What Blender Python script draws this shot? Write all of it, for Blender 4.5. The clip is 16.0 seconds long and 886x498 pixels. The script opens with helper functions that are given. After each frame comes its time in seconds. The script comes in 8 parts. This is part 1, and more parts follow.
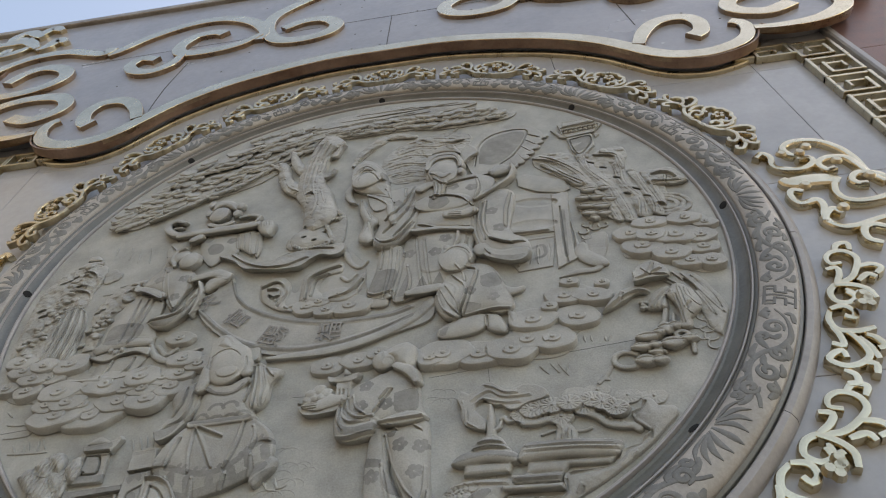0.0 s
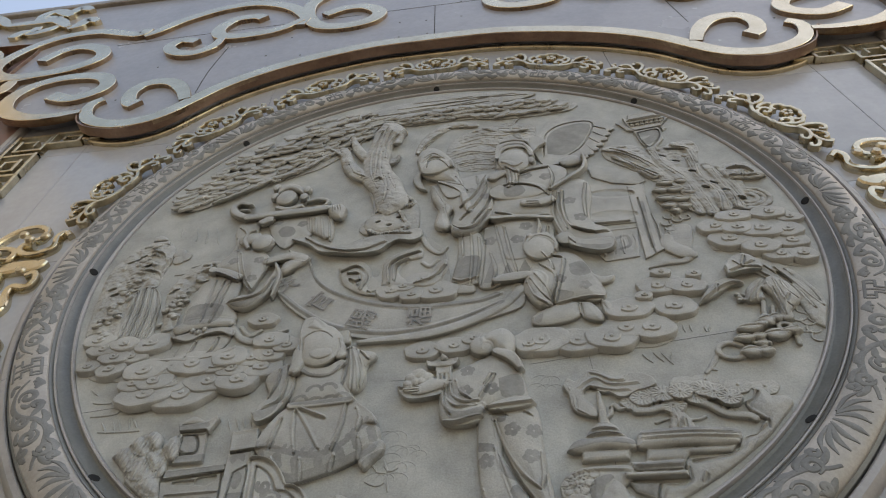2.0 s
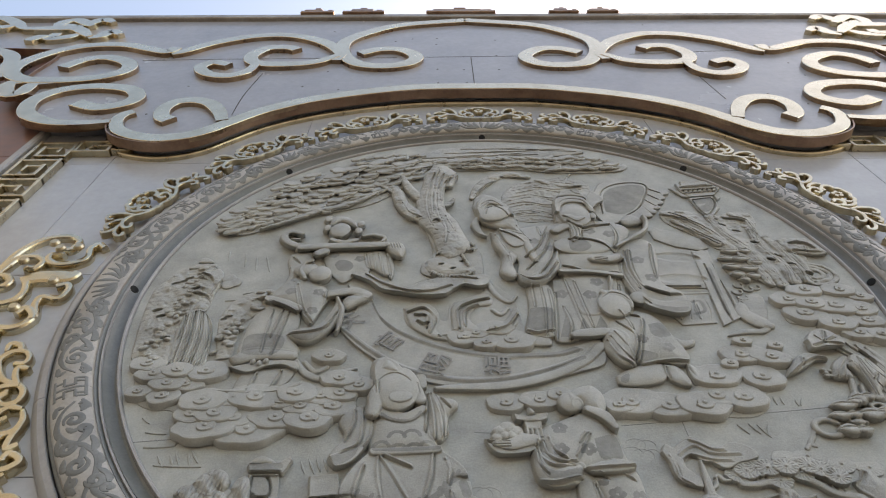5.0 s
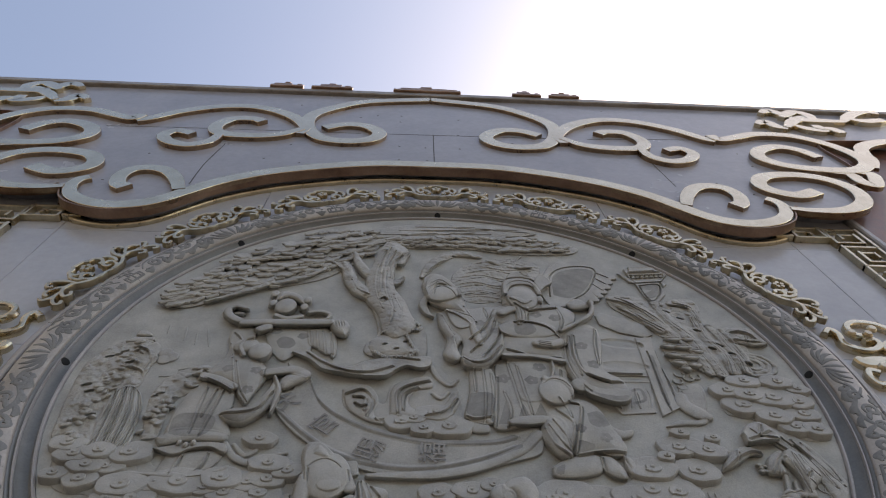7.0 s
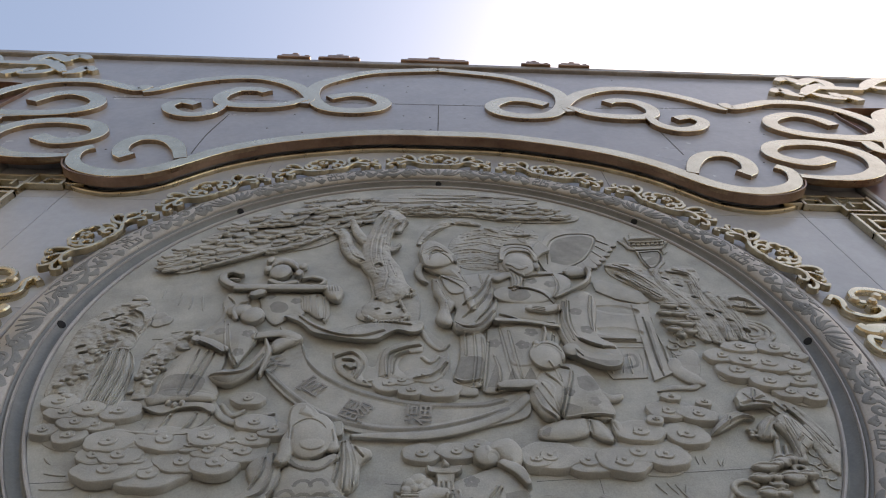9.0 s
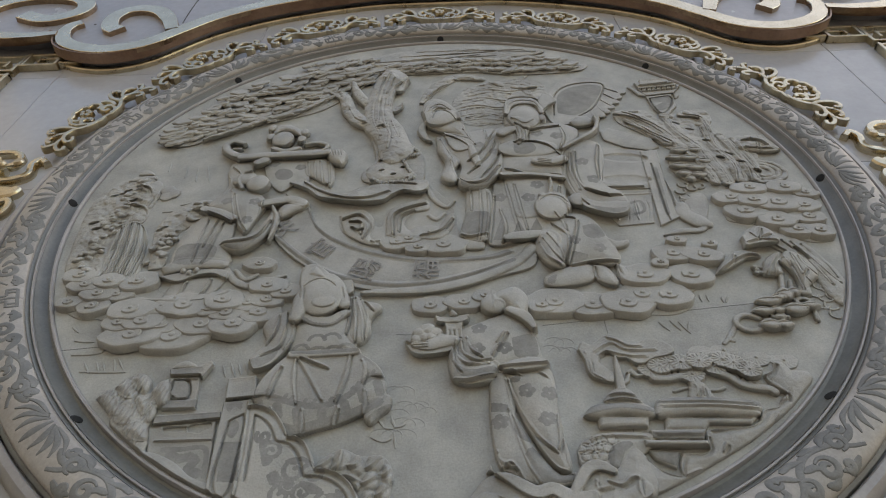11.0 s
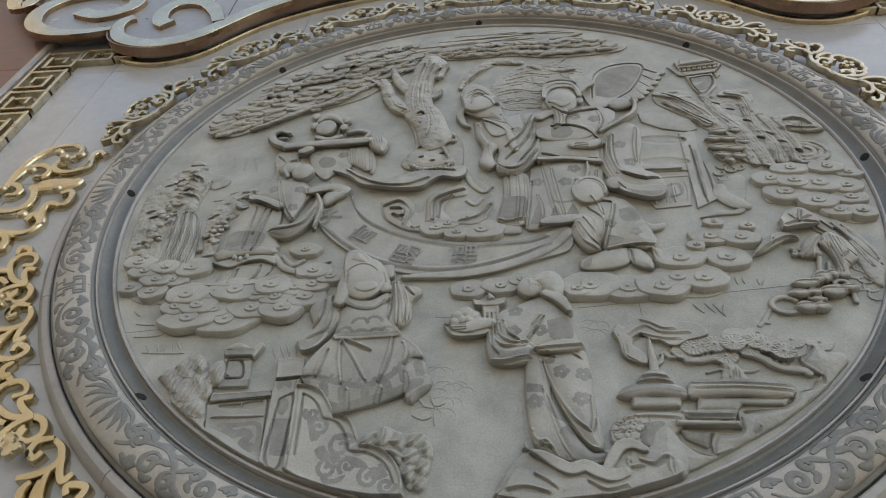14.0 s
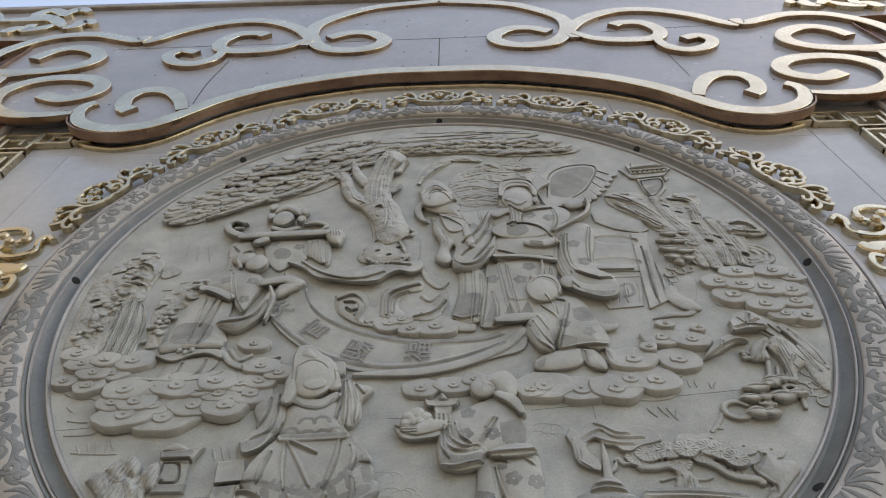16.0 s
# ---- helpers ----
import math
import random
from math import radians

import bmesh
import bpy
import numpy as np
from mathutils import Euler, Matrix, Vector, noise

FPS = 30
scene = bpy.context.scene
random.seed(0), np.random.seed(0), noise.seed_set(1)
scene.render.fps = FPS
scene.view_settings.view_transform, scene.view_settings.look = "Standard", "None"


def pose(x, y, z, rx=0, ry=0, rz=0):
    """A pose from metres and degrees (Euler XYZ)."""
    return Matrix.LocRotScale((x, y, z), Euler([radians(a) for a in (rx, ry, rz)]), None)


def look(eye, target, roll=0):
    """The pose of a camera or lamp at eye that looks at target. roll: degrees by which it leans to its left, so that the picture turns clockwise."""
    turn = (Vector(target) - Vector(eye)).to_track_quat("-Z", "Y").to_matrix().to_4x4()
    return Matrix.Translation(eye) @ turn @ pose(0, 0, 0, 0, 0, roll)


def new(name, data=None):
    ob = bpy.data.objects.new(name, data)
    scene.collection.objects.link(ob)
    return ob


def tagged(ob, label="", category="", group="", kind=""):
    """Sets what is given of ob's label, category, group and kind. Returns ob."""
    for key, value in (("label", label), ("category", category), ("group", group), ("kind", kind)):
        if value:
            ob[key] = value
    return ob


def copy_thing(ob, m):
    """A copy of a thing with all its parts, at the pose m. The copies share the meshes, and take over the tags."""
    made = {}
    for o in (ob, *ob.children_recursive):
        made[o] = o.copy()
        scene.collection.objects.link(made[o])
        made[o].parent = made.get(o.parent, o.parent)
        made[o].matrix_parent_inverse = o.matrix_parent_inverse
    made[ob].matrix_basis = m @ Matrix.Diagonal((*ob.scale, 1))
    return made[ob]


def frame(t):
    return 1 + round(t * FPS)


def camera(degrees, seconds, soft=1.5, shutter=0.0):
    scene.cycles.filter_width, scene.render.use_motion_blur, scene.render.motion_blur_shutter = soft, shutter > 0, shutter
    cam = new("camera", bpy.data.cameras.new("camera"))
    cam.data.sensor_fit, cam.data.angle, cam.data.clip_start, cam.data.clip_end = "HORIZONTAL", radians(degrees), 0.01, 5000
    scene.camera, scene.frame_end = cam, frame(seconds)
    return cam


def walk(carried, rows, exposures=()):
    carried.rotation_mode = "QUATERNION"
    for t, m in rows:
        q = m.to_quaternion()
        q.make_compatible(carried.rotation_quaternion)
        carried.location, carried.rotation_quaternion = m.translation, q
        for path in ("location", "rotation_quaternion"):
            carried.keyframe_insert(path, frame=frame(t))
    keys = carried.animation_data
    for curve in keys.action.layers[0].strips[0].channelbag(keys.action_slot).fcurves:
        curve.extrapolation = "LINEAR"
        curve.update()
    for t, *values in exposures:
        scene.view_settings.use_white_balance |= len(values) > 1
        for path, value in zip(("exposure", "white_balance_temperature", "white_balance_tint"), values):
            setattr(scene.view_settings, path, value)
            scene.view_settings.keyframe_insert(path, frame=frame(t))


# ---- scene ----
cam = camera(66.3, 16.0, soft=1.1)
PATH = [
    (0, (0.752, -2.187, 1.618), (0.596, -1.000, 3.220), -1.22),
    (0.5, (0.627, -2.165, 1.620), (0.530, -1.011, 3.251), 0.33),
    (1, (0.469, -2.211, 1.627), (0.430, -1.065, 3.266), -0.99),
    (1.5, (0.351, -2.241, 1.624), (0.289, -1.056, 3.234), -2.23),
    (2, (0.234, -2.189, 1.612), (0.119, -0.992, 3.210), -1.28),
    (2.5, (0.071, -2.163, 1.620), (-0.025, -0.898, 3.166), -3.09),
    (3, (-0.041, -2.181, 1.637), (-0.104, -0.842, 3.121), -2.36),
    (3.5, (-0.121, -2.184, 1.640), (-0.145, -0.834, 3.116), -3.75),
    (4, (-0.202, -2.149, 1.654), (-0.188, -0.856, 3.180), -4.96),
    (4.5, (-0.333, -2.108, 1.671), (-0.291, -0.991, 3.330), -2.59),
    (4.7, (-0.384, -2.112, 1.685), (-0.358, -1.012, 3.355), -1.70),
    (6.8, (-0.303, -2.209, 1.718), (-0.226, -1.333, 3.514), -3.08),
    (7, (-0.240, -2.188, 1.724), (-0.132, -1.286, 3.505), -4.53),
    (7.5, (-0.116, -2.126, 1.711), (-0.069, -1.174, 3.470), -0.57),
    (8, (-0.107, -2.120, 1.716), (-0.055, -1.162, 3.471), -1.32),
    (8.2, (-0.103, -2.136, 1.716), (-0.048, -1.182, 3.473), -1.33),
    (10.3, (-0.038, -2.063, 1.699), (-0.030, -0.967, 3.372), -1.09),
    (10.5, (-0.030, -2.060, 1.698), (-0.034, -0.911, 3.335), -1.33),
    (11, (0.003, -2.061, 1.695), (-0.011, -0.779, 3.230), -1.42),
    (11.5, (0.149, -2.039, 1.681), (0.105, -0.746, 3.207), -1.31),
    (12, (0.166, -2.035, 1.671), (0.100, -0.720, 3.176), -1.25),
    (12.5, (0.101, -2.086, 1.648), (-0.020, -0.797, 3.173), 0.47),
    (13, (0.071, -2.123, 1.642), (-0.053, -0.819, 3.153), 0.97),
    (13.5, (0.052, -2.145, 1.642), (-0.082, -0.827, 3.141), 1.36),
    (14, (0.040, -2.146, 1.641), (-0.109, -0.823, 3.134), 2.41),
    (14.5, (0.052, -2.145, 1.644), (-0.067, -0.834, 3.149), 1.95),
    (15, (0.091, -2.165, 1.665), (0.001, -0.936, 3.240), 1.51),
    (15.5, (0.098, -2.170, 1.686), (0.086, -0.980, 3.293), -1.30),
    (16, (0.070, -2.170, 1.689), (0.045, -1.040, 3.339), -0.42),
]
EXPOSURES = [(0, 1.96, 10000, 11.5), (3.5, 2.01, 10000, 11), (4.7, 2.14, 9900, 11), (6.8, 1.47, 9100, 15.5), (8.2, 1.58, 9200, 15.5), (10.3, 1.83, 9900, 11.5), (11, 1.88, 9900, 11.5), (12, 2.09, 9900, 9.5), (14.5, 2.07, 9900, 9.5), (16, 2.13, 9800, 12)]
walk(cam, [(t, look(eye, target, roll)) for t, eye, target, roll in PATH], EXPOSURES)

# ---- world, sun ----
SUN_EL, SUN_AZ = radians(50), radians(62)          # the sun stands behind the wall, to its right
world = bpy.data.worlds.new("sky")
scene.world = world
world.use_nodes = True
wn = world.node_tree
sky = wn.nodes.new("ShaderNodeTexSky")
sky.sky_type, sky.sun_disc = "NISHITA", False
sky.sun_elevation, sky.sun_rotation = SUN_EL, SUN_AZ
sky.air_density, sky.dust_density, sky.ozone_density = 1.0, 1.8, 3.5
wn.nodes["Background"].inputs["Strength"].default_value = 0.12
wn.links.new(sky.outputs[0], wn.nodes["Background"].inputs["Color"])
sun = new("sun", bpy.data.lights.new("sun", "SUN"))
sun.data.energy, sun.data.angle, sun.data.color = 3.2, radians(0.6), (1.0, 0.95, 0.87)
sun.matrix_world = look((math.sin(SUN_AZ) * math.cos(SUN_EL) * 30, math.cos(SUN_AZ) * math.cos(SUN_EL) * 30, math.sin(SUN_EL) * 30), (0, 0, 0))

ZC = 4.66            # height of the medallion's centre
WALL, PANEL = 0.05, 0.02   # faces of the lower wall and of the carved panel (y)
BOARD = -0.07        # face of the crown board


# ---- materials ----
def mat(name, base, rough=0.6, metal=0.0, vary=0.12, scale=6.0, fine=60.0, bump=0.15, tint=None, depth=0.004, island=0.0, spec=0.5, coat=0.0):
    m = bpy.data.materials.new(name)
    m.use_nodes = True
    nt = m.node_tree
    b = nt.nodes["Principled BSDF"]
    co = nt.nodes.new("ShaderNodeNewGeometry")

    def tex(sc, det, ro=0.6):
        n = nt.nodes.new("ShaderNodeTexNoise")
        n.inputs["Scale"].default_value, n.inputs["Detail"].default_value, n.inputs["Roughness"].default_value = sc, det, ro
        nt.links.new(co.outputs["Position"], n.inputs["Vector"])
        return n

    big, small = tex(scale, 5), tex(fine, 4, 0.7)
    ramp = nt.nodes.new("ShaderNodeValToRGB")
    dark = tint or tuple(c * (1 - 2.2 * vary) for c in base)
    light = tuple(min(1, c * (1 + vary)) for c in base)
    ramp.color_ramp.elements[0].position, ramp.color_ramp.elements[1].position = 0.3, 0.68
    ramp.color_ramp.elements[0].color, ramp.color_ramp.elements[1].color = (*dark, 1), (*light, 1)
    nt.links.new(big.outputs["Fac"], ramp.inputs["Fac"])
    mix = nt.nodes.new("ShaderNodeMix")
    mix.data_type, mix.blend_type = "RGBA", "MULTIPLY"
    mix.inputs[0].default_value = 0.75
    gr = nt.nodes.new("ShaderNodeValToRGB")
    gr.color_ramp.elements[0].position, gr.color_ramp.elements[1].position = 0.35, 0.65
    g = 1 - 1.6 * vary
    gr.color_ramp.elements[0].color = (g, g, g, 1)
    nt.links.new(small.outputs["Fac"], gr.inputs["Fac"])
    nt.links.new(ramp.outputs["Color"], mix.inputs[6])
    nt.links.new(gr.outputs["Color"], mix.inputs[7])
    out = mix.outputs[2]
    if island:
        info = nt.nodes.new("ShaderNodeObjectInfo")
        mr = nt.nodes.new("ShaderNodeMapRange")
        mr.inputs[3].default_value, mr.inputs[4].default_value = 1 - island, 1 + island * 0.5
        nt.links.new(info.outputs["Random"], mr.inputs[0])
        hue = nt.nodes.new("ShaderNodeHueSaturation")
        nt.links.new(mr.outputs[0], hue.inputs["Value"])
        nt.links.new(out, hue.inputs["Color"])
        out = hue.outputs["Color"]
    nt.links.new(out, b.inputs["Base Color"])
    b.inputs["Metallic"].default_value = metal
    b.inputs["Specular IOR Level"].default_value = spec
    b.inputs["Coat Weight"].default_value = coat
    rr = nt.nodes.new("ShaderNodeMapRange")
    rr.inputs[3].default_value, rr.inputs[4].default_value = max(0.03, rough - 0.12), min(1, rough + 0.12)
    nt.links.new(big.outputs["Fac"], rr.inputs[0])
    nt.links.new(rr.outputs[0], b.inputs["Roughness"])
    if bump:
        bp = nt.nodes.new("ShaderNodeBump")
        bp.inputs["Strength"].default_value, bp.inputs["Distance"].default_value = bump, depth
        nt.links.new(small.outputs["Fac"], bp.inputs["Height"])
        nt.links.new(bp.outputs[0], b.inputs["Normal"])
    return m


STONE = mat("carved_stone", (0.445, 0.437, 0.405), 0.46, vary=0.13, scale=5, fine=150, bump=0.7, depth=0.005)
STONE_BACK = mat("dressed_stone", (0.445, 0.445, 0.416), 0.55, vary=0.14, scale=4.5, fine=110, bump=0.55, depth=0.004)
STONE_DARK = mat("dark_stone", (0.15, 0.15, 0.148), 0.5, vary=0.14, scale=4, fine=80, bump=0.2, depth=0.002)
# Darker grey for the ring's cove and steps, beside the lighter band.
GROOVE = mat("darker_ring_stone", (0.185, 0.19, 0.182), 0.38, vary=0.12, scale=5, fine=80, bump=0.1, depth=0.002)
BAND = mat("polished_stone", (0.47, 0.43, 0.39), 0.34, vary=0.14, scale=3, fine=70, bump=0.12, depth=0.002, island=0.08)
ETCH = mat("etched_stone", (0.225, 0.225, 0.216), 0.6, vary=0.15, scale=7, fine=120, bump=0.3, depth=0.002)
FLANGE = mat("grey_marble", (0.41, 0.39, 0.385), 0.35, vary=0.1, scale=3, fine=50, bump=0.05, island=0.08)
MARBLE = mat("white_marble", (0.455, 0.46, 0.485), 0.2, vary=0.06, scale=1.6, fine=20, bump=0.03, depth=0.002, island=0.05)
BOARDM = mat("veined_white_marble", (0.345, 0.35, 0.385), 0.24, vary=0.07, scale=1.2, fine=16, bump=0.04, depth=0.003, spec=0.3)
GOLD = mat("polished_gilding", (0.72, 0.63, 0.46), 0.24, metal=1.0, vary=0.06, scale=4, fine=14, bump=0.05, depth=0.003, tint=(0.58, 0.48, 0.32))
GOLD_PALE = mat("pale_gilding", (0.66, 0.58, 0.42), 0.3, metal=1.0, vary=0.10, scale=8, fine=60, bump=0.2, depth=0.003, tint=(0.46, 0.37, 0.25))
COPPER = mat("weathered_copper_soffit", (0.36, 0.235, 0.17), 0.4, metal=0.6, vary=0.16, scale=4, fine=40, bump=0.2, depth=0.003, tint=(0.20, 0.11, 0.07))
# Browner gold: the dark ground's reflection put into the colour of the sides.
GOLD_REFLECT = mat("painted_ground_reflection", (0.42, 0.30, 0.2), 0.3, metal=0.85, vary=0.18, scale=5, fine=40, bump=0.15, depth=0.003, tint=(0.22, 0.13, 0.08))
COPING = mat("weathered_coping", (0.36, 0.33, 0.30), 0.45, metal=0.3, vary=0.15, scale=3, fine=40, bump=0.2, depth=0.003, tint=(0.2, 0.16, 0.13))
RED = mat("red_brown_granite", (0.22, 0.10, 0.075), 0.4, vary=0.14, scale=9, fine=140, bump=0.08, island=0.1)
PAVE = mat("paving_stone", (0.085, 0.08, 0.074), 0.7, vary=0.12, scale=1.2, fine=40, bump=0.2)
JOINT = mat("dark_joint", (0.06, 0.055, 0.05), 0.9, vary=0.1)
STONE_TONE = mat("hammered_and_shade_stone", (0.315, 0.312, 0.295), 0.75, vary=0.16, scale=9, fine=150, bump=0.6, depth=0.003)
STONE_INK = mat("incised_stone", (0.32, 0.31, 0.295), 0.75, vary=0.15, scale=9, fine=150, bump=0.4)
BLACK = mat("drain_hole_shade", (0.012, 0.012, 0.012), 0.9, vary=0.1, bump=0)


# ---- building blocks ----
def mesh_of(name, bm, material, parent=None, label="", smooth=True):
    me = bpy.data.meshes.new(name)
    bmesh.ops.recalc_face_normals(bm, faces=bm.faces)
    bm.to_mesh(me)
    bm.free()
    me.materials.append(material)
    if smooth:
        me.shade_smooth()
        me.set_sharp_from_angle(angle=radians(28))
    ob = new(name, me)
    if parent:
        ob.parent = parent
    if label:
        ob["label"] = label
    return ob


def part(name, bm, material, parent, label="", smooth=True):
    return mesh_of(name, bm, material, parent, label, smooth)


def base_of(name, label, category, kind="", group="", at=(0, 0, 0)):
    ob = new(name)
    ob.location = at
    ob.empty_display_size = 0.1
    return tagged(ob, label, category, group, kind)


def box(bm, x0, x1, y0, y1, z0, z1, bevel=0.0):
    vs = [bm.verts.new((x, y, z)) for x in (x0, x1) for y in (y0, y1) for z in (z0, z1)]
    fs = [bm.faces.new([vs[i] for i in q]) for q in ((0, 1, 3, 2), (4, 6, 7, 5), (0, 4, 5, 1), (2, 3, 7, 6), (0, 2, 6, 4), (1, 5, 7, 3))]
    if bevel:
        es = list({e for f in fs for e in f.edges})
        bmesh.ops.bevel(bm, geom=es, offset=bevel, segments=1, affect="EDGES")
    return bm


def smooth_line(pts, step=0.03):
    """A Catmull-Rom line through control points of (x, z) or (x, z, width)."""
    p = np.array(pts, float)
    if len(p) < 3:
        n = max(2, int(np.linalg.norm(p[-1][:2] - p[0][:2]) / step))
        return p[0] + (p[-1] - p[0]) * np.linspace(0, 1, n + 1)[:, None]
    q = np.vstack([2 * p[0] - p[1], p, 2 * p[-1] - p[-2]])
    out = []
    for a, b, c, d in zip(q, q[1:], q[2:], q[3:]):
        n = max(2, int(np.ceil(np.linalg.norm((c - b)[:2]) / step)))
        t = np.linspace(0, 1, n, endpoint=False)[:, None]
        out.append(0.5 * (2 * b + (c - a) * t + (2 * a - 5 * b + 4 * c - d) * t**2 + (3 * b - a - 3 * c + d) * t**3))
    return np.vstack([*out, p[-1:]])


FLAT = ((-1, 0), (-1, 0.9), (-0.95, 1), (0.95, 1), (1, 0.9), (1, 0))
ROUND = ((-1, 0), (-0.94, 0.5), (-0.62, 0.9), (0, 1), (0.62, 0.9), (0.94, 0.5), (1, 0))
SOFT = ((-1, 0), (-0.97, 0.72), (-0.72, 0.96), (0, 1), (0.72, 0.96), (0.97, 0.72), (1, 0))


def ribbon(bm, pts, width, back, front, section=FLAT, taper=(1, 1), step=0.03, z0=0.0, wrap=None):
    """A bar along a line in the wall's plane: width across, from y=back to y=front."""
    p = smooth_line(pts, step)
    keep = np.r_[True, np.linalg.norm(np.diff(p[:, :2], axis=0), axis=1) > 1e-5]
    p = p[keep]
    d = np.gradient(p[:, :2], axis=0)
    d /= np.linalg.norm(d, axis=1)[:, None] + 1e-9
    nrm = np.stack([-d[:, 1], d[:, 0]], 1)
    s = np.linspace(0, 1, len(p))
    w = p[:, 2] if p.shape[1] > 2 else width * np.interp(s, (0, 0.25, 0.75, 1), (taper[0], 1, 1, taper[1]))
    rows = []
    for (x, z), n, half in zip(p[:, :2], nrm, w / 2):
        row = []
        for u, v in section:
            a, b = x + n[0] * u * half, z + n[1] * u * half
            yb = wrap(a, b) if wrap else 0.0
            row.append(bm.verts.new((a, yb + back + (front - back) * v, b + z0)))
        rows.append(row)
    for r0, r1 in zip(rows, rows[1:]):
        for k in range(len(section) - 1):
            bm.faces.new((r0[k], r0[k + 1], r1[k + 1], r1[k]))
    bm.faces.new(rows[0])
    bm.faces.new(rows[-1][::-1])
    return bm


def disc(bm, x, z, r, back, front, n=14, dome=0.3, z0=0.0):
    """A low button with a rounded face."""
    rings = [[bm.verts.new((x + math.cos(a) * r * k, y, z + z0 + math.sin(a) * r * k)) for a in np.linspace(0, 2 * np.pi, n, endpoint=False)]
             for k, y in ((1, back), (1, back + (front - back) * (1 - dome)), (0.7, front))]
    for r0, r1 in zip(rings, rings[1:]):
        for k in range(n):
            bm.faces.new((r0[k], r0[(k + 1) % n], r1[(k + 1) % n], r1[k]))
    bm.faces.new(rings[-1])
    return bm


def mirrored(pts):
    return [(-p[0], *p[1:]) for p in pts]


def lathe(bm, profile, a0, a1, n, z0=ZC):
    """A profile of (radius, y) swept round the medallion's axis, angles from the top, clockwise, with closed ends."""
    full = abs(a1 - a0 - 2 * math.pi) < 1e-6
    angs = np.linspace(a0, a1, n + 1)[: n if full else n + 1]
    rows = [[bm.verts.new((r * math.sin(a), y, z0 + r * math.cos(a))) for r, y in profile] for a in angs]
    pairs = list(zip(rows, rows[1:] + ([rows[0]] if full else [])))
    if not full:
        pairs = list(zip(rows, rows[1:]))
        bm.faces.new(rows[0])
        bm.faces.new(rows[-1][::-1])
    for r0, r1 in pairs:
        for k in range(len(profile)):
            j = (k + 1) % len(profile)
            bm.faces.new((r0[k], r0[j], r1[j], r1[k]))
    return bm


# ---- ground and wall ----
bm = bmesh.new()
box(bm, -400, 400, -400, 400, -0.3, 0)
tagged(mesh_of("ground", bm, PAVE, smooth=False), "open plaza paved in pale grey stone", "ground", kind="structure")

# Unseen wall, added to block sky from the left and darken that side.
bm = bmesh.new()
box(bm, -12.6, -12.0, -45, -1.2, 0, 19)
tagged(mesh_of("wall_side", bm, STONE_DARK, smooth=False), "plain dark grey wall, out of view, added to block sky light", "wall", kind="structure")
wall = base_of("wall_front", "screen wall faced with white marble slabs round the medallion", "wall", "structure")
bm = bmesh.new()
box(bm, -9, 9, 0.09, 1.2, 0, ZC + 5.0)
part("core", bm, JOINT, wall, smooth=False)
XS = [-3.46, -2.78, -1.4, 0, 1.4, 2.78, 3.46]
ZS = [-ZC, -3.0, -1.19, 0.2, 1.64, 3.2]
slabs = []
for x0, x1 in zip(XS, XS[1:]):
    for z0, z1 in zip(ZS, ZS[1:]):
        bm = bmesh.new()
        box(bm, x0 + 0.0015, x1 - 0.0015, WALL, 0.1, ZC + z0 + 0.0015, ZC + z1 - 0.0015, 0.002)
        part("slab", bm, MARBLE, wall, smooth=False)
for side in (-1, 1):
    bm = bmesh.new()
    x0, x1 = sorted((side * 3.46, side * 3.52))
    box(bm, x0, x1, 0.0, 0.1, 0, ZC + 2.3, 0.012)
    part("edge_moulding", bm, FLANGE, wall, "pale grey stone edge moulding", smooth=False)

for side in (-1, 1):
    pier = base_of("pier", "red-brown granite pier beside the marble wall", "pier", "structure")
    for k, (z0, z1) in enumerate(((0, 2.2), (2.2, 3.6), (3.6, 5.0), (5.0, 6.4), (6.4, 7.9), (7.9, 9.3))):
        for x0, x1 in ((3.524, 4.9), (4.904, 6.3), (6.304, 8.9)):
            a, b = sorted((side * x0, side * x1))
            bm = bmesh.new()
            box(bm, a, b, 0.03, 0.1, z0 + 0.002, z1 - 0.002, 0.003)
            part("granite_slab", bm, RED, pier, smooth=False)

# ---- the medallion's ring ----
ring = base_of("medallion_ring", "round grey stone frame engraved with vines", "frame", at=(0, 0, 0))
BAND_IN, BAND_OUT = 2.03, 2.197


def band_y(x, z):
    r = math.hypot(x, z)
    u = (r - (BAND_IN + BAND_OUT) / 2) / ((BAND_OUT - BAND_IN) / 2)
    return -0.02 - 0.034 * math.sqrt(max(0.0, 1 - min(1.0, abs(u)) ** 2))


TURN = 2 * math.pi
bm = lathe(bmesh.new(), [(1.925, 0.1), (1.925, 0.012), (1.93, 0.004), (1.938, 0.004), (1.942, 0.012), (1.942, 0.1)], 0, TURN, 192)
part("inner_fillet", bm, FLANGE, ring, "light grey stone fillet")
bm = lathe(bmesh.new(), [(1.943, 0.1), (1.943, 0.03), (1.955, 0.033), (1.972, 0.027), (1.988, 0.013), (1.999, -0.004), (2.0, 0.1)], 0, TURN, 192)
part("cove", bm, GROOVE, ring, "darker grey stone cove")
bm = lathe(bmesh.new(), [(2.001, 0.1), (2.001, -0.006), (2.004, -0.013), (2.010, -0.013), (2.013, -0.006), (2.013, 0.1)], 0, TURN, 192)
part("bead", bm, FLANGE, ring, "light grey stone bead")
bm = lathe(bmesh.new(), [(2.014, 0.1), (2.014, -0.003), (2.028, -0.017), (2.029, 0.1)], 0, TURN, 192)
part("inner_step", bm, GROOVE, ring, "darker grey stone step")
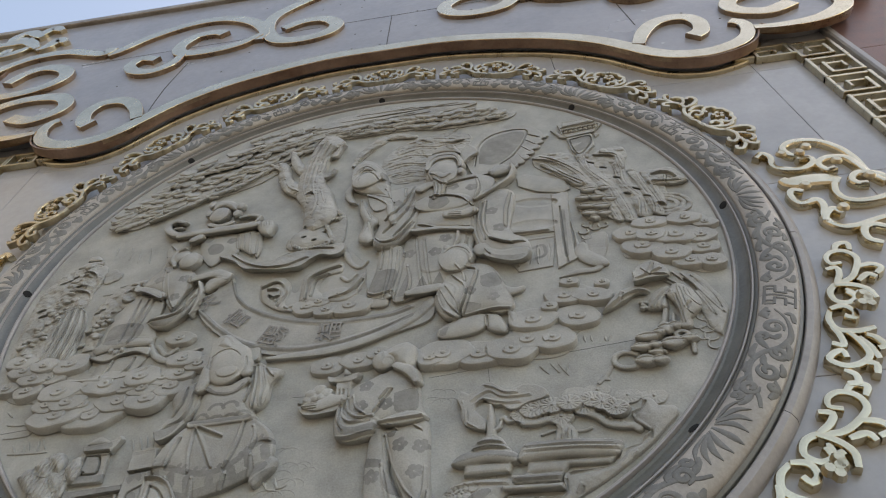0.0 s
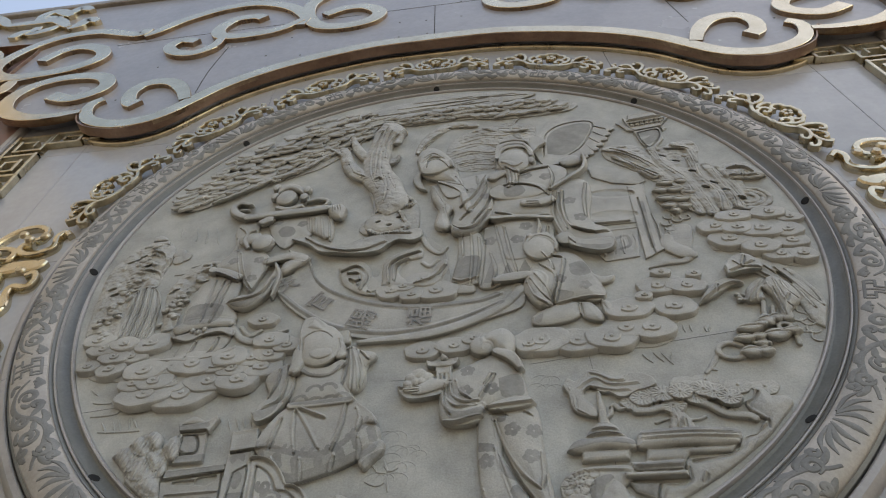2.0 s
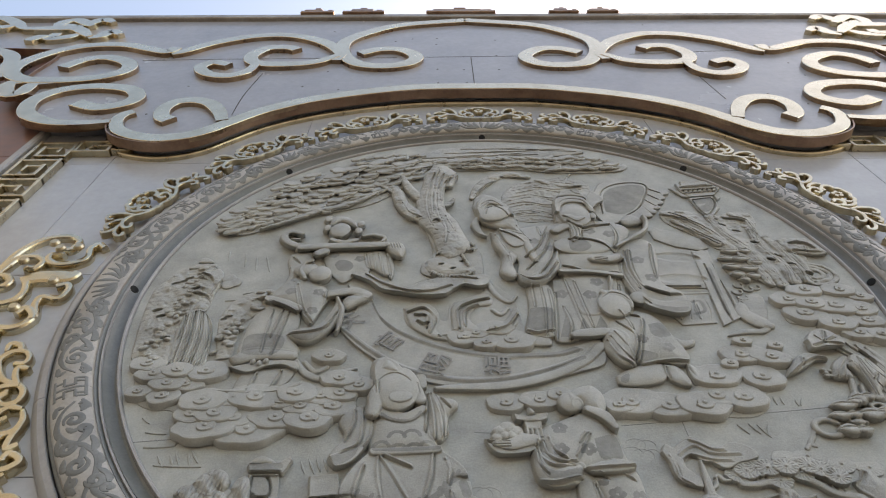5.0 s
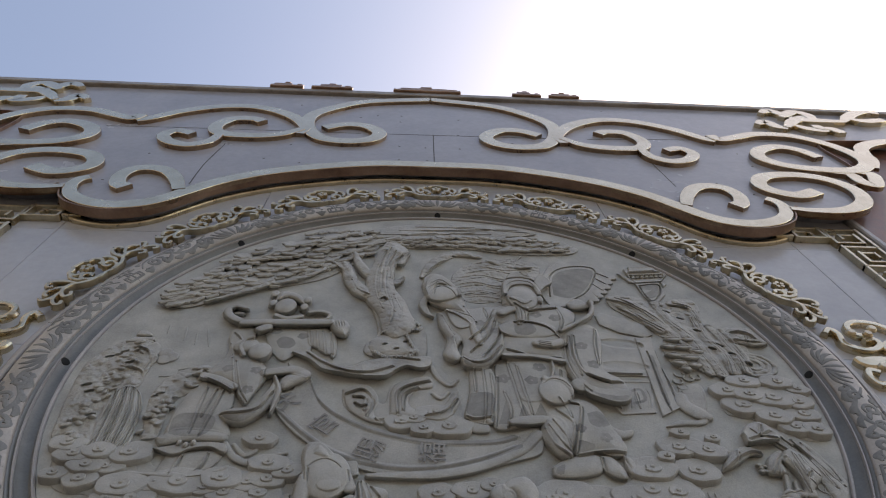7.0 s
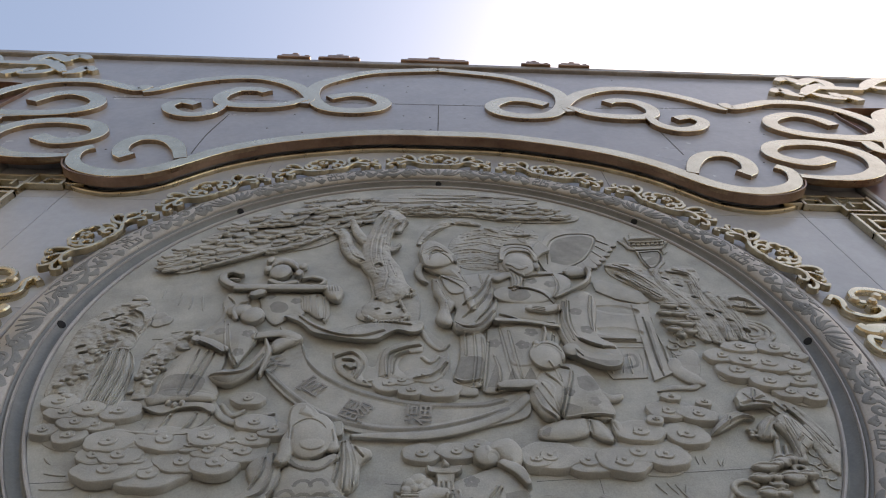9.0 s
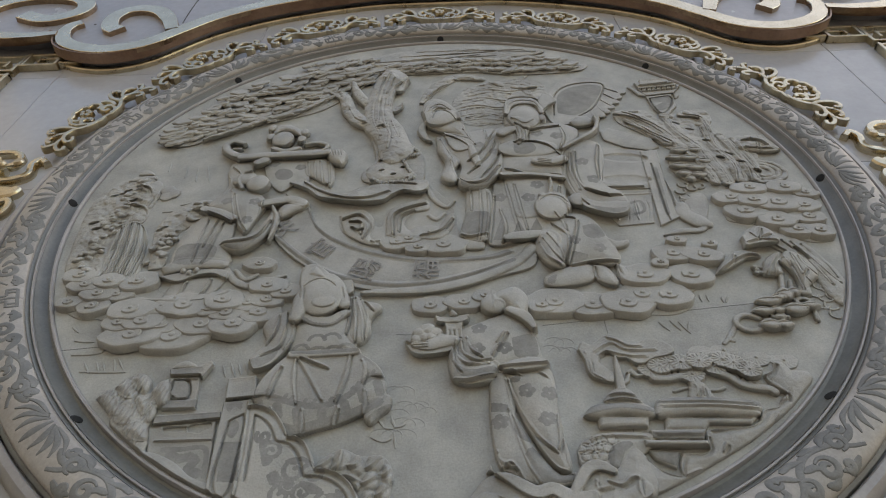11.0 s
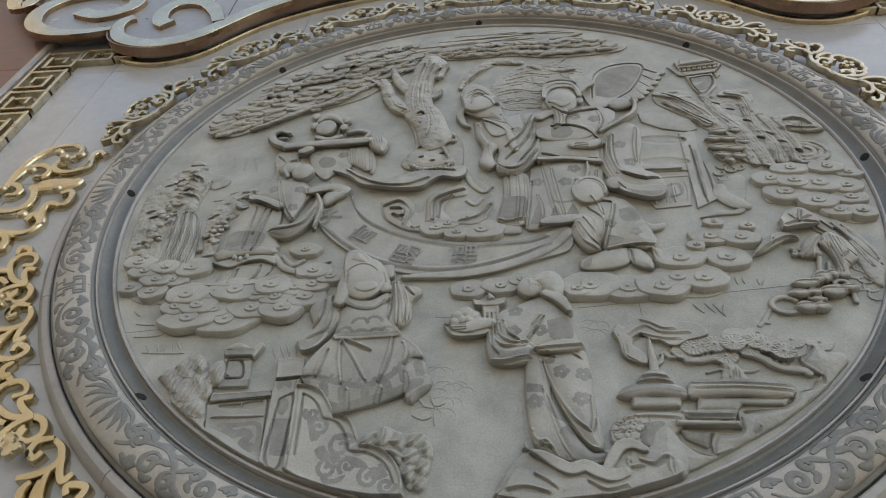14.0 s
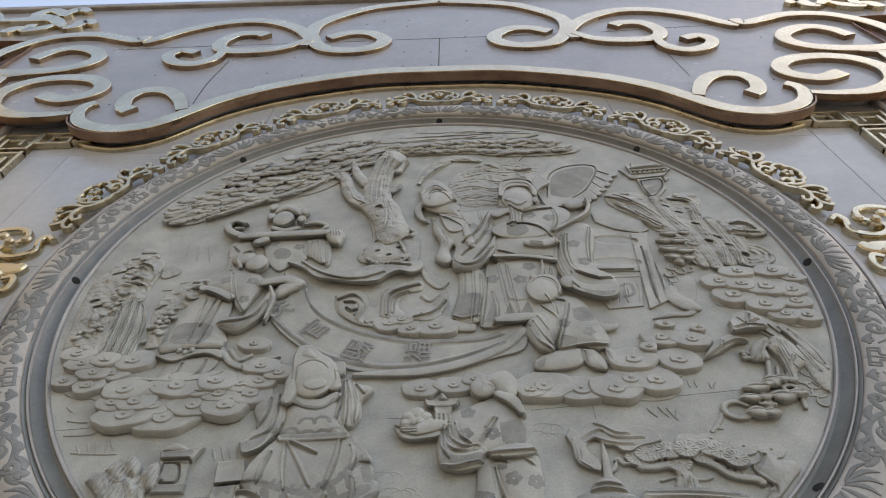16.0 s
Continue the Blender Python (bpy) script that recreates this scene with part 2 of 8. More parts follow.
prof = [(BAND_IN, 0.1)] + [(r, band_y(r, 0)) for r in BAND_IN + (BAND_OUT - BAND_IN) * (1 - np.cos(np.linspace(0, np.pi, 13))) / 2] + [(BAND_OUT, 0.1)]
for k in range(8):
    a = (k + 0.5) * TURN / 8
    bm = lathe(bmesh.new(), prof, a + 0.0006, a + TURN / 8 - 0.0006, 32)
    part("band_stone", bm, BAND, ring)
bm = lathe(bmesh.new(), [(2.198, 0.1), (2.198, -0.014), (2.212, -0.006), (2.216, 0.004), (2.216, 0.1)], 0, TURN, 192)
part("outer_step", bm, GROOVE, ring, "darker grey stone step")
for k in range(12):
    a = (k + 0.28) * TURN / 12
    bm = lathe(bmesh.new(), [(2.221, 0.1), (2.221, -0.004), (2.226, -0.011), (2.25, -0.008), (2.275, 0.012), (2.285, 0.035), (2.286, 0.1)], a + 0.0009, a + TURN / 12 - 0.0009, 20)
    part("flange_stone", bm, FLANGE, ring)
# Black discs carry the shade inside the drain holes; no bore is cut.
for k in range(8):
    a = k * TURN / 8
    bm = bmesh.new()
    disc(bm, 0, 0, 0.024, 0.0, -0.004, 16, 0.2)
    hole = part("drain_hole", bm, BLACK, ring, "black disc coloured as a drain hole's shade")
    hole.matrix_basis = Matrix.Translation((1.988 * math.sin(a), 0.012, ZC + 1.988 * math.cos(a))) @ Matrix.Rotation(a, 4, "Y") @ Matrix.Rotation(radians(48), 4, "X")

# ---- the crown board ----
crown = base_of("crown_board", "projecting scroll-edged crown board of pale marble with gilded scrolls", "crown board", "structure")
LOWER = [(0.0, 2.795), (0.5, 2.78), (0.95, 2.67), (1.4, 2.49), (1.75, 2.25), (1.97, 2.0), (2.1, 1.84), (2.25, 1.735), (2.46, 1.695), (2.7, 1.77), (2.86, 1.9), (2.94, 2.08), (2.99, 2.17), (3.02, 2.13), (3.2, 2.08), (3.47, 2.11), (3.73, 2.29)]
LOWER += [(3.79, 2.69), (4.06, 2.82), (4.12, 3.31), (4.12, 3.83), (4.24, 4.04), (4.55, 4.1), (5.4, 4.14), (8.9, 4.15)]
TOP = 5.26
edge = smooth_line(LOWER, 0.05)
outline = [(-x, z) for x, z in edge[::-1]] + [(x, z) for x, z in edge[1:]]
bm = bmesh.new()
walls = []
for x in np.linspace(-8.9, 8.9, 357):
    zs = [p[1] + (q[1] - p[1]) * (x - p[0]) / (q[0] - p[0]) for p, q in zip(outline, outline[1:]) if p[0] != q[0] and (p[0] - x) * (q[0] - x) <= 0]
    low = min(zs) + 0.004
    walls.append([bm.verts.new((x, y, ZC + z)) for y, z in ((BOARD, TOP), (BOARD, low), (-0.018, low), (-0.018, low + 0.07), (WALL - 0.002, low + 0.07))])
for r0, r1 in zip(walls, walls[1:]):
    for k in range(4):
        bm.faces.new((r0[k], r0[k + 1], r1[k + 1], r1[k]))
part("face", bm, BOARDM, crown, "pale veined marble face", smooth=False)
bm = bmesh.new()
ribbon(bm, outline, 0.012, -0.02, BOARD - 0.03, step=0.5, z0=ZC - 0.004)
part("soffit_strip", bm, COPPER, crown, "brown weathered copper edge strip")
bm = bmesh.new()
low = [(x, z) for x, z in outline if abs(x) < 2.95]
ribbon(bm, [(x * 1.003, z - 0.005) for x, z in low], 0.05, WALL, 0.012, SOFT, step=0.5, z0=ZC)
part("lower_bead", bm, GOLD_PALE, crown, "thin gilded bead under the board")
bm = bmesh.new()
box(bm, -9, 9, BOARD - 0.05, 0.6, ZC + TOP, ZC + TOP + 0.12, 0.01)
part("coping", bm, COPING, crown, "weathered grey-brown metal coping", smooth=False)

GF = BOARD - 0.036
STEPS = iter(range(99))


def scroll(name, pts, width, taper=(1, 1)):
    """A flat gilded band on the board; its narrow sides are coloured as the ground's brown reflection."""
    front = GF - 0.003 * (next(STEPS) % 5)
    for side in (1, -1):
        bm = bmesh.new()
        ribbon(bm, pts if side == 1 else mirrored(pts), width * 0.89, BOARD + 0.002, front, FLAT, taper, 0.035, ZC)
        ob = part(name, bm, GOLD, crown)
        ob.data.materials.append(GOLD_REFLECT)
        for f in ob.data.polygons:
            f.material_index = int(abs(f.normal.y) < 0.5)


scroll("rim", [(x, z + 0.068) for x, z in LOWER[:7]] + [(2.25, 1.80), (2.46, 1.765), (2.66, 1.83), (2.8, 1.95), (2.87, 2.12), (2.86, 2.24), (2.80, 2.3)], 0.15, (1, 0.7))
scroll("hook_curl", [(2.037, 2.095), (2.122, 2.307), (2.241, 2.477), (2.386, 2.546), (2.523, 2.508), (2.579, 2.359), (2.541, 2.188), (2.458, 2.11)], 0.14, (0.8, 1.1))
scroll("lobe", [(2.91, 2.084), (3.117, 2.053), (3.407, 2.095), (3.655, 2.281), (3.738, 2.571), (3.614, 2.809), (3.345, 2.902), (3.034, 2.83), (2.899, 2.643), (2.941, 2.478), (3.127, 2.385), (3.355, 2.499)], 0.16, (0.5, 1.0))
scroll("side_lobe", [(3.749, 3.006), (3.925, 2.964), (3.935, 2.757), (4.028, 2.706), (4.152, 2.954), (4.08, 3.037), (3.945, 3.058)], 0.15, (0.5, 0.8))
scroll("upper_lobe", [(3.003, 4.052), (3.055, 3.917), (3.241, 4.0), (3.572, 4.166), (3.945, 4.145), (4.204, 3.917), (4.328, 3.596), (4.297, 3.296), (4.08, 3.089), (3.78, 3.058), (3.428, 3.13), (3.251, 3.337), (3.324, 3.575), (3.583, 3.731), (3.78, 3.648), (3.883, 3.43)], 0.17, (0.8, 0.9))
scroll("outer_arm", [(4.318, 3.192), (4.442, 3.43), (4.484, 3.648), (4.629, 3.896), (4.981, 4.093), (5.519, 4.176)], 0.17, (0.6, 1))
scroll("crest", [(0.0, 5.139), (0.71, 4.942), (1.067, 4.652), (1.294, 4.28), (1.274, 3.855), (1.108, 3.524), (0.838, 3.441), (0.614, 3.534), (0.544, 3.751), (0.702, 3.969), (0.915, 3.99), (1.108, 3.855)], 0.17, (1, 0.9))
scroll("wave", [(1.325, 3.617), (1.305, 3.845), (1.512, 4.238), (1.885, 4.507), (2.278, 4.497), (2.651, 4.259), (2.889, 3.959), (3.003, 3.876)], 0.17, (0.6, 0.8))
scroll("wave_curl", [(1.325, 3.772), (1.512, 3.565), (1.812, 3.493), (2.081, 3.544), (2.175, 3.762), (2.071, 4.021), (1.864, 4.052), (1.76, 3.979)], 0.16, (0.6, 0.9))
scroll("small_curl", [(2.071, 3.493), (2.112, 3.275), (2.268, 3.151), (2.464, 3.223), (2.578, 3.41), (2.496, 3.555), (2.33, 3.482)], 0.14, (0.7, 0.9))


# ---- carving tools: parts of the relief grow out of the panel as height fields ----
def value_noise(gx, gz, size):
    """Smooth random relief between -1 and 1 on a grid."""
    u, v = (gx - gx[0]) / size, (gz - gz[0]) / size
    rnd = np.random.RandomState(int(1000 * size) + len(gx)).uniform(-1, 1, (int(u[-1]) + 3, int(v[-1]) + 3))
    iu, iv = u.astype(int), v.astype(int)
    fu, fv = u - iu, v - iv
    fu, fv = (fu * fu * (3 - 2 * fu))[:, None], (fv * fv * (3 - 2 * fv))[None, :]
    a, c, d, e = rnd[np.ix_(iu, iv)], rnd[np.ix_(iu + 1, iv)], rnd[np.ix_(iu, iv + 1)], rnd[np.ix_(iu + 1, iv + 1)]
    return (a * (1 - fu) + c * fu) * (1 - fv) + (d * (1 - fu) + e * fu) * fv


LOW = 0.37           # overall depth of the carving


def leaned(x, z, lift):
    """The carving leans out and down towards people standing below: what stands proud hangs lower."""
    out = 0.58 * np.maximum(lift, 0) / 2.15
    return x * (1 - out), PANEL - lift, z - out * (z - 1.65)


class Carve:
    def __init__(self, step=0.0031):
        self.step, self.ops = step, []

    def _line(self, pts, r, taper):
        p = smooth_line(pts, 0.02)
        s = np.linspace(0, 1, len(p))
        w = p[:, 2] if p.shape[1] > 2 else r * np.interp(s, (0, 0.3, 0.7, 1), (taper[0], 1, 1, taper[1]))
        return p[:, :2], np.asarray(w)

    def st(self, pts, r, h, base=0.0, taper=(1, 1)):
        """A rounded ridge along a line."""
        p, w = self._line(pts, r, taper)
        self.ops.append(("st", p, w, h * LOW, base * LOW))
        return self

    def cut(self, pts, r, depth):
        p, w = self._line(pts, r, (0.6, 0.6))
        self.ops.append(("cut", p, w, depth, 0))
        return self

    def rib(self, pts, r, h):
        p, w = self._line(pts, r, (0.6, 0.6))
        self.ops.append(("rib", p, w, h, 0))
        return self

    def folds(self, a, b, n, r, h):
        """Cloth folds: a few thin crisp ridges, each with a hollow beside it."""
        a, b = smooth_line(a, 0.02), smooth_line(b, 0.02)
        m = max(2, int(n * 0.62))
        for i in range(m):
            k = min(0.97, max(0.03, (i + 0.16 * math.sin(i * 2.7 + n)) / max(1, m - 1)))
            p, q = a[int(k * (len(a) - 1))], b[int(k * (len(b) - 1))]
            bow = np.array([0.02 * math.sin(k * 5 + n), 0.012 * math.cos(k * 7)])
            self.cut([p + (0.013, 0.004), (p + q) / 2 + bow + (0.014, 0.004), q + (0.016, 0.004)], 0.011, h * 0.7)
            self.rib([p, (p + q) / 2 + bow, q], 0.0095, h * 0.95)
        return self

    def ridge(self, *lines, r=0.0095, h=0.013):
        """Thin crisp hem and fold lines with a groove below."""
        for line in lines:
            p = np.array([q[:2] for q in line], float)
            self.cut(p + (0.004, -0.014), r * 1.1, h * 0.6)
            self.rib(p, r, h)
        return self

    def grain(self, a, b, n, r, h):
        """Many ridges with hollows between, from line a to line b."""
        a, b = smooth_line(a, 0.05), smooth_line(b, 0.05)
        for k in np.linspace(0, 1, n):
            i, j = int(round(k * (len(a) - 1))), int(round(k * (len(b) - 1)))
            mid = (a[i] + b[j]) / 2 + np.array([0.012 * math.sin(k * 9), 0.01 * math.cos(k * 7)])
            self.rib([a[i], mid, b[j]], r * 0.85, h * 1.25)
            if k < 1:
                k2 = k + 0.5 / max(1, n - 1)
                i2, j2 = int(round(k2 * (len(a) - 1))), int(round(k2 * (len(b) - 1)))
                self.cut([a[i2], (a[i2] + b[j2]) / 2 + np.array([0.012 * math.sin(k2 * 9), 0.01 * math.cos(k2 * 7)]), b[j2]], r * 0.6, h * 0.8)
        return self

    def tone(self, pts, r):
        """A darker, hammered figure along a line."""
        p, w = self._line(pts, r, (1, 1))
        self.ops.append(("tone", p, w, 0, 0))
        return self

    def area(self, pts, curve=True):
        """A darker field, for hammered stone and for the painted dark of sleeve openings."""
        p = np.array(pts, float)
        self.ops.append(("area", smooth_line(np.vstack([p, p[:1]]), 0.02)[:-1, :2] if curve else p, np.array([0.01])))
        return self

    def almond(self, centres, h=0.1):
        """Plump pointed buds of (x, z, half width, half height), each with a lip along its middle."""
        for x, z, a, b in centres:
            self.pl([(x + a * math.cos(t), z + b * math.sin(t) * (0.6 + 0.4 * math.sin(t) ** 2)) for t in np.linspace(0, 5.9, 15)], h, 0.02, low=0.6, tilt=0.03)
            self.cut([(x - a * 0.8, z + b * 0.1), (x, z + b * 0.35), (x + a * 0.8, z + b * 0.1)], 0.006, 0.007)
        return self

    def petals(self, centres, r, h, n=12):
        """Flat round leaves scored from the middle to the rim."""
        for k, p in enumerate(centres):
            q = p[2] if len(p) > 2 else 0.05
            self.pl([(p[0] + r * math.cos(t) * (1 + 0.06 * math.cos(6 * t)), p[1] + 0.86 * r * math.sin(t)) for t in np.linspace(0, 6.0, 18)], h + q, 0.02, low=0.86, tilt=0.02)
            self.bl([p], 0.007, 0.007, 0.02, h + q)
            for i in range(n):
                a = i * 2 * math.pi / n + 0.2 * k
                self.cut([(p[0] + 0.4 * r * math.cos(a), p[1] + 0.35 * r * math.sin(a)), (p[0] + 0.92 * r * math.cos(a), p[1] + 0.8 * r * math.sin(a))], 0.0035, 0.004)
        return self

    def dots(self, centres, r):
        """Darker hammered blossoms."""
        for k, c in enumerate(centres):
            for a in range(5):
                x, z = c[0] + r * 0.6 * math.cos(a * 1.2566 + k), c[1] + r * 0.6 * math.sin(a * 1.2566 + k)
                self.tone([(x, z), (x + 0.004, z + 0.004)], r * 0.42)
        return self

    def bl(self, centres, rx, rz, h, base=0.0, rot=0.0):
        """Rounded lumps."""
        for c in centres:
            self.ops.append(("bl", np.array([c[:2]], float), np.array([max(rx, rz)]), h * LOW, base * LOW, rx, rz, radians(rot)))
        return self

    def pl(self, pts, h, edge=0.03, curve=True, low=0.62, tilt=0.0):
        """A raised field with a rounded rim."""
        p = np.array(pts, float)
        if curve:
            q = smooth_line(np.vstack([p, p[:1]]), 0.02)[:-1]
        else:
            q = p
        self.ops.append(("pl", q[:, :2], np.array([0.02]), h * LOW, edge * (1.35 if curve else 0.8), low, tilt * LOW))
        return self

    def make(self, name, parent, material=None, label="", rough=0.0):
        st = self.step
        lo = np.min([o[1].min(0) - o[2].max() for o in self.ops if o[0] not in ("cut", "rib", "tone", "area")], 0) - 0.03
        hi = np.max([o[1].max(0) + o[2].max() for o in self.ops if o[0] not in ("cut", "rib", "tone", "area")], 0) + 0.03
        lo = np.floor(lo / st) * st
        nx, nz = np.ceil((hi - lo) / st).astype(int) + 1
        gx, gz = lo[0] + np.arange(nx) * st, lo[1] + np.arange(nz) * st
        hgt = np.full((nx, nz), -0.02)
        dark = np.zeros((nx, nz), bool)
        for o in self.ops:
            kind, p, w = o[:3]
            m = w.max() + 0.045
            i0, i1 = np.searchsorted(gx, (p[:, 0].min() - m, p[:, 0].max() + m))
            j0, j1 = np.searchsorted(gz, (p[:, 1].min() - m, p[:, 1].max() + m))
            if i1 - i0 < 1 or j1 - j0 < 1:
                continue
            X, Z = np.meshgrid(gx[i0:i1], gz[j0:j1], indexing="ij")
            H = hgt[i0:i1, j0:j1]
            if kind in ("st", "cut", "rib", "tone"):
                best = np.full(X.shape, 9.0)
                rad = np.full(X.shape, 1e-3)
                for (ax, az), (bx, bz), wa, wb in zip(p, p[1:], w, w[1:]):
                    dx, dz = bx - ax, bz - az
                    t = np.clip(((X - ax) * dx + (Z - az) * dz) / (dx * dx + dz * dz + 1e-12), 0, 1)
                    d = np.hypot(X - ax - t * dx, Z - az - t * dz)
                    ww = wa + (wb - wa) * t
                    sel = d - ww < best - rad
                    best, rad = np.where(sel, d, best), np.where(sel, ww, rad)
                u = np.clip(best / rad, 0, 1)
                if kind in ("rib", "cut"):
                    low = np.minimum.reduce([np.roll(H, (i, j), (0, 1)) for i, j in ((0, 0), (2, 0), (-2, 0), (0, 2), (0, -2))])
                    keep = np.clip((low - 0.002) / 0.01, 0, 1)
                if kind == "st":
                    v = o[4] + o[3] * np.sqrt(1 - u * u) - np.maximum(0, best - rad) * 10
                    np.maximum(H, v, out=H)
                elif kind == "tone":
                    dark[i0:i1, j0:j1] |= u < 1
                elif kind == "rib":
                    H += o[3] * (1 - u) ** 0.9 * keep
                else:
                    H -= o[3] * 1.15 * (1 - u * u) * keep
            elif kind == "bl":
                rx, rz, a = o[5:]
                dx, dz = X - p[0, 0], Z - p[0, 1]
                u = np.hypot((dx * math.cos(a) + dz * math.sin(a)) / rx, (dz * math.cos(a) - dx * math.sin(a)) / rz)
                v = o[4] + o[3] * np.sqrt(np.clip(1 - u * u, 0, 1)) - np.maximum(0, u - 1) * min(rx, rz) * 10
                np.maximum(H, v, out=H)
            else:
                inside = np.zeros(X.shape, bool)
                best = np.full(X.shape, 9.0)
                for (ax, az), (bx, bz) in zip(p, np.roll(p, -1, 0)):
                    dx, dz = bx - ax, bz - az
                    t = np.clip(((X - ax) * dx + (Z - az) * dz) / (dx * dx + dz * dz + 1e-12), 0, 1)
                    best = np.minimum(best, np.hypot(X - ax - t * dx, Z - az - t * dz))
                    inside ^= ((az > Z) != (bz > Z)) & (X < dx * (Z - az) / (dz if abs(dz) > 1e-9 else 1e-9) + ax)
                if kind == "area":
                    dark[i0:i1, j0:j1] |= inside
                    continue
                h, edge, low, tilt = o[3:7]
                k = np.clip(best / edge, 0, 1)
                lift = tilt * (p[:, 1].mean() - Z) / (np.ptp(p[:, 1]) / 2 + 1e-6)
                v = np.where(inside, h * (low + (1 - low) * np.sqrt(1 - (1 - k) ** 2)), h * low - best * 12) + lift
                if low < 0.75:
                    deep = max(edge, 0.9 * float(np.where(inside, best, 0).max()))
                    u = np.clip(best / min(deep, 0.16), 0, 1)
                    dome = h * (0.36 + 0.64 * (1 - (1 - u) ** 2) ** 0.55) + lift * u
                    v = np.where(inside, np.maximum(dome, np.minimum(H + 0.005, v)), h * 0.36 - best * 9)
                np.maximum(H, v, out=H)
        for ax in (0, 1):
            hgt = 0.7 * hgt + 0.15 * (np.roll(hgt, 1, ax) + np.roll(hgt, -1, ax))
        soft = np.maximum(hgt, 0)
        for _ in range(2):
            soft = sum(np.roll(soft, (i, j), (0, 1)) for i in (-3, 0, 3) for j in (-3, 0, 3)) / 9
        hgt = np.where(hgt > 0.002, np.maximum(hgt + 0.35 * (hgt - soft), 0.0015), hgt)
        if rough:
            wob = 1.3 * value_noise(gx, gz, 0.055) + 0.8 * value_noise(gx, gz, 0.026) + 0.4 * value_noise(gx, gz, 0.013)
            hgt += np.where(hgt > 0.004, rough * wob, 0)
        r2 = gx[:, None] ** 2 + gz[None, :] ** 2
        hgt = np.minimum(hgt, (1.921 - np.sqrt(r2)) * 3 - 0.004)
        cell = np.maximum.reduce([hgt[:-1, :-1], hgt[1:, :-1], hgt[:-1, 1:], hgt[1:, 1:]]) > 0
        idx = np.full(hgt.shape, -1)
        use = np.zeros(hgt.shape, bool)
        use[:-1, :-1] |= cell
        use[1:, :-1] |= cell
        use[:-1, 1:] |= cell
        use[1:, 1:] |= cell
        idx[use] = np.arange(use.sum())
        ii, jj = np.nonzero(use)
        lift = np.maximum(hgt[use], -0.012)
        verts = np.stack(leaned(gx[ii], gz[jj] + ZC, lift), 1)
        ci, cj = np.nonzero(cell)
        quads = np.stack([idx[ci, cj], idx[ci + 1, cj], idx[ci + 1, cj + 1], idx[ci, cj + 1]], 1)
        me = bpy.data.meshes.new(name)
        me.from_pydata(verts.tolist(), [], quads.tolist())
        me.materials.append(material or STONE)
        if dark.any():
            me.materials.append(STONE_TONE)
            me.polygons.foreach_set("material_index", dark[ci, cj].astype(np.int32))
        me.shade_smooth()
        me.set_sharp_from_angle(angle=radians(36))
        ob = new(name, me)
        ob.parent = parent
        if label:
            ob["label"] = label
        return ob


def puff_mesh(name, lobes, turn, wide):
    """A cloud scale: a lobed plate, a snail-shaped disc on it and a knob; the disc is one unit in radius."""
    bm = bmesh.new()
    n = 44
    ang = np.linspace(0, 2 * np.pi, n, endpoint=False)

    def plate(rad, sx, sz, ox, oz, levels):
        rings = [[bm.verts.new((ox + math.cos(a) * r * k * sx, y, oz + math.sin(a) * r * k * sz)) for a, r in zip(ang, rad)] for k, y in levels]
        for r0, r1 in zip(rings, rings[1:]):
            for k in range(n):
                bm.faces.new((r0[k], r0[(k + 1) % n], r1[(k + 1) % n], r1[k]))
        bm.faces.new(rings[-1])

    plate(1 + 0.1 * np.abs(np.sin(ang * lobes / 2 + turn)), wide, 1.22, 0, 0.1, ((1, 1.6), (1, -0.2), (0.95, -0.5), (0.82, -0.62), (0.45, -0.55)))
    snail = 0.5 + 0.2 * (((ang + turn) / (2 * np.pi)) % 1)
    plate(snail, 1.0, 0.88, 0.04 * lobes - 0.2, -0.06, ((1, 0), (1, -0.75), (0.9, -0.98), (0.4, -0.85)))
    plate(np.ones(n), 0.17, 0.16, 0.04 * lobes - 0.2, -0.02, ((1, 0), (1, -1.0), (0.7, -1.2), (0.3, -1.25)))
    me = bpy.data.meshes.new(name)
    bmesh.ops.recalc_face_normals(bm, faces=bm.faces)
    bm.to_mesh(me)
    bm.free()
    me.materials.append(STONE)
    me.shade_smooth()
    me.set_sharp_from_angle(angle=radians(40))
    return me


PUFFS = [puff_mesh("cloud_curl", 5, 0.3, 1.75), puff_mesh("cloud_curl", 4, 2.4, 1.5), puff_mesh("cloud_curl", 6, 4.0, 1.95)]


def puffs(parent, pts, size=0.065, depth=0.05):
    """Cloud scales, each leaning out at its foot so that the upper ones overlap the lower."""
    for k, p in enumerate(pts):
        s = (p[2] if len(p) > 2 else size) * random.uniform(0.76, 0.92)
        if math.hypot(p[0], p[1]) + s * 1.3 > 1.91:
            s *= 0.7
        ob = new("cloud_curl", PUFFS[(k * 2 + k // 3) % 3])
        ob.parent = parent
        y = PANEL - depth * 0.27 - 0.005 * ((k * 7) % 3)
        ob.matrix_basis = Matrix.LocRotScale(leaned(p[0], ZC + p[1], PANEL - y), Euler((radians(random.uniform(-11, -6)), radians(random.uniform(-9, 9)), 0)), (s if k % 2 else -s, 0.019, s))


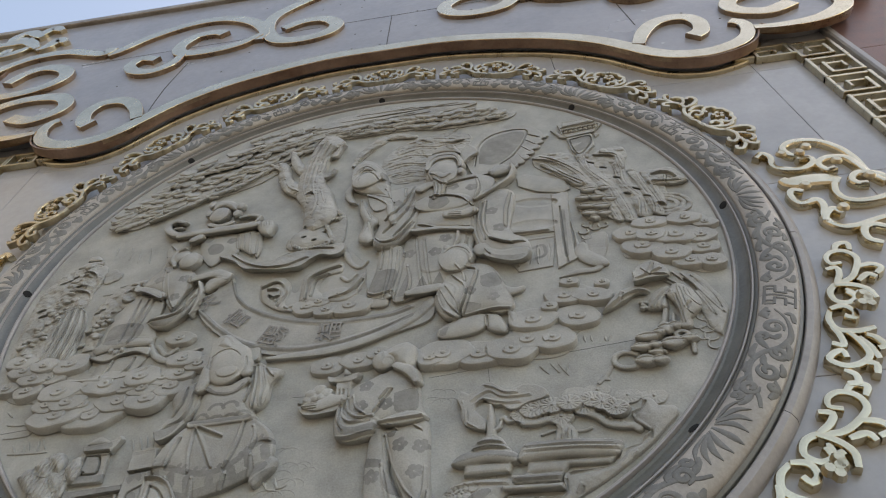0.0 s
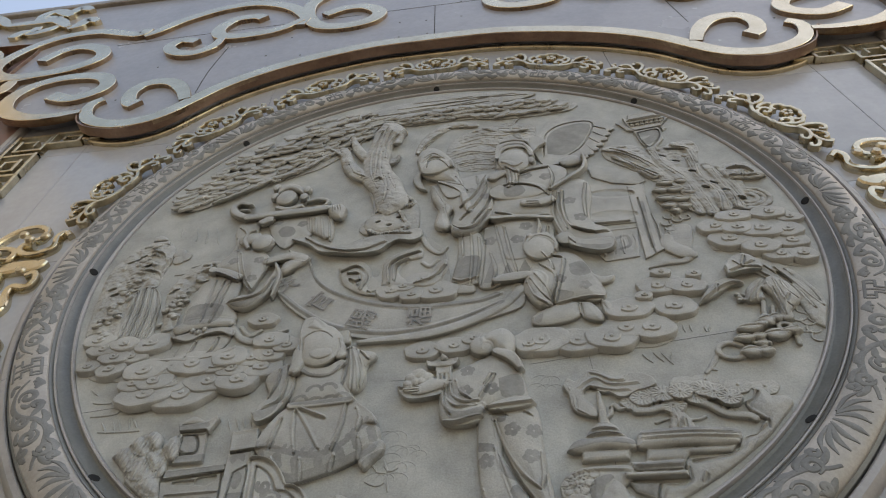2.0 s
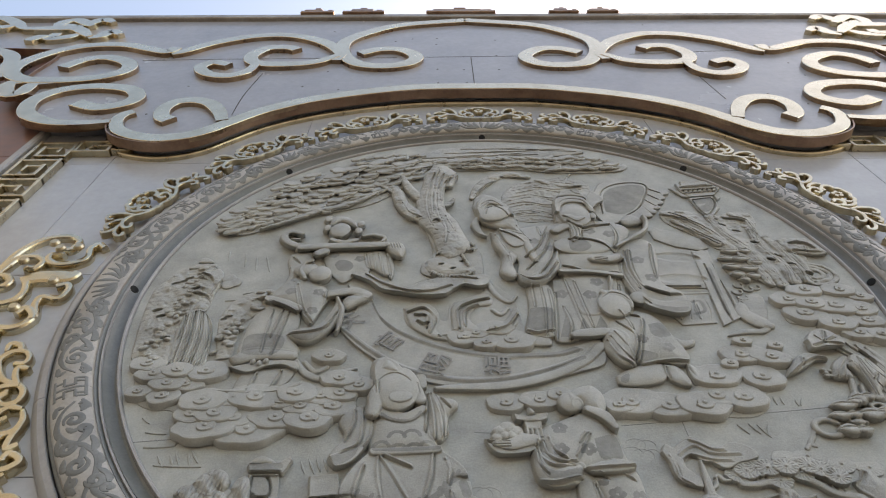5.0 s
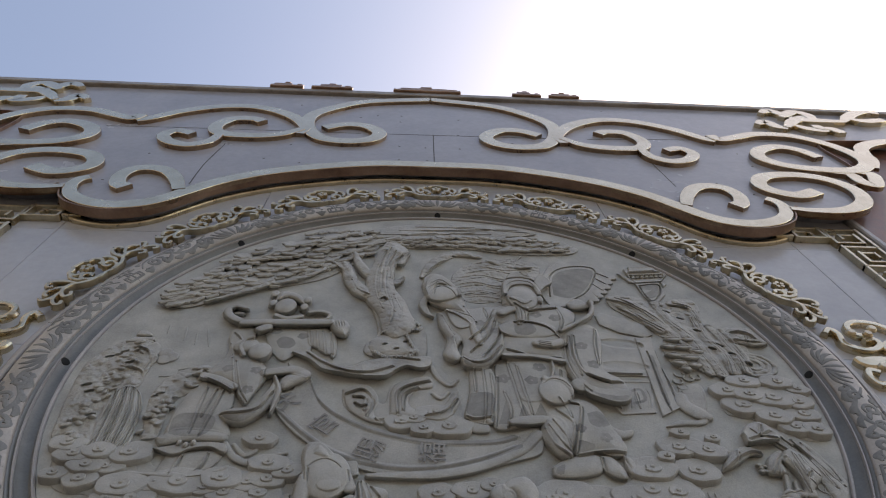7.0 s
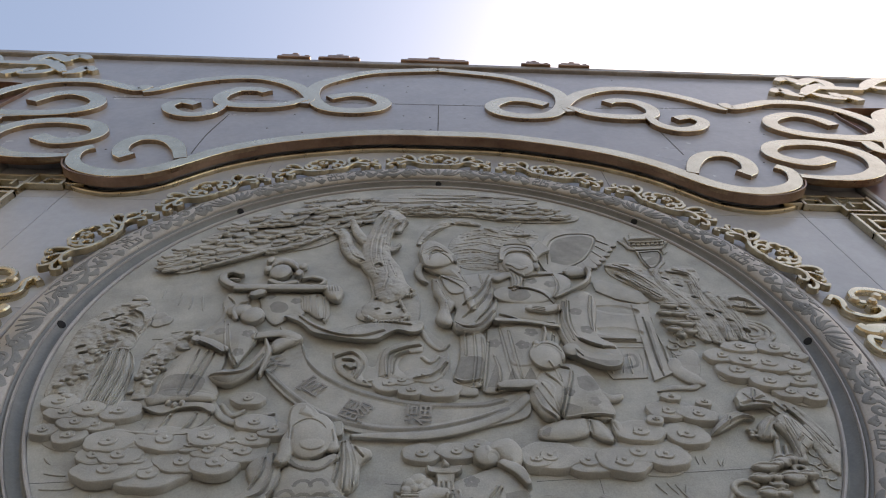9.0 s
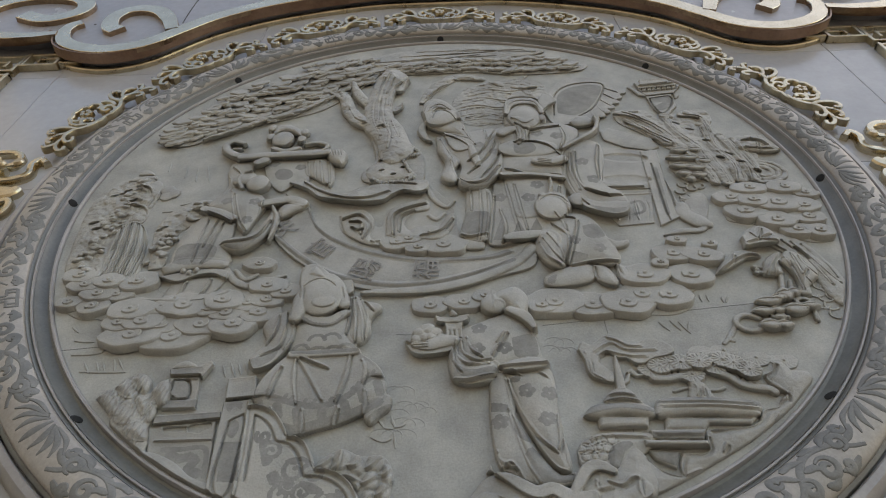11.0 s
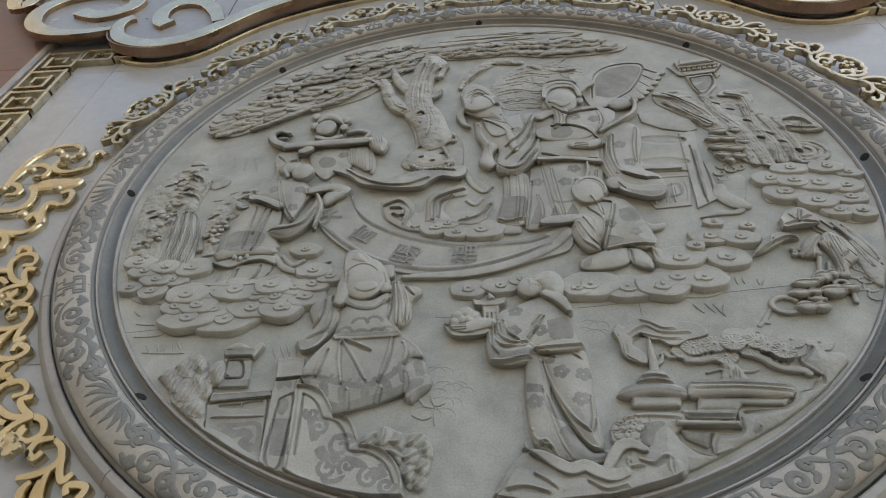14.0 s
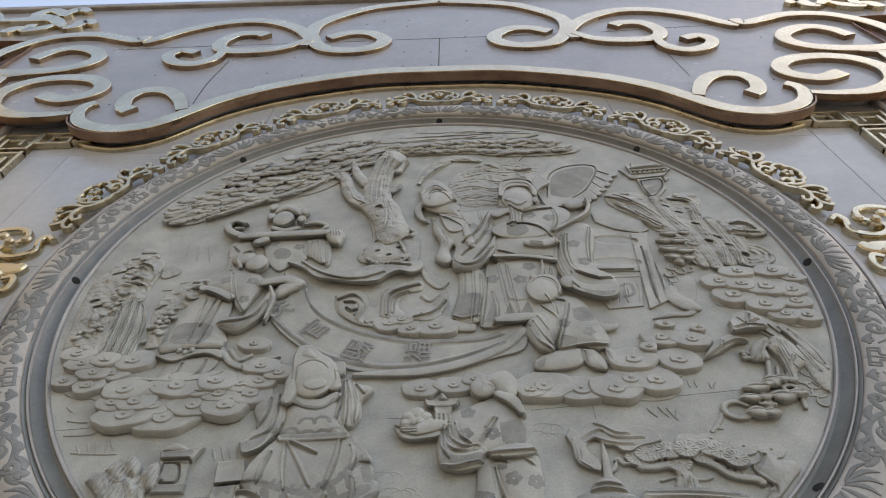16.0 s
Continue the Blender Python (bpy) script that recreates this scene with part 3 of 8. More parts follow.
def flake_mesh(name, lobes):
    """A leaf pad one unit wide: a thick lobed scale, domed in front."""
    bm = bmesh.new()
    n = 28
    ang = np.linspace(0, 2 * np.pi, n, endpoint=False)
    rad = 0.78 + 0.34 * np.abs(np.sin(ang * lobes / 2 + 0.5)) + 0.1 * np.sin(ang * 2 + lobes)
    rings = [[bm.verts.new((math.cos(a) * r * k, y, math.sin(a) * r * k * 0.74)) for a, r in zip(ang, rad)] for k, y in ((0.95, 0.9), (1, -0.1), (0.9, -0.45), (0.5, -0.35))]
    for r0, r1 in zip(rings, rings[1:]):
        for k in range(n):
            bm.faces.new((r0[k], r0[(k + 1) % n], r1[(k + 1) % n], r1[k]))
    bm.faces.new(rings[-1])
    me = bpy.data.meshes.new(name)
    bmesh.ops.recalc_face_normals(bm, faces=bm.faces)
    bm.to_mesh(me)
    bm.free()
    me.materials.append(STONE)
    me.shade_smooth()
    return me


FLAKES = [flake_mesh("leaf_pad", 5), flake_mesh("leaf_pad", 7), flake_mesh("leaf_pad", 6)]


def flakes(parent, upper, lower, cols, rows, size=0.05, depth=0.05, lean=-12):
    """Rows of leaf pads between an upper and a lower line, overlapping like scales."""
    a, b = smooth_line(upper, 0.02), smooth_line(lower, 0.02)
    for j in range(rows):
        v = (j + 0.5) / rows
        for i in range(cols):
            u = (i + 0.5 * (j % 2) + random.uniform(-0.25, 0.25)) / cols
            pa, pb = a[int(np.clip(u, 0, 1) * (len(a) - 1))], b[int(np.clip(u, 0, 1) * (len(b) - 1))]
            x, z = pa[:2] + (pb[:2] - pa[:2]) * (v + random.uniform(-0.1, 0.1))
            if math.hypot(x, z) > 1.86:
                continue
            s = size * random.uniform(0.7, 1.3)
            ob = new("leaf_pad", FLAKES[(i + j) % 3])
            ob.parent = parent
            ob.matrix_basis = Matrix.LocRotScale(leaned(x, ZC + z, 0.012 + depth * 0.75 * (0.85 - 0.6 * v) + random.uniform(-0.003, 0.003)), Euler((radians(random.uniform(-20, -9)), radians(lean + random.uniform(-22, 22)), radians(random.uniform(-9, 9)))), (s, 0.012, s * 0.95))


# ---- the carved panel ----
panel = base_of("carved_panel", "round grey stone relief of robed figures, pine, clouds and pavilions", "relief")
bm = bmesh.new()
lathe(bm, [(0.0005, 0.1), (0.0005, PANEL), (1.924, PANEL), (1.924, 0.1)], 0, TURN, 128)
part("ground_slab", bm, STONE_BACK, panel, "flat dressed grey stone ground")

# joints between the slabs of the ground
for line in ([(0.648, -0.851), (0.652, -1.18), (0.646, -1.58), (0.644, -1.83)], [(0.39, -0.995), (0.995, -0.936), (1.68, -0.869)], [(-1.62, -1.05), (-1.25, -1.02), (-0.884, -0.996)], [(-0.225, -1.02), (0.052, -1.04)]):
    bm = bmesh.new()
    ribbon(bm, line, 0.0022, PANEL + 0.002, PANEL - 0.001, ((-1, 0), (-1, 1), (1, 1), (1, 0)), z0=ZC)
    part("joint", bm, STONE_DARK, panel, "fine dark joint between slabs", smooth=False)

# pine tree
c = Carve()
c.pl([(-1.672, 0.57), (-1.677, 0.717), (-1.628, 0.851), (-1.512, 0.997), (-1.418, 1.186), (-1.32, 1.295), (-1.172, 1.365), (-0.94, 1.442), (-0.792, 1.58), (-0.588, 1.621), (-0.459, 1.527), (-0.433, 1.417), (-0.557, 1.2), (-0.66, 1.057), (-0.796, 0.924), (-1.006, 0.828), (-1.213, 0.749), (-1.374, 0.646), (-1.531, 0.553)], 0.05, 0.05)
c.pl([(-0.393, 1.428), (-0.175, 1.482), (0.067, 1.551), (0.389, 1.572), (0.672, 1.599), (0.994, 1.508), (0.976, 1.403), (0.798, 1.362), (0.49, 1.359), (0.26, 1.413), (0.064, 1.418), (-0.174, 1.411)], 0.05, 0.03)
pine = c.make("pine_crown", panel, label="spreading pine crown of layered leaf pads", rough=0.003)
flakes(pine, [(-1.687, 0.698), (-1.61, 0.856), (-1.512, 0.997), (-1.418, 1.186), (-1.282, 1.306), (-1.096, 1.397), (-0.905, 1.49), (-0.752, 1.592), (-0.547, 1.614)], [(-1.618, 0.583), (-1.482, 0.646), (-1.317, 0.721), (-1.151, 0.811), (-0.976, 0.875), (-0.838, 0.959), (-0.7, 1.078), (-0.595, 1.19), (-0.442, 1.366)], 19, 7, 0.056, 0.055, -16)
flakes(pine, [(-0.338, 1.562), (-0.135, 1.584), (0.109, 1.618), (0.394, 1.627), (0.676, 1.635), (0.902, 1.542)], [(-0.355, 1.457), (-0.134, 1.449), (0.104, 1.455), (0.379, 1.429), (0.649, 1.404), (0.979, 1.421)], 24, 3, 0.05, 0.045, -6)
flakes(pine, [(-0.962, 1.607), (-0.8, 1.655), (-0.594, 1.696), (-0.425, 1.669)], [(-0.905, 1.49), (-0.746, 1.536), (-0.543, 1.558), (-0.399, 1.545)], 9, 2, 0.04, 0.05, -14)

c = Carve()
c.pl([(-0.384, 1.489), (-0.439, 1.324), (-0.468, 1.131), (-0.497, 0.996), (-0.492, 0.819), (-0.475, 0.664), (-0.426, 0.566), (-0.393, 0.472), (-0.366, 0.333), (-0.306, 0.25), (-0.21, 0.315), (-0.169, 0.408), (-0.204, 0.525), (-0.242, 0.676), (-0.303, 0.808), (-0.316, 0.972), (-0.307, 1.124), (-0.249, 1.262), (-0.228, 1.36), (-0.294, 1.457)], 0.2, 0.05)
c.st([(-0.443, 0.742, 0.075), (-0.519, 0.794, 0.062), (-0.587, 0.904, 0.05), (-0.626, 1.06, 0.042), (-0.653, 1.142, 0.034)], 0.04, 0.1, 0.04)
c.st([(-0.63, 1.061, 0.03), (-0.685, 1.115, 0.022), (-0.736, 1.162, 0.014)], 0.02, 0.05, 0.06)
c.st([(-0.443, 0.974, 0.06), (-0.511, 1.044, 0.042), (-0.562, 1.161, 0.034), (-0.595, 1.289, 0.022)], 0.03, 0.09, 0.05)
c.st([(-0.321, 0.898, 0.04), (-0.285, 0.922, 0.028), (-0.258, 0.971, 0.012)], 0.02, 0.06, 0.06)
c.st([(-0.286, 1.17, 0.035), (-0.257, 1.255, 0.026), (-0.227, 1.309, 0.014)], 0.02, 0.06, 0.08)
c.ridge([(-0.384, 1.341), (-0.421, 1.149), (-0.44, 0.95), (-0.428, 0.746), (-0.376, 0.564)], [(-0.32, 1.331), (-0.366, 1.124), (-0.379, 0.927), (-0.363, 0.738), (-0.305, 0.53)], [(-0.354, 1.388), (-0.394, 1.145), (-0.406, 0.945), (-0.399, 0.757)], [(-0.47, 0.738), (-0.54, 0.804), (-0.59, 0.926)], [(-0.313, 0.731), (-0.296, 0.661), (-0.265, 0.551)], [(-0.272, 1.273), (-0.329, 1.151), (-0.34, 0.951)], [(-0.34, 0.708), (-0.32, 0.557), (-0.328, 0.419)], r=0.01, h=0.009)
c.bl([(-0.377, 0.665)], 0.03, 0.034, 0.02, 0.19)
c.cut([(-0.394, 0.661), (-0.373, 0.679), (-0.359, 0.656)], 0.016, 0.025)
c.bl([(-0.382, 1.061)], 0.03, 0.04, 0.02, 0.18)
c.st([(-0.768, 1.072, 0.02), (-0.877, 0.965, 0.024), (-1.014, 0.88, 0.028), (-1.118, 0.836, 0.03), (-1.2, 0.775, 0.026), (-1.311, 0.693, 0.02), (-1.438, 0.614, 0.014)], 0.02, 0.06, 0.05)
c.st([(-0.132, 0.998, 0.02), (-0.076, 1.146, 0.04), (0.014, 1.28, 0.05), (0.12, 1.348, 0.05), (0.273, 1.308, 0.03)], 0.05, 0.06, 0.0)
c.ridge([(-0.102, 1.055), (0.001, 1.216), (0.157, 1.3)], [(-0.057, 1.112), (0.039, 1.21), (0.175, 1.256)], r=0.008, h=0.01)
c.st([(0.327, 1.249, 0.02), (0.418, 1.202, 0.03), (0.528, 1.169, 0.028), (0.621, 1.172, 0.015)], 0.03, 0.05)
c.st([(0.504, 1.189, 0.016), (0.543, 1.283, 0.012), (0.581, 1.345, 0.008)], 0.01, 0.04)
c.cut([(0.088, 1.302), (0.107, 1.299)], 0.012, 0.02)
c.make("pine_trunk", panel, label="gnarled pine trunk with forked limbs", rough=0.0045)

# hillside streaks behind the crown
c = Carve()
c.pl([(-0.771, 1.382), (-0.586, 1.583), (-0.47, 1.714), (-0.263, 1.795), (0.032, 1.843), (0.368, 1.844), (0.653, 1.784), (0.747, 1.719), (0.639, 1.661), (0.352, 1.615), (0.108, 1.581), (-0.135, 1.529), (-0.375, 1.46), (-0.57, 1.369), (-0.721, 1.29)], 0.075, 0.03, low=0.7)
for a, b in zip([(-0.669, 1.367), (-0.534, 1.432), (-0.58, 1.51), (-0.378, 1.532), (-0.463, 1.601), (-0.258, 1.604), (-0.301, 1.686), (-0.136, 1.697), (-0.178, 1.761), (0.072, 1.757), (0.111, 1.655), (0.28, 1.761)], [(-0.296, 1.519), (-0.135, 1.566), (-0.217, 1.616), (0.069, 1.643), (-0.012, 1.657), (0.275, 1.684), (0.195, 1.717), (0.443, 1.733), (0.281, 1.78), (0.608, 1.753), (0.396, 1.664), (0.685, 1.71)]):
    m = ((a[0] + b[0]) / 2, (a[1] + b[1]) / 2 - 0.008)
    c.cut([a, m, b], 0.006, 0.0035)
    c.rib([(a[0], a[1] + 0.012), (m[0], m[1] + 0.014), (b[0], b[1] + 0.01)], 0.008, 0.003)
c.make("hillside", panel, rough=0.0015)

# water-worn rock with foam, below the trunk
c = Carve()
c.pl([(-0.434, 0.585), (-0.405, 0.689), (-0.314, 0.704), (-0.214, 0.532), (-0.128, 0.396), (-0.108, 0.25), (-0.133, 0.084), (-0.314, 0.071), (-0.444, 0.117), (-0.456, 0.208), (-0.392, 0.329)], 0.075, 0.03)
c.pl([(-0.405, 0.562), (-0.397, 0.674), (-0.324, 0.692), (-0.282, 0.593), (-0.255, 0.616), (-0.224, 0.508), (-0.169, 0.45), (-0.135, 0.372), (-0.187, 0.342), (-0.261, 0.375), (-0.319, 0.321), (-0.365, 0.314), (-0.355, 0.386), (-0.393, 0.464)], 0.1, 0.03, low=0.7)
c.pl([(-0.435, 0.183), (-0.427, 0.251), (-0.383, 0.281), (-0.359, 0.326), (-0.267, 0.351), (-0.22, 0.31), (-0.198, 0.214), (-0.159, 0.153), (-0.19, 0.112), (-0.246, 0.096), (-0.331, 0.083), (-0.406, 0.124)], 0.13, 0.03, low=0.7)
c.pl([(-0.848, 0.115), (-0.767, 0.14), (-0.687, 0.066), (-0.619, 0.016), (-0.535, -0.008), (-0.454, 0.042), (-0.346, 0.079), (-0.205, 0.097), (-0.098, 0.092), (-0.095, 0.016), (-0.15, -0.015), (-0.225, 0.008), (-0.285, -0.038), (-0.332, -0.085), (-0.429, -0.091), (-0.554, -0.068), (-0.667, -0.032), (-0.743, 0.05)], 0.13, 0.025, low=0.85, tilt=0.02)
c.ridge([(-0.627, 0.038), (-0.53, 0.007), (-0.44, 0.062), (-0.315, 0.087), (-0.158, 0.065)], [(-0.599, 0.067), (-0.502, 0.047), (-0.411, 0.097)], [(-0.764, 0.117), (-0.674, 0.032), (-0.557, -0.037), (-0.417, -0.051), (-0.296, 0.005)], [(-0.25, 0.562), (-0.277, 0.463), (-0.312, 0.393)], [(-0.298, 0.661), (-0.321, 0.532), (-0.33, 0.426)], r=0.008, h=0.011)
for base in ([(-0.365, 0.326), (-0.32, 0.351), (-0.268, 0.375), (-0.207, 0.356), (-0.155, 0.362)], [(-0.4, 0.134), (-0.341, 0.09), (-0.278, 0.094), (-0.221, 0.099), (-0.171, 0.132)], [(-0.224, 0.495), (-0.189, 0.453), (-0.155, 0.411)], [(-0.233, 0.311), (-0.212, 0.25), (-0.191, 0.191)]):
    line = smooth_line(base, 0.014)
    for k, p in enumerate(line):
        c.st([(p[0], p[1], 0.009), (p[0] - 0.004, p[1] - 0.02, 0.004)], 0.01, 0.03, 0.085 + 0.02 * (k % 2))
for p in [(-0.327, 0.507), (-0.3, 0.53), (-0.272, 0.501), (-0.329, 0.188), (-0.305, 0.214), (-0.248, 0.152), (-0.223, 0.171), (-0.203, 0.136), (-0.281, 0.189)]:
    c.bl([p], 0.014, 0.012, 0.03, 0.09)
for p in [(-0.349, 0.472), (-0.236, 0.421), (-0.359, 0.197), (-0.293, 0.156), (-0.24, 0.23)]:
    c.cut([p, (p[0] + 0.02, p[1] + 0.006)], 0.01, 0.02)
c.make("foaming_rock", panel, label="jagged rock and foaming ledge", rough=0.0025)

# drapery and clouds behind the scroll
c = Carve()
c.pl([(-0.548, -0.179), (-0.46, -0.159), (-0.332, -0.288), (-0.296, -0.145), (-0.134, -0.055), (-0.105, 0.076), (-0.013, -0.037), (0.045, -0.167), (0.038, -0.531), (-0.208, -0.496), (-0.38, -0.421), (-0.518, -0.323)], 0.02, 0.03)
c.pl([(-0.541, -0.184), (-0.462, -0.139), (-0.4, -0.163), (-0.358, -0.253), (-0.379, -0.363), (-0.323, -0.438), (-0.409, -0.415), (-0.503, -0.329)], 0.06, 0.02, tilt=0.02)
c.pl([(-0.299, -0.368), (-0.294, -0.18), (-0.223, -0.105), (-0.103, -0.072), (-0.088, -0.159), (-0.176, -0.188), (-0.211, -0.281), (-0.157, -0.34), (-0.043, -0.31), (0.021, -0.2), (0.05, -0.221), (0.013, -0.35), (-0.099, -0.406), (-0.212, -0.409)], 0.07, 0.02, tilt=0.02)
c.ridge([(-0.526, -0.214), (-0.443, -0.18), (-0.386, -0.27), (-0.412, -0.375)], [(-0.488, -0.236), (-0.428, -0.249), (-0.426, -0.342)], [(-0.265, -0.352), (-0.267, -0.201), (-0.198, -0.137), (-0.103, -0.103)], [(-0.237, -0.335), (-0.231, -0.213), (-0.162, -0.159)], [(-0.128, -0.378), (-0.029, -0.338), (0.032, -0.239)], [(-0.296, -0.145), (-0.255, -0.072), (-0.18, -0.036)], [(-0.368, -0.4), (-0.297, -0.395), (-0.253, -0.424)], h=0.016)
c.st([(-0.105, 0.076, .012), (-0.067, -0.059, .016), (0.001, -0.14, .014), (0.047, -0.092, .008)], 0.014, 0.03, 0.02)
c.st([(-0.087, -0.208, .012), (-0.049, -0.244, .014), (-0.008, -0.198, .01)], 0.014, 0.03, 0.02)
c.cut([(-0.471, -0.293), (-0.445, -0.323), (-0.418, -0.306)], 0.014, 0.03)
drape = c.make("flowing_drapery", panel, label="flowing carved drapery over clouds")
puffs(drape, [(-0.086, -0.362, .06), (-0.021, -0.455, .07), (-0.14, -0.474, .045), (-0.239, -0.425, .06), (-0.184, -0.402, .04)], 0.06, 0.045)

# scroll banner
c = Carve()
c.pl([(-0.853, 0.032), (-0.729, -0.066), (-0.652, -0.254), (-0.526, -0.382), (-0.32, -0.481), (-0.098, -0.536), (0.173, -0.534), (0.298, -0.49), (0.41, -0.453), (0.407, -0.612), (0.27, -0.676), (0.112, -0.723), (-0.095, -0.762), (-0.302, -0.76), (-0.52, -0.684), (-0.687, -0.555), (-0.826, -0.396), (-0.883, -0.24), (-0.787, -0.188)], 0.045, 0.02, low=0.9)
c.rib([(-0.706, -0.119), (-0.629, -0.293), (-0.509, -0.41), (-0.318, -0.507), (-0.097, -0.561), (0.172, -0.558), (0.309, -0.516)], 0.022, 0.008)
c.rib([(-0.851, -0.336), (-0.694, -0.504), (-0.526, -0.637), (-0.306, -0.71), (-0.096, -0.713), (0.115, -0.657), (0.305, -0.574)], 0.02, 0.008)
c.st([(-0.38, -0.768), (-0.095, -0.758), (0.113, -0.707), (0.302, -0.606), (0.406, -0.496)], 0.028, 0.035, 0.045, (0.5, 1))
c.tone([(-0.689, -0.155), (-0.622, -0.303), (-0.506, -0.41), (-0.319, -0.503), (-0.098, -0.552), (0.172, -0.554), (0.282, -0.523)], 0.02)
c.tone([(-0.833, -0.355), (-0.693, -0.512), (-0.525, -0.645), (-0.305, -0.718), (-0.095, -0.724), (0.114, -0.668), (0.304, -0.582)], 0.014)
scroll_banner = c.make("scroll_banner", panel, label="unrolled crescent banner with four incised characters")


def writing(body, pt, size, turn):
    """One incised character, its foot towards the banner's far end."""
    text = bpy.data.curves.new("text", "FONT")
    text.body, text.align_x, text.align_y, text.size, text.extrude = body, "CENTER", "CENTER", size, 0.0015
    holder = bpy.data.objects.new("text", text)
    scene.collection.objects.link(holder)
    me = bpy.data.meshes.new_from_object(holder.evaluated_get(bpy.context.evaluated_depsgraph_get()))
    bpy.data.objects.remove(holder)
    me.materials.append(STONE_INK)
    ob = new("character", me)
    ob.parent, ob["label"] = scroll_banner, "dark incised character"
    ob.matrix_basis = Matrix.Translation((pt[0], PANEL - 0.0275, ZC + pt[1])) @ Matrix.Rotation(radians(-turn), 4, "Y") @ Matrix.Rotation(radians(90), 4, "X")


for body, p, size, turn in zip("天官賜福", [(-0.796, -0.311), (-0.595, -0.475), (-0.372, -0.632), (-0.088, -0.646)], (0.12, 0.135, 0.14, 0.135), (36, 52, 68, 86)):
    writing(body, p, size, turn)
# standing lady beside the elder
c = Carve()
c.pl([(0.079, -0.403), (0.173, -0.424), (0.172, -0.489), (0.071, -0.48)], 0.06, 0.02)
c.pl([(0.108, 0.016), (0.229, 0.004), (0.246, -0.185), (0.214, -0.392), (0.172, -0.437), (0.096, -0.409), (0.063, -0.379), (0.099, -0.196)], 0.1, 0.04)
c.pl([(-0.047, 0.538), (0.043, 0.599), (0.146, 0.599), (0.233, 0.621), (0.325, 0.616), (0.347, 0.439), (0.329, 0.259), (0.266, 0.097), (0.197, 0.018), (0.09, 0.029), (0.067, 0.091), (0.091, 0.228), (0.035, 0.293), (-0.029, 0.36)], 0.14, 0.045)
c.pl([(-0.047, 0.551), (0.013, 0.505), (0.037, 0.365), (0.086, 0.275), (0.061, 0.186), (0.073, 0.084), (0.029, 0.051), (-0.023, 0.117), (0.002, 0.261), (-0.035, 0.385)], 0.15, 0.03)
c.pl([(0.065, 0.118), (0.123, 0.074), (0.213, 0.141), (0.285, 0.265), (0.334, 0.36), (0.316, 0.169), (0.247, 0.045), (0.167, -0.021), (0.083, 0.008)], 0.17, 0.03, low=0.7, tilt=0.02)
c.pl([(-0.134, 0.873), (-0.109, 0.988), (-0.049, 1.033), (0.023, 0.985), (0.086, 0.872), (0.124, 0.738), (0.139, 0.601), (0.156, 0.507), (0.109, 0.526), (0.049, 0.572), (0.002, 0.591), (-0.054, 0.624), (-0.102, 0.685)], 0.17, 0.04)
c.bl([(-0.001, 0.755)], 0.085, 0.115, 0.07, 0.17, -50)
c.pl([(-0.118, 0.813), (-0.1, 0.928), (-0.042, 0.98), (0.031, 0.932), (0.093, 0.82), (0.111, 0.727), (0.077, 0.745), (0.033, 0.843), (-0.028, 0.874), (-0.064, 0.82), (-0.071, 0.723), (-0.097, 0.711)], 0.205, 0.02, low=0.85)
c.cut([(-0.064, 0.735), (-0.049, 0.819), (-0.006, 0.841), (0.043, 0.792), (0.076, 0.717)], 0.006, 0.008)
c.cut([(-0.085, 0.867), (-0.019, 0.916), (0.051, 0.833)], 0.005, 0.005)
c.cut([(-0.099, 0.81), (-0.034, 0.896)], 0.005, 0.005)
c.st([(-0.108, 0.722, 0.02), (-0.13, 0.643, 0.026), (-0.108, 0.548, 0.02), (-0.074, 0.504, 0.008)], 0.02, 0.04, 0.06)
c.pl([(0.002, 0.578), (0.05, 0.559), (0.123, 0.511), (0.175, 0.467), (0.151, 0.395), (0.077, 0.367), (0.032, 0.434)], 0.165, 0.02, low=0.9)
c.ridge([(0.002, 0.56), (0.069, 0.513), (0.139, 0.428), (0.154, 0.316)], [(0.104, 0.736), (0.133, 0.609), (0.156, 0.502)], r=0.007, h=0.009)
c.st([(0.154, 0.412, 0.02), (0.171, 0.301, 0.024), (0.186, 0.218, 0.018)], 0.02, 0.04, 0.14)
c.ridge([(0.322, 0.583), (0.252, 0.34), (0.126, 0.145)], [(0.339, 0.535), (0.293, 0.293), (0.192, 0.094)], [(0.303, 0.599), (0.222, 0.392), (0.131, 0.27)], [(0.08, 0.106), (0.137, 0.045), (0.215, 0.069), (0.304, 0.216)], [(0.035, 0.281), (0.051, 0.176), (0.067, 0.096)], [(-0.02, 0.509), (0.021, 0.385), (0.042, 0.316)], [(0.119, 0.622), (0.155, 0.513), (0.179, 0.447)], [(0.242, 0.607), (0.249, 0.501)], r=0.008, h=0.012)
c.ridge([(0.131, -0.007), (0.129, -0.189)], [(0.18, -0.012), (0.178, -0.203), (0.157, -0.409)], [(0.221, -0.032), (0.218, -0.207), (0.191, -0.399)], [(0.069, -0.371), (0.116, -0.393), (0.204, -0.373)], r=0.007, h=0.009)
c.area([(0.104, -0.206), (0.215, -0.216), (0.199, -0.364), (0.158, -0.387), (0.075, -0.362)])
c.area([(0.086, 0.083), (0.136, 0.035), (0.214, 0.059), (0.292, 0.194), (0.251, 0.055), (0.168, -0.006), (0.09, 0.024)])
c.area([(0.105, 0.818), (0.136, 0.688), (0.114, 0.677), (0.076, 0.793)])
c.dots([(0.198, 0.426), (0.282, 0.354)], 0.03)
c.make("carved_figure", panel, label="carved robed lady with draped sleeves")

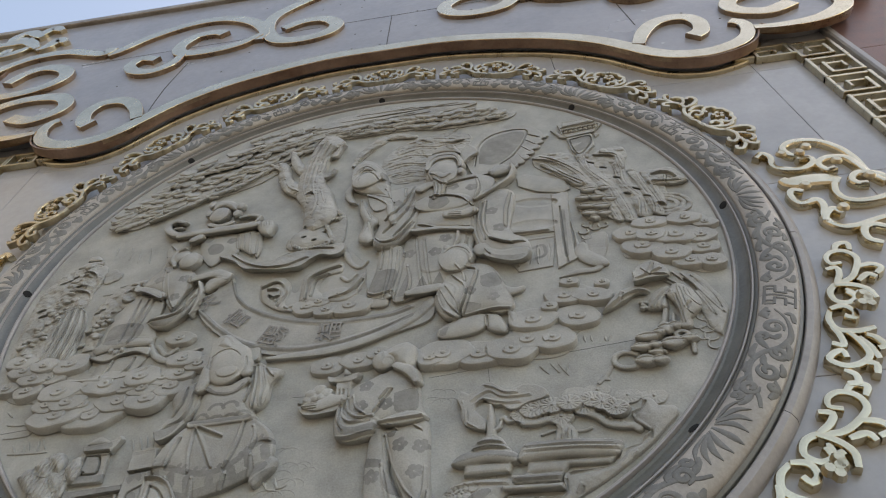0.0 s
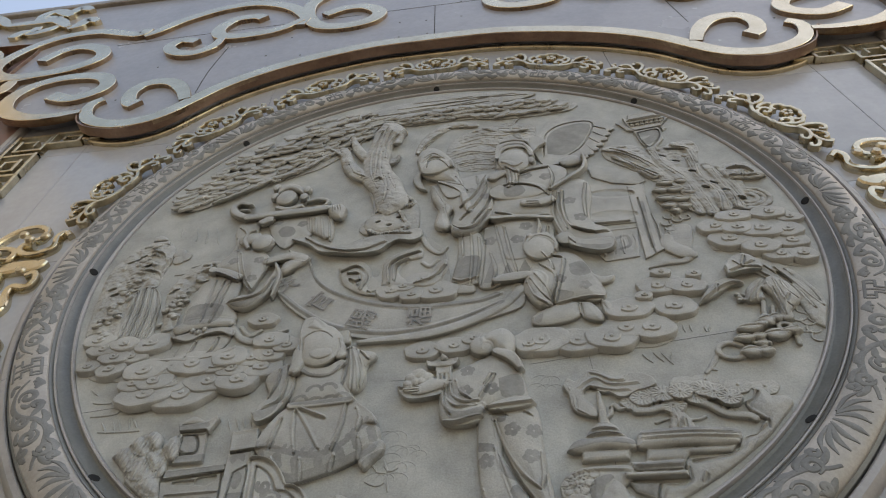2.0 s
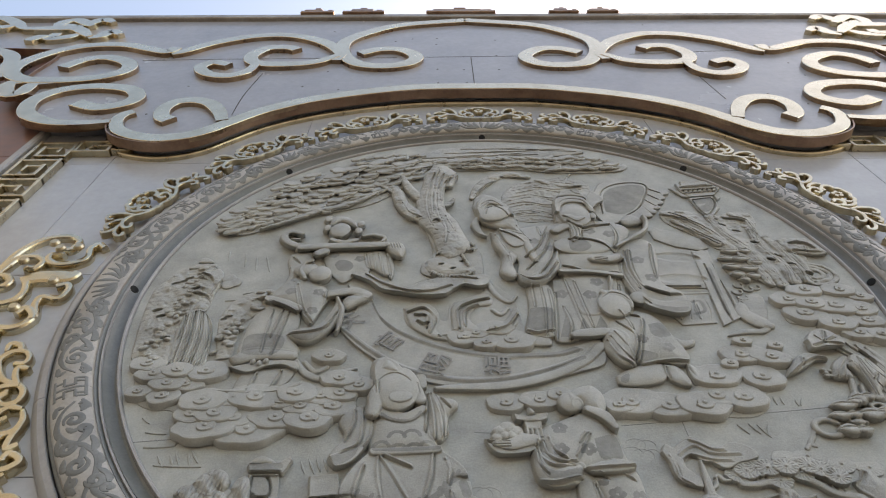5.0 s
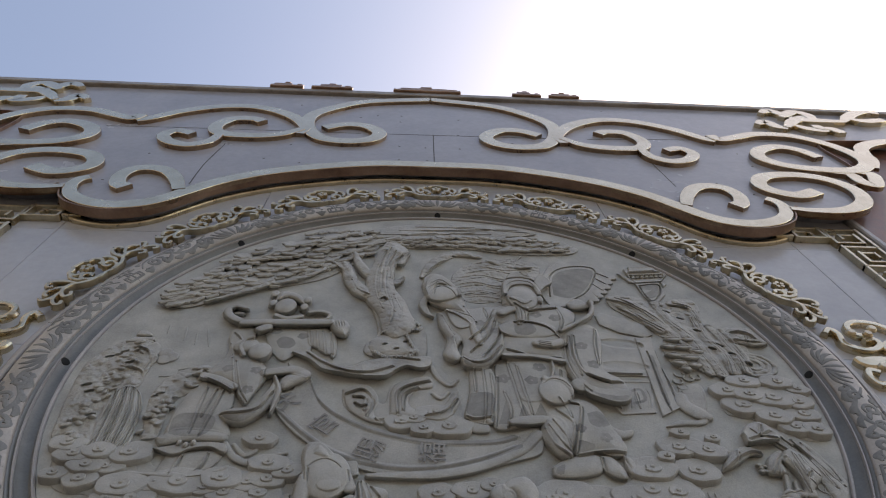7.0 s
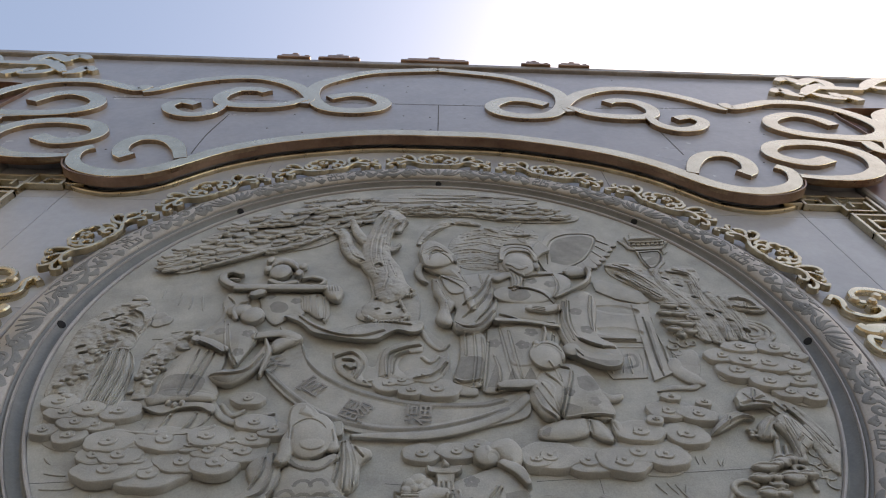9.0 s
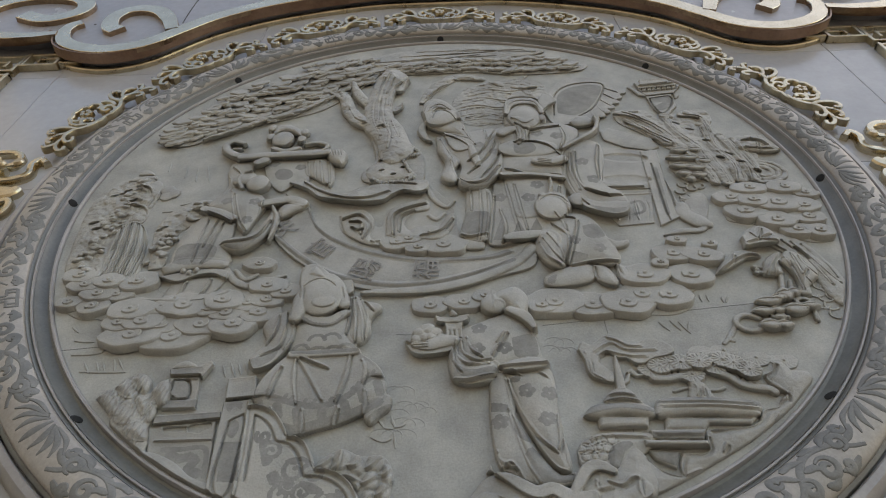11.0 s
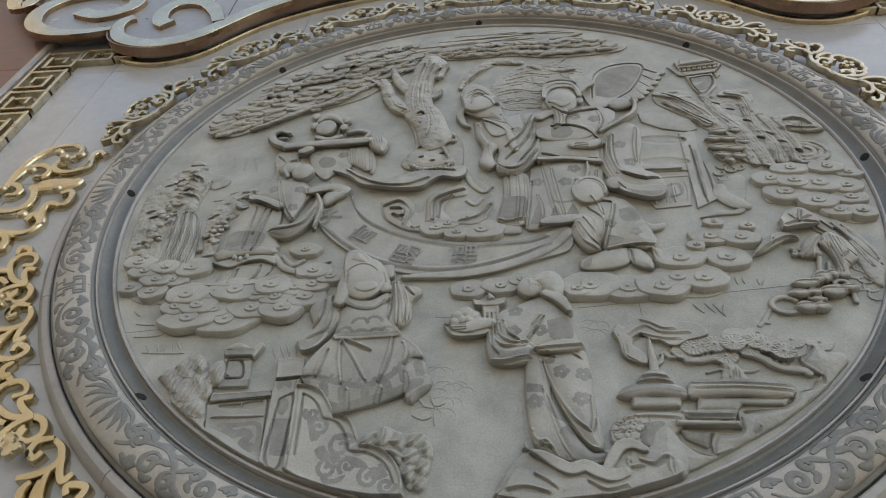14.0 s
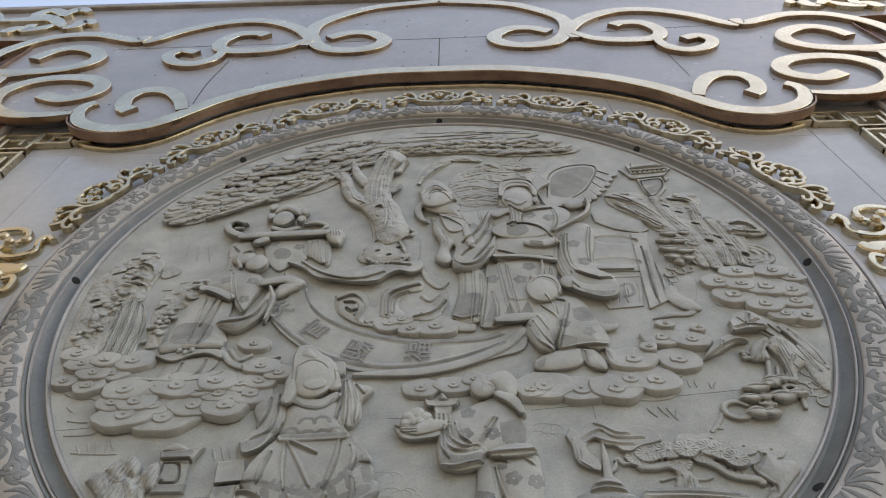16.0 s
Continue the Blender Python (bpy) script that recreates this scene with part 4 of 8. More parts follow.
# the robed elder with the winged hat
c = Carve()
c.pl([(0.256, 0.044), (0.45, 0.11), (0.631, 0.069), (0.617, -0.148), (0.567, -0.296), (0.472, -0.379), (0.395, -0.39), (0.339, -0.429), (0.278, -0.468), (0.204, -0.461), (0.2, -0.346), (0.23, -0.159)], 0.1, 0.04)
c.pl([(0.321, 0.08), (0.498, 0.127), (0.601, 0.072), (0.56, -0.142), (0.5, -0.243), (0.407, -0.282), (0.335, -0.228)], 0.12, 0.03)
c.pl([(0.221, 0.544), (0.336, 0.635), (0.424, 0.664), (0.563, 0.673), (0.704, 0.662), (0.799, 0.575), (0.753, 0.415), (0.666, 0.303), (0.664, 0.165), (0.628, 0.047), (0.464, 0.097), (0.321, 0.08), (0.302, 0.234), (0.333, 0.379)], 0.16, 0.05)
c.bl([(0.479, 0.374)], 0.17, 0.1, 0.06, 0.14)
c.pl([(0.663, 0.328), (0.728, 0.418), (0.817, 0.463), (0.895, 0.41), (0.891, 0.254), (0.846, 0.067), (0.86, -0.014), (0.922, -0.073), (0.938, -0.174), (0.912, -0.254), (0.846, -0.276), (0.767, -0.245), (0.691, -0.189), (0.648, -0.06), (0.634, 0.085)], 0.15, 0.04)
c.pl([(0.698, -0.116), (0.782, -0.164), (0.868, -0.163), (0.934, -0.179), (0.912, -0.254), (0.846, -0.276), (0.767, -0.245), (0.696, -0.195)], 0.17, 0.02, low=0.8)
c.st([(0.674, 0.363, 0.012), (0.801, 0.465, 0.014), (0.887, 0.545, 0.013), (0.924, 0.639, 0.012), (0.92, 0.709, 0.01)], 0.014, 0.03, 0.15)
c.pl([(0.761, 0.675), (0.831, 0.749), (0.895, 0.726), (0.92, 0.654), (0.86, 0.621), (0.792, 0.616)], 0.12, 0.02)
c.st([(0.51, 0.227, 0.03), (0.587, 0.219, 0.036), (0.657, 0.245, 0.03)], 0.03, 0.05, 0.17)
for k in range(3):
    c.cut([(x, z - 0.018 * k + 0.02) for x, z in [(0.516, 0.227), (0.589, 0.207)]], 0.004, 0.007)
c.st([(0.346, 0.541, 0.034), (0.41, 0.585, 0.034), (0.47, 0.578, 0.03)], 0.03, 0.05, 0.17)
c.pl([(0.369, 0.66), (0.384, 0.869), (0.42, 0.999), (0.491, 1.051), (0.57, 1.038), (0.611, 0.957), (0.623, 0.822), (0.617, 0.668), (0.591, 0.565), (0.506, 0.523), (0.421, 0.547)], 0.2, 0.05)
c.bl([(0.493, 0.72)], 0.1, 0.14, 0.07, 0.185)
c.bl([(0.601, 0.703)], 0.022, 0.04, 0.04, 0.19)
c.pl([(0.375, 0.761), (0.39, 0.896), (0.423, 0.944), (0.496, 0.963), (0.574, 0.945), (0.613, 0.858), (0.622, 0.756), (0.594, 0.759), (0.577, 0.855), (0.503, 0.88), (0.436, 0.853), (0.4, 0.758)], 0.232, 0.016, low=0.9)
c.pl([(0.417, 0.955), (0.445, 1.021), (0.513, 1.056), (0.57, 1.033), (0.606, 0.937), (0.581, 0.947), (0.505, 0.973)], 0.22, 0.02, low=0.85)
c.pl([(0.512, 1.041), (0.529, 1.063), (0.571, 1.048), (0.579, 0.986), (0.543, 0.991)], 0.235, 0.015, low=0.85)
c.cut([(0.408, 0.862), (0.457, 0.915), (0.507, 0.923), (0.569, 0.899), (0.6, 0.807)], 0.004, 0.005)
c.st([(0.422, 0.707, 0.012), (0.462, 0.688, 0.02), (0.493, 0.656, 0.022), (0.536, 0.677, 0.012)], 0.02, 0.014, 0.25)
c.pl([(0.428, 0.625), (0.479, 0.645), (0.523, 0.626), (0.5, 0.536), (0.481, 0.475), (0.448, 0.415), (0.421, 0.406), (0.43, 0.506)], 0.235, 0.02, low=0.85)
for k in range(4):
    c.cut([(x + 0.02 * k, z) for x, z in [(0.435, 0.591), (0.439, 0.512), (0.426, 0.425)]], 0.0045, 0.006)
c.pl([(0.594, 0.941), (0.665, 1.046), (0.723, 0.938), (0.664, 0.872), (0.613, 0.806)], 0.16, 0.015, low=0.8)
c.ridge([(0.43, 0.65), (0.5, 0.574), (0.588, 0.603), (0.692, 0.623)], [(0.692, 0.623), (0.7, 0.491), (0.662, 0.364)], [(0.404, 0.444), (0.503, 0.445), (0.595, 0.397), (0.649, 0.317)], [(0.332, 0.179), (0.466, 0.119), (0.63, 0.101)], [(0.675, 0.279), (0.652, 0.083), (0.675, -0.078), (0.722, -0.178)], [(0.734, 0.331), (0.708, 0.132), (0.732, -0.032), (0.85, -0.111)], [(0.707, 0.322), (0.684, 0.134), (0.704, -0.045)], [(0.88, 0.399), (0.843, 0.23), (0.824, 0.064)], [(0.734, -0.038), (0.823, -0.098), (0.911, -0.097)], r=0.009, h=0.013)
c.st([(0.311, 0.114), (0.465, 0.108), (0.631, 0.069)], 0.016, 0.016, 0.16)
c.ridge([(0.319, 0.059), (0.335, -0.169), (0.349, -0.323), (0.363, -0.405)], [(0.365, 0.032), (0.379, -0.198), (0.397, -0.354)], [(0.557, 0.055), (0.546, -0.116), (0.513, -0.235)], [(0.604, 0.007), (0.57, -0.192), (0.531, -0.307)], [(0.252, -0.061), (0.229, -0.256), (0.206, -0.436)], [(0.275, -0.188), (0.292, -0.331), (0.265, -0.449)], r=0.008, h=0.011)
# Sleeve mouth: the hollow's shade put in as darker tone.
c.area([(0.705, -0.176), (0.773, -0.212), (0.855, -0.229), (0.907, -0.225), (0.894, -0.257), (0.836, -0.265), (0.762, -0.239)])
c.area([(0.222, -0.437), (0.275, -0.26), (0.294, -0.434)], False)
c.area([(0.311, -0.427), (0.358, -0.287), (0.387, -0.389)], False)
c.area([(0.399, -0.382), (0.45, -0.276), (0.473, -0.37)], False)
c.area([(0.402, 0.42), (0.485, 0.435), (0.525, 0.356), (0.471, 0.302), (0.399, 0.322)])
c.dots([(0.28, -0.089), (0.484, 0.009), (0.522, -0.163), (0.427, -0.104), (0.758, 0.211), (0.79, 0.041), (0.546, 0.529), (0.657, 0.496)], 0.036)
c.make("carved_figure", panel, label="carved bearded elder in court robe and winged hat")

# round fan behind the elder
c = Carve()
c.pl([(0.628, 0.817), (0.685, 1.05), (0.781, 1.22), (0.909, 1.27), (1.04, 1.25), (1.12, 1.18), (1.16, 1.06), (1.11, 0.947), (1.04, 0.842), (0.944, 0.73), (0.839, 0.671), (0.678, 0.658)], 0.06, 0.02, low=0.85)
for k, p in enumerate([(1.16, 1.05), (1.12, 0.983), (1.09, 0.919), (1.05, 0.856), (1.01, 0.802), (0.973, 0.755), (0.928, 0.718), (0.886, 0.687), (0.841, 0.664)]):
    c.bl([p], 0.032, 0.03, 0.02, 0.04)
c.cut([(0.685, 0.769), (0.727, 1.03), (0.836, 1.16), (0.999, 1.19), (1.06, 1.12), (0.949, 0.859), (0.833, 0.741)], 0.007, 0.01)
c.ridge([(1.06, 1.11), (1.13, 1.05)], [(1.04, 1.03), (1.09, 0.964)], [(1, 0.958), (1.05, 0.878)], [(0.961, 0.887), (0.994, 0.796)], [(0.915, 0.818), (0.934, 0.731)], [(0.864, 0.766), (0.871, 0.681)], r=0.007, h=0.006)
c.area([(0.71, 0.79), (0.74, 1.01), (0.83, 1.12), (0.98, 1.16), (1.04, 1.1), (0.94, 0.88), (0.82, 0.76)])
c.make("round_fan", panel, label="scalloped round fan")

# layered rock behind the heads
c = Carve()
c.pl([(0.046, 0.83), (0.075, 1.04), (0.185, 1.2), (0.379, 1.28), (0.552, 1.29), (0.681, 1.2), (0.648, 0.979), (0.587, 0.764), (0.374, 0.7), (0.166, 0.691)], 0.022, 0.03, low=0.7)
for k, line in enumerate(([(0.065, 0.901), (0.212, 0.947), (0.353, 0.903), (0.481, 0.935)], [(0.089, 1), (0.253, 1.05), (0.397, 1), (0.48, 1.04)], [(0.144, 1.11), (0.296, 1.16), (0.443, 1.12), (0.594, 1.16)], [(0.106, 0.81), (0.242, 0.84), (0.374, 0.798)], [(0.223, 1.21), (0.376, 1.24), (0.525, 1.21), (0.662, 1.17)], [(0.119, 0.752), (0.256, 0.767), (0.377, 0.741)])):
    p = np.array([q[:2] for q in line], float)
    c.ridge(p, p + np.array([0.02, -0.03 - 0.004 * k]), r=0.01, h=0.006)
c.cut([(0.141, 0.778), (0.241, 0.811), (0.362, 0.771)], 0.014, 0.008)
c.make("layered_rock", panel, label="layered rock behind the figures", rough=0.004)

# kneeling page
c = Carve()
c.pl([(0.433, -0.708), (0.496, -0.662), (0.606, -0.623), (0.661, -0.636), (0.658, -0.725), (0.596, -0.762), (0.48, -0.776), (0.432, -0.757)], 0.11, 0.05)
c.pl([(0.664, -0.632), (0.724, -0.645), (0.763, -0.733), (0.748, -0.781), (0.696, -0.766), (0.663, -0.725)], 0.1, 0.03)
c.pl([(0.769, -0.624), (0.81, -0.651), (0.829, -0.73), (0.8, -0.77), (0.767, -0.737)], 0.09, 0.03)
c.pl([(0.448, -0.395), (0.505, -0.291), (0.598, -0.238), (0.694, -0.257), (0.742, -0.322), (0.768, -0.419), (0.799, -0.529), (0.802, -0.603), (0.744, -0.646), (0.659, -0.616), (0.564, -0.64), (0.541, -0.618), (0.485, -0.65), (0.427, -0.564), (0.418, -0.48)], 0.15, 0.05)
c.pl([(0.431, -0.393), (0.495, -0.372), (0.557, -0.44), (0.528, -0.568), (0.544, -0.634), (0.484, -0.654), (0.432, -0.565)], 0.17, 0.03, low=0.7)
c.st([(0.447, -0.404, 0.03), (0.379, -0.411, 0.034), (0.329, -0.415, 0.03), (0.289, -0.425, 0.022)], 0.03, 0.05, 0.1)
c.pl([(0.758, -0.413), (0.808, -0.461), (0.87, -0.458), (0.856, -0.5), (0.8, -0.524), (0.769, -0.492)], 0.08, 0.02)
c.pl([(0.463, -0.176), (0.478, -0.098), (0.519, -0.05), (0.58, -0.046), (0.626, -0.092), (0.643, -0.174), (0.62, -0.248), (0.563, -0.29), (0.497, -0.275), (0.468, -0.234)], 0.16, 0.05)
c.bl([(0.536, -0.195)], 0.085, 0.105, 0.07, 0.14)
c.pl([(0.467, -0.166), (0.483, -0.108), (0.528, -0.076), (0.581, -0.077), (0.622, -0.121), (0.634, -0.193), (0.616, -0.238), (0.601, -0.179), (0.567, -0.137), (0.521, -0.131), (0.487, -0.168)], 0.19, 0.018, low=0.86)
c.bl([(0.684, -0.133)], 0.05, 0.055, 0.06, 0.1)
c.cut([(0.485, -0.139), (0.537, -0.098), (0.592, -0.119), (0.62, -0.171)], 0.005, 0.005)
c.bl([(0.501, -0.096)], 0.022, 0.028, 0.06, 0.14)
c.st([(0.539, -0.08, 0.008), (0.56, -0.009, 0.01), (0.563, 0.054, 0.006)], 0.01, 0.03, 0.15)
c.ridge([(0.516, -0.319), (0.584, -0.442), (0.537, -0.614)], [(0.459, -0.44), (0.499, -0.545), (0.546, -0.623)], [(0.485, -0.407), (0.53, -0.514), (0.546, -0.59)], [(0.439, -0.464), (0.468, -0.576), (0.523, -0.637)], [(0.565, -0.632), (0.674, -0.609), (0.796, -0.61)], [(0.668, -0.64), (0.662, -0.756)], [(0.594, -0.266), (0.644, -0.304), (0.601, -0.469), (0.558, -0.615)], [(0.77, -0.648), (0.779, -0.749)], [(0.545, -0.247), (0.572, -0.315), (0.582, -0.38)], r=0.008, h=0.012)
c.area([(0.663, -0.36), (0.736, -0.34), (0.76, -0.431), (0.701, -0.456), (0.662, -0.431)])
c.area([(0.584, -0.544), (0.653, -0.574), (0.621, -0.612), (0.573, -0.617)])
c.area([(0.45, -0.717), (0.489, -0.697), (0.47, -0.756), (0.441, -0.747)])
c.dots([(0.604, -0.47), (0.714, -0.53)], 0.03)
c.make("carved_figure", panel, label="carved kneeling page holding the banner")

# pavilion and gate posts
c = Carve()
c.pl([(0.924, 0.562), (0.979, 0.604), (1.21, 0.472), (1.23, 0.364), (1.17, 0.332), (1.03, 0.381), (0.93, 0.465)], 0.05, 0.015, False)
c.pl([(0.9, 0.392), (1.16, 0.334), (1.09, -0.036), (0.83, -0.033)], 0.02, 0.01, False, 0.9)
c.pl([(0.826, -0.054), (1.08, -0.051), (1.03, -0.33), (0.851, -0.346), (0.809, -0.241)], 0.022, 0.01, False, 0.9)
c.pl([(1.11, 0.326), (1.21, 0.341), (1.18, 0.064), (1.19, -0.275), (1.05, -0.358), (1.08, -0.01)], 0.04, 0.012, False, 0.85)
c.cut([(0.912, 0.282), (1.11, 0.255)], 0.05, 0.016)
c.cut([(0.871, 0.059), (1.08, 0.044)], 0.05, 0.012)
c.rib([(0.835, -0.008), (1.05, -0.013)], 0.012, 0.03)
c.rib([(0.829, -0.085), (1.07, -0.081)], 0.01, 0.008)
c.cut([(1.14, 0.194), (1.11, -0.189), (1.11, -0.316)], 0.008, 0.012)
c.cut([(1.19, 0.191), (1.16, -0.24)], 0.008, 0.012)
c.grain([(0.861, -0.147), (1.03, -0.139)], [(0.86, -0.3), (1.01, -0.292)], 7, 0.008, 0.008)
c.tone([(0.842, -0.171), (0.904, -0.15), (0.903, -0.223), (0.855, -0.253)], 0.009)
c.tone([(0.944, -0.163), (0.999, -0.147), (1, -0.229), (0.938, -0.259)], 0.009)
c.tone([(1.15, 0.149), (1.11, -0.26)], 0.012)
c.make("pavilion", panel, label="carved pavilion with railing and gate post")
c = Carve()
c.pl([(1.21, 1.12), (1.26, 1.08), (1.31, 1.01), (1.31, 0.974), (1.26, 0.992)], 0.05, 0.01, False)
c.pl([(1.27, 1.17), (1.49, 1.2), (1.56, 1.11), (1.49, 1.01), (1.31, 0.982), (1.28, 1.04)], 0.06, 0.012, False, 0.9)
c.pl([(1.31, 1.2), (1.5, 1.21), (1.49, 1.16), (1.3, 1.13)], 0.08, 0.01, False, 0.9)
c.pl([(1.3, 0.975), (1.47, 1), (1.46, 0.835), (1.35, 0.692), (1.31, 0.813)], 0.045, 0.012, False, 0.9)
c.pl([(1.48, 1.01), (1.52, 0.978), (1.48, 0.932)], 0.04, 0.01, False)
for k in range(3):
    c.rib([(x, z - 0.04 * k) for x, z in [(1.29, 1.12), (1.52, 1.15)]], 0.009, 0.012)
for k in range(12):
    c.cut([(x + 0.033 * k, z + 0.004 * k) for x, z in [(1.3, 1.09), (1.29, 1.03)]], 0.006, 0.008)
c.cut([(1.32, 0.948), (1.45, 0.967), (1.43, 0.849), (1.35, 0.749), (1.32, 0.848), (1.32, 0.948)], 0.007, 0.01)
c.tone([(1.34, 0.921), (1.43, 0.937), (1.41, 0.864), (1.35, 0.821)], 0.035)
c.make("roof_turret", panel, label="carved roof turret")

# old willow and rocks
c = Carve()
c.pl([(1.044, 0.734), (1.101, 0.811), (1.238, 0.806), (1.352, 0.72), (1.475, 0.773), (1.608, 0.79), (1.628, 0.668), (1.572, 0.541), (1.648, 0.447), (1.736, 0.455), (1.748, 0.223), (1.682, 0.041), (1.547, 0.002), (1.427, -0.011), (1.365, 0.076), (1.429, 0.191), (1.37, 0.304), (1.273, 0.351), (1.195, 0.486), (1.067, 0.648)], 0.05, 0.025)
for line in ([(1.079, 0.771, 0.03), (1.196, 0.699, 0.05), (1.289, 0.526, 0.055), (1.358, 0.353, 0.04)], [(1.108, 0.683, 0.02), (1.2, 0.563, 0.035), (1.292, 0.411, 0.04)], [(1.346, 0.72, 0.03), (1.376, 0.534, 0.05), (1.44, 0.331, 0.055), (1.48, 0.14, 0.05), (1.499, -0.003, 0.04)], [(1.539, 0.559, 0.025), (1.54, 0.355, 0.045), (1.58, 0.174, 0.045), (1.576, 0.02, 0.04)], [(1.607, 0.446, 0.03), (1.637, 0.307, 0.04), (1.646, 0.121, 0.04), (1.652, 0.022, 0.03)], [(1.447, 0.721, 0.025), (1.561, 0.677, 0.035), (1.556, 0.53, 0.03)], [(1.37, 0.304, 0.02), (1.42, 0.181, 0.035), (1.437, 0.003, 0.03)], [(1.664, 0.427, 0.02), (1.684, 0.266, 0.03), (1.69, 0.094, 0.025)]):
    c.st(line, 0.04, 0.06, 0.02)
    d = (line[-1][1] - line[0][1], line[0][0] - line[-1][0])
    n = math.hypot(*d)
    for off in (-0.016, 0.014):
        c.ridge([(p[0] + d[0] / n * (off + 0.012 * math.sin(2.3 * i + 40 * off)), p[1] + d[1] / n * (off + 0.012 * math.sin(2.3 * i + 40 * off))) for i, p in enumerate(line)], r=0.007, h=0.007)
for p in [(1.094, 0.776), (1.181, 0.786), (1.251, 0.719), (1.385, 0.715), (1.497, 0.756), (1.594, 0.742), (1.525, 0.6), (1.608, 0.472), (1.312, 0.629), (1.18, 0.633)]:
    c.bl([p], random.uniform(0.02, 0.04), random.uniform(0.018, 0.03), 0.035, 0.03)
for p in [(1.498, 0.422), (1.578, 0.279), (1.441, 0.558), (1.617, 0.192), (1.519, 0.239), (1.38, 0.633)]:
    c.cut([p, (p[0] + 0.03, p[1] - 0.02)], 0.01, 0.022)
c.pl([(1.672, 0.394), (1.742, 0.455), (1.838, 0.449), (1.874, 0.369), (1.897, 0.299), (1.833, 0.266), (1.745, 0.276), (1.678, 0.302)], 0.11, 0.015, low=0.7, tilt=0.02)
c.cut([(1.716, 0.395), (1.787, 0.392), (1.829, 0.338)], 0.025, 0.025)
c.ridge([(1.703, 0.329), (1.774, 0.314), (1.847, 0.306)], [(1.769, 0.432), (1.783, 0.374), (1.764, 0.304)], r=0.006, h=0.008)
x, z = [(1.712, 0.092)][0]
for r in (0.125, 0.09, 0.055):
    c.st([(x + r * math.cos(t), z + r * 0.8 * math.sin(t)) for t in np.linspace(0, 6.2, 14)], 0.016, 0.025, 0.008)
c.cut([(1.678, 0.096), (1.697, 0.082)], 0.02, 0.03)
willow = c.make("old_willow", panel, label="twisted old willow and rocks", rough=0.0045)
c = Carve()
c.pl([(1.279, 0.314), (1.362, 0.365), (1.459, 0.293), (1.464, 0.187), (1.384, 0.041), (1.29, 0.019), (1.241, 0.112), (1.243, 0.224)], 0.04, 0.03)
c.almond([(x, z, 0.003 * w, 0.034) for (x, z), w in zip([(1.337, 0.32), (1.418, 0.322), (1.286, 0.248), (1.364, 0.239), (1.432, 0.202), (1.288, 0.162), (1.372, 0.141), (1.292, 0.089), (1.369, 0.07), (1.313, 0.038)], (20, 15, 17, 21, 14, 19, 21, 15, 15, 10))], 0.11)
for p in [(1.258, -0.009), (1.295, -0.044), (1.34, -0.028), (1.23, -0.069), (1.239, -0.12), (1.198, -0.166)]:
    c.st([(p[0] + 0.026 * math.cos(t), p[1] + 0.022 * math.sin(t)) for t in np.linspace(2.6, 7.0, 10)], 0.007, 0.02, 0.008)
c.make("leafy_clump", panel, label="cluster of broad carved leaves", rough=0.0012)

# a root-like ledge and clouds beside the gate
c = Carve()
c.st([(1.2, -0.194, .03), (1.19, -0.256, .045), (1.24, -0.324, .05), (1.28, -0.354, .03)], 0.04, 0.05, 0.01)
c.st([(1.05, -0.429), (1.14, -0.399), (1.23, -0.396), (1.28, -0.354)], 0.02, 0.03, 0.01, (0.3, 1))
c.pl([(1.21, -0.111), (1.33, -0.089), (1.34, -0.179), (1.28, -0.327), (1.19, -0.321), (1.19, -0.241)], 0.03, 0.03)
c.folds([(1.36, -0.081), (1.42, -0.095)], [(1.33, -0.375), (1.39, -0.457)], 4, 0.01, 0.01)
c.make("ledge", panel)
c = Carve()
c.pl([(1.43, -0.116), (1.52, -0.041), (1.66, -0.041), (1.84, -0.033), (1.89, -0.128), (1.87, -0.286), (1.85, -0.476), (1.75, -0.521), (1.65, -0.481), (1.56, -0.424), (1.49, -0.358), (1.39, -0.333), (1.4, -0.232)], 0.024, 0.04, low=0.6)
clouds = c.make("cloud_bank", panel, label="bank of curling carved clouds")
puffs(clouds, [(1.46, -0.148, .06), (1.58, -0.076, .055), (1.56, -0.185, .055), (1.5, -0.266, .085), (1.68, -0.202, .09), (1.76, -0.079, .05), (1.85, -0.136, .045), (1.8, -0.239, .06), (1.62, -0.348, .07), (1.78, -0.331, .055), (1.69, -0.432, .05), (1.79, -0.447, .07)], 0.065, 0.06)
c = Carve()
c.pl([(0.796, -0.748), (0.883, -0.695), (0.962, -0.68), (1.05, -0.625), (1.03, -0.543), (1.1, -0.475), (1.2, -0.54), (1.23, -0.623), (1.16, -0.682), (1.16, -0.766), (1.06, -0.834), (1.03, -0.92), (0.942, -0.961), (0.779, -0.947), (0.688, -0.923), (0.608, -0.971), (0.545, -0.917), (0.492, -0.949), (0.424, -0.912), (0.366, -0.881), (0.408, -0.833), (0.731, -0.826)], 0.024, 0.035, low=0.6)
clouds = c.make("cloud_bank", panel, label="bank of curling carved clouds")
puffs(clouds, [(1.05, -0.573, .06), (1.18, -0.596, .055), (0.971, -0.641, .03), (1.09, -0.725, .075), (0.883, -0.714, .075), (1.09, -0.483, .03), (0.846, -0.838, .075), (0.957, -0.851, .085), (0.767, -0.892, .08), (0.616, -0.892, .075), (0.461, -0.871, .075), (0.402, -0.893, .05), (1.24, -0.513, .03)], 0.07, 0.055)
c = Carve()
c.pl([(-0.132, -0.834), (-0.018, -0.821), (0.109, -0.812), (0.143, -0.882), (0.08, -0.915), (0.006, -0.894), (-0.093, -0.914)], 0.02, 0.03)
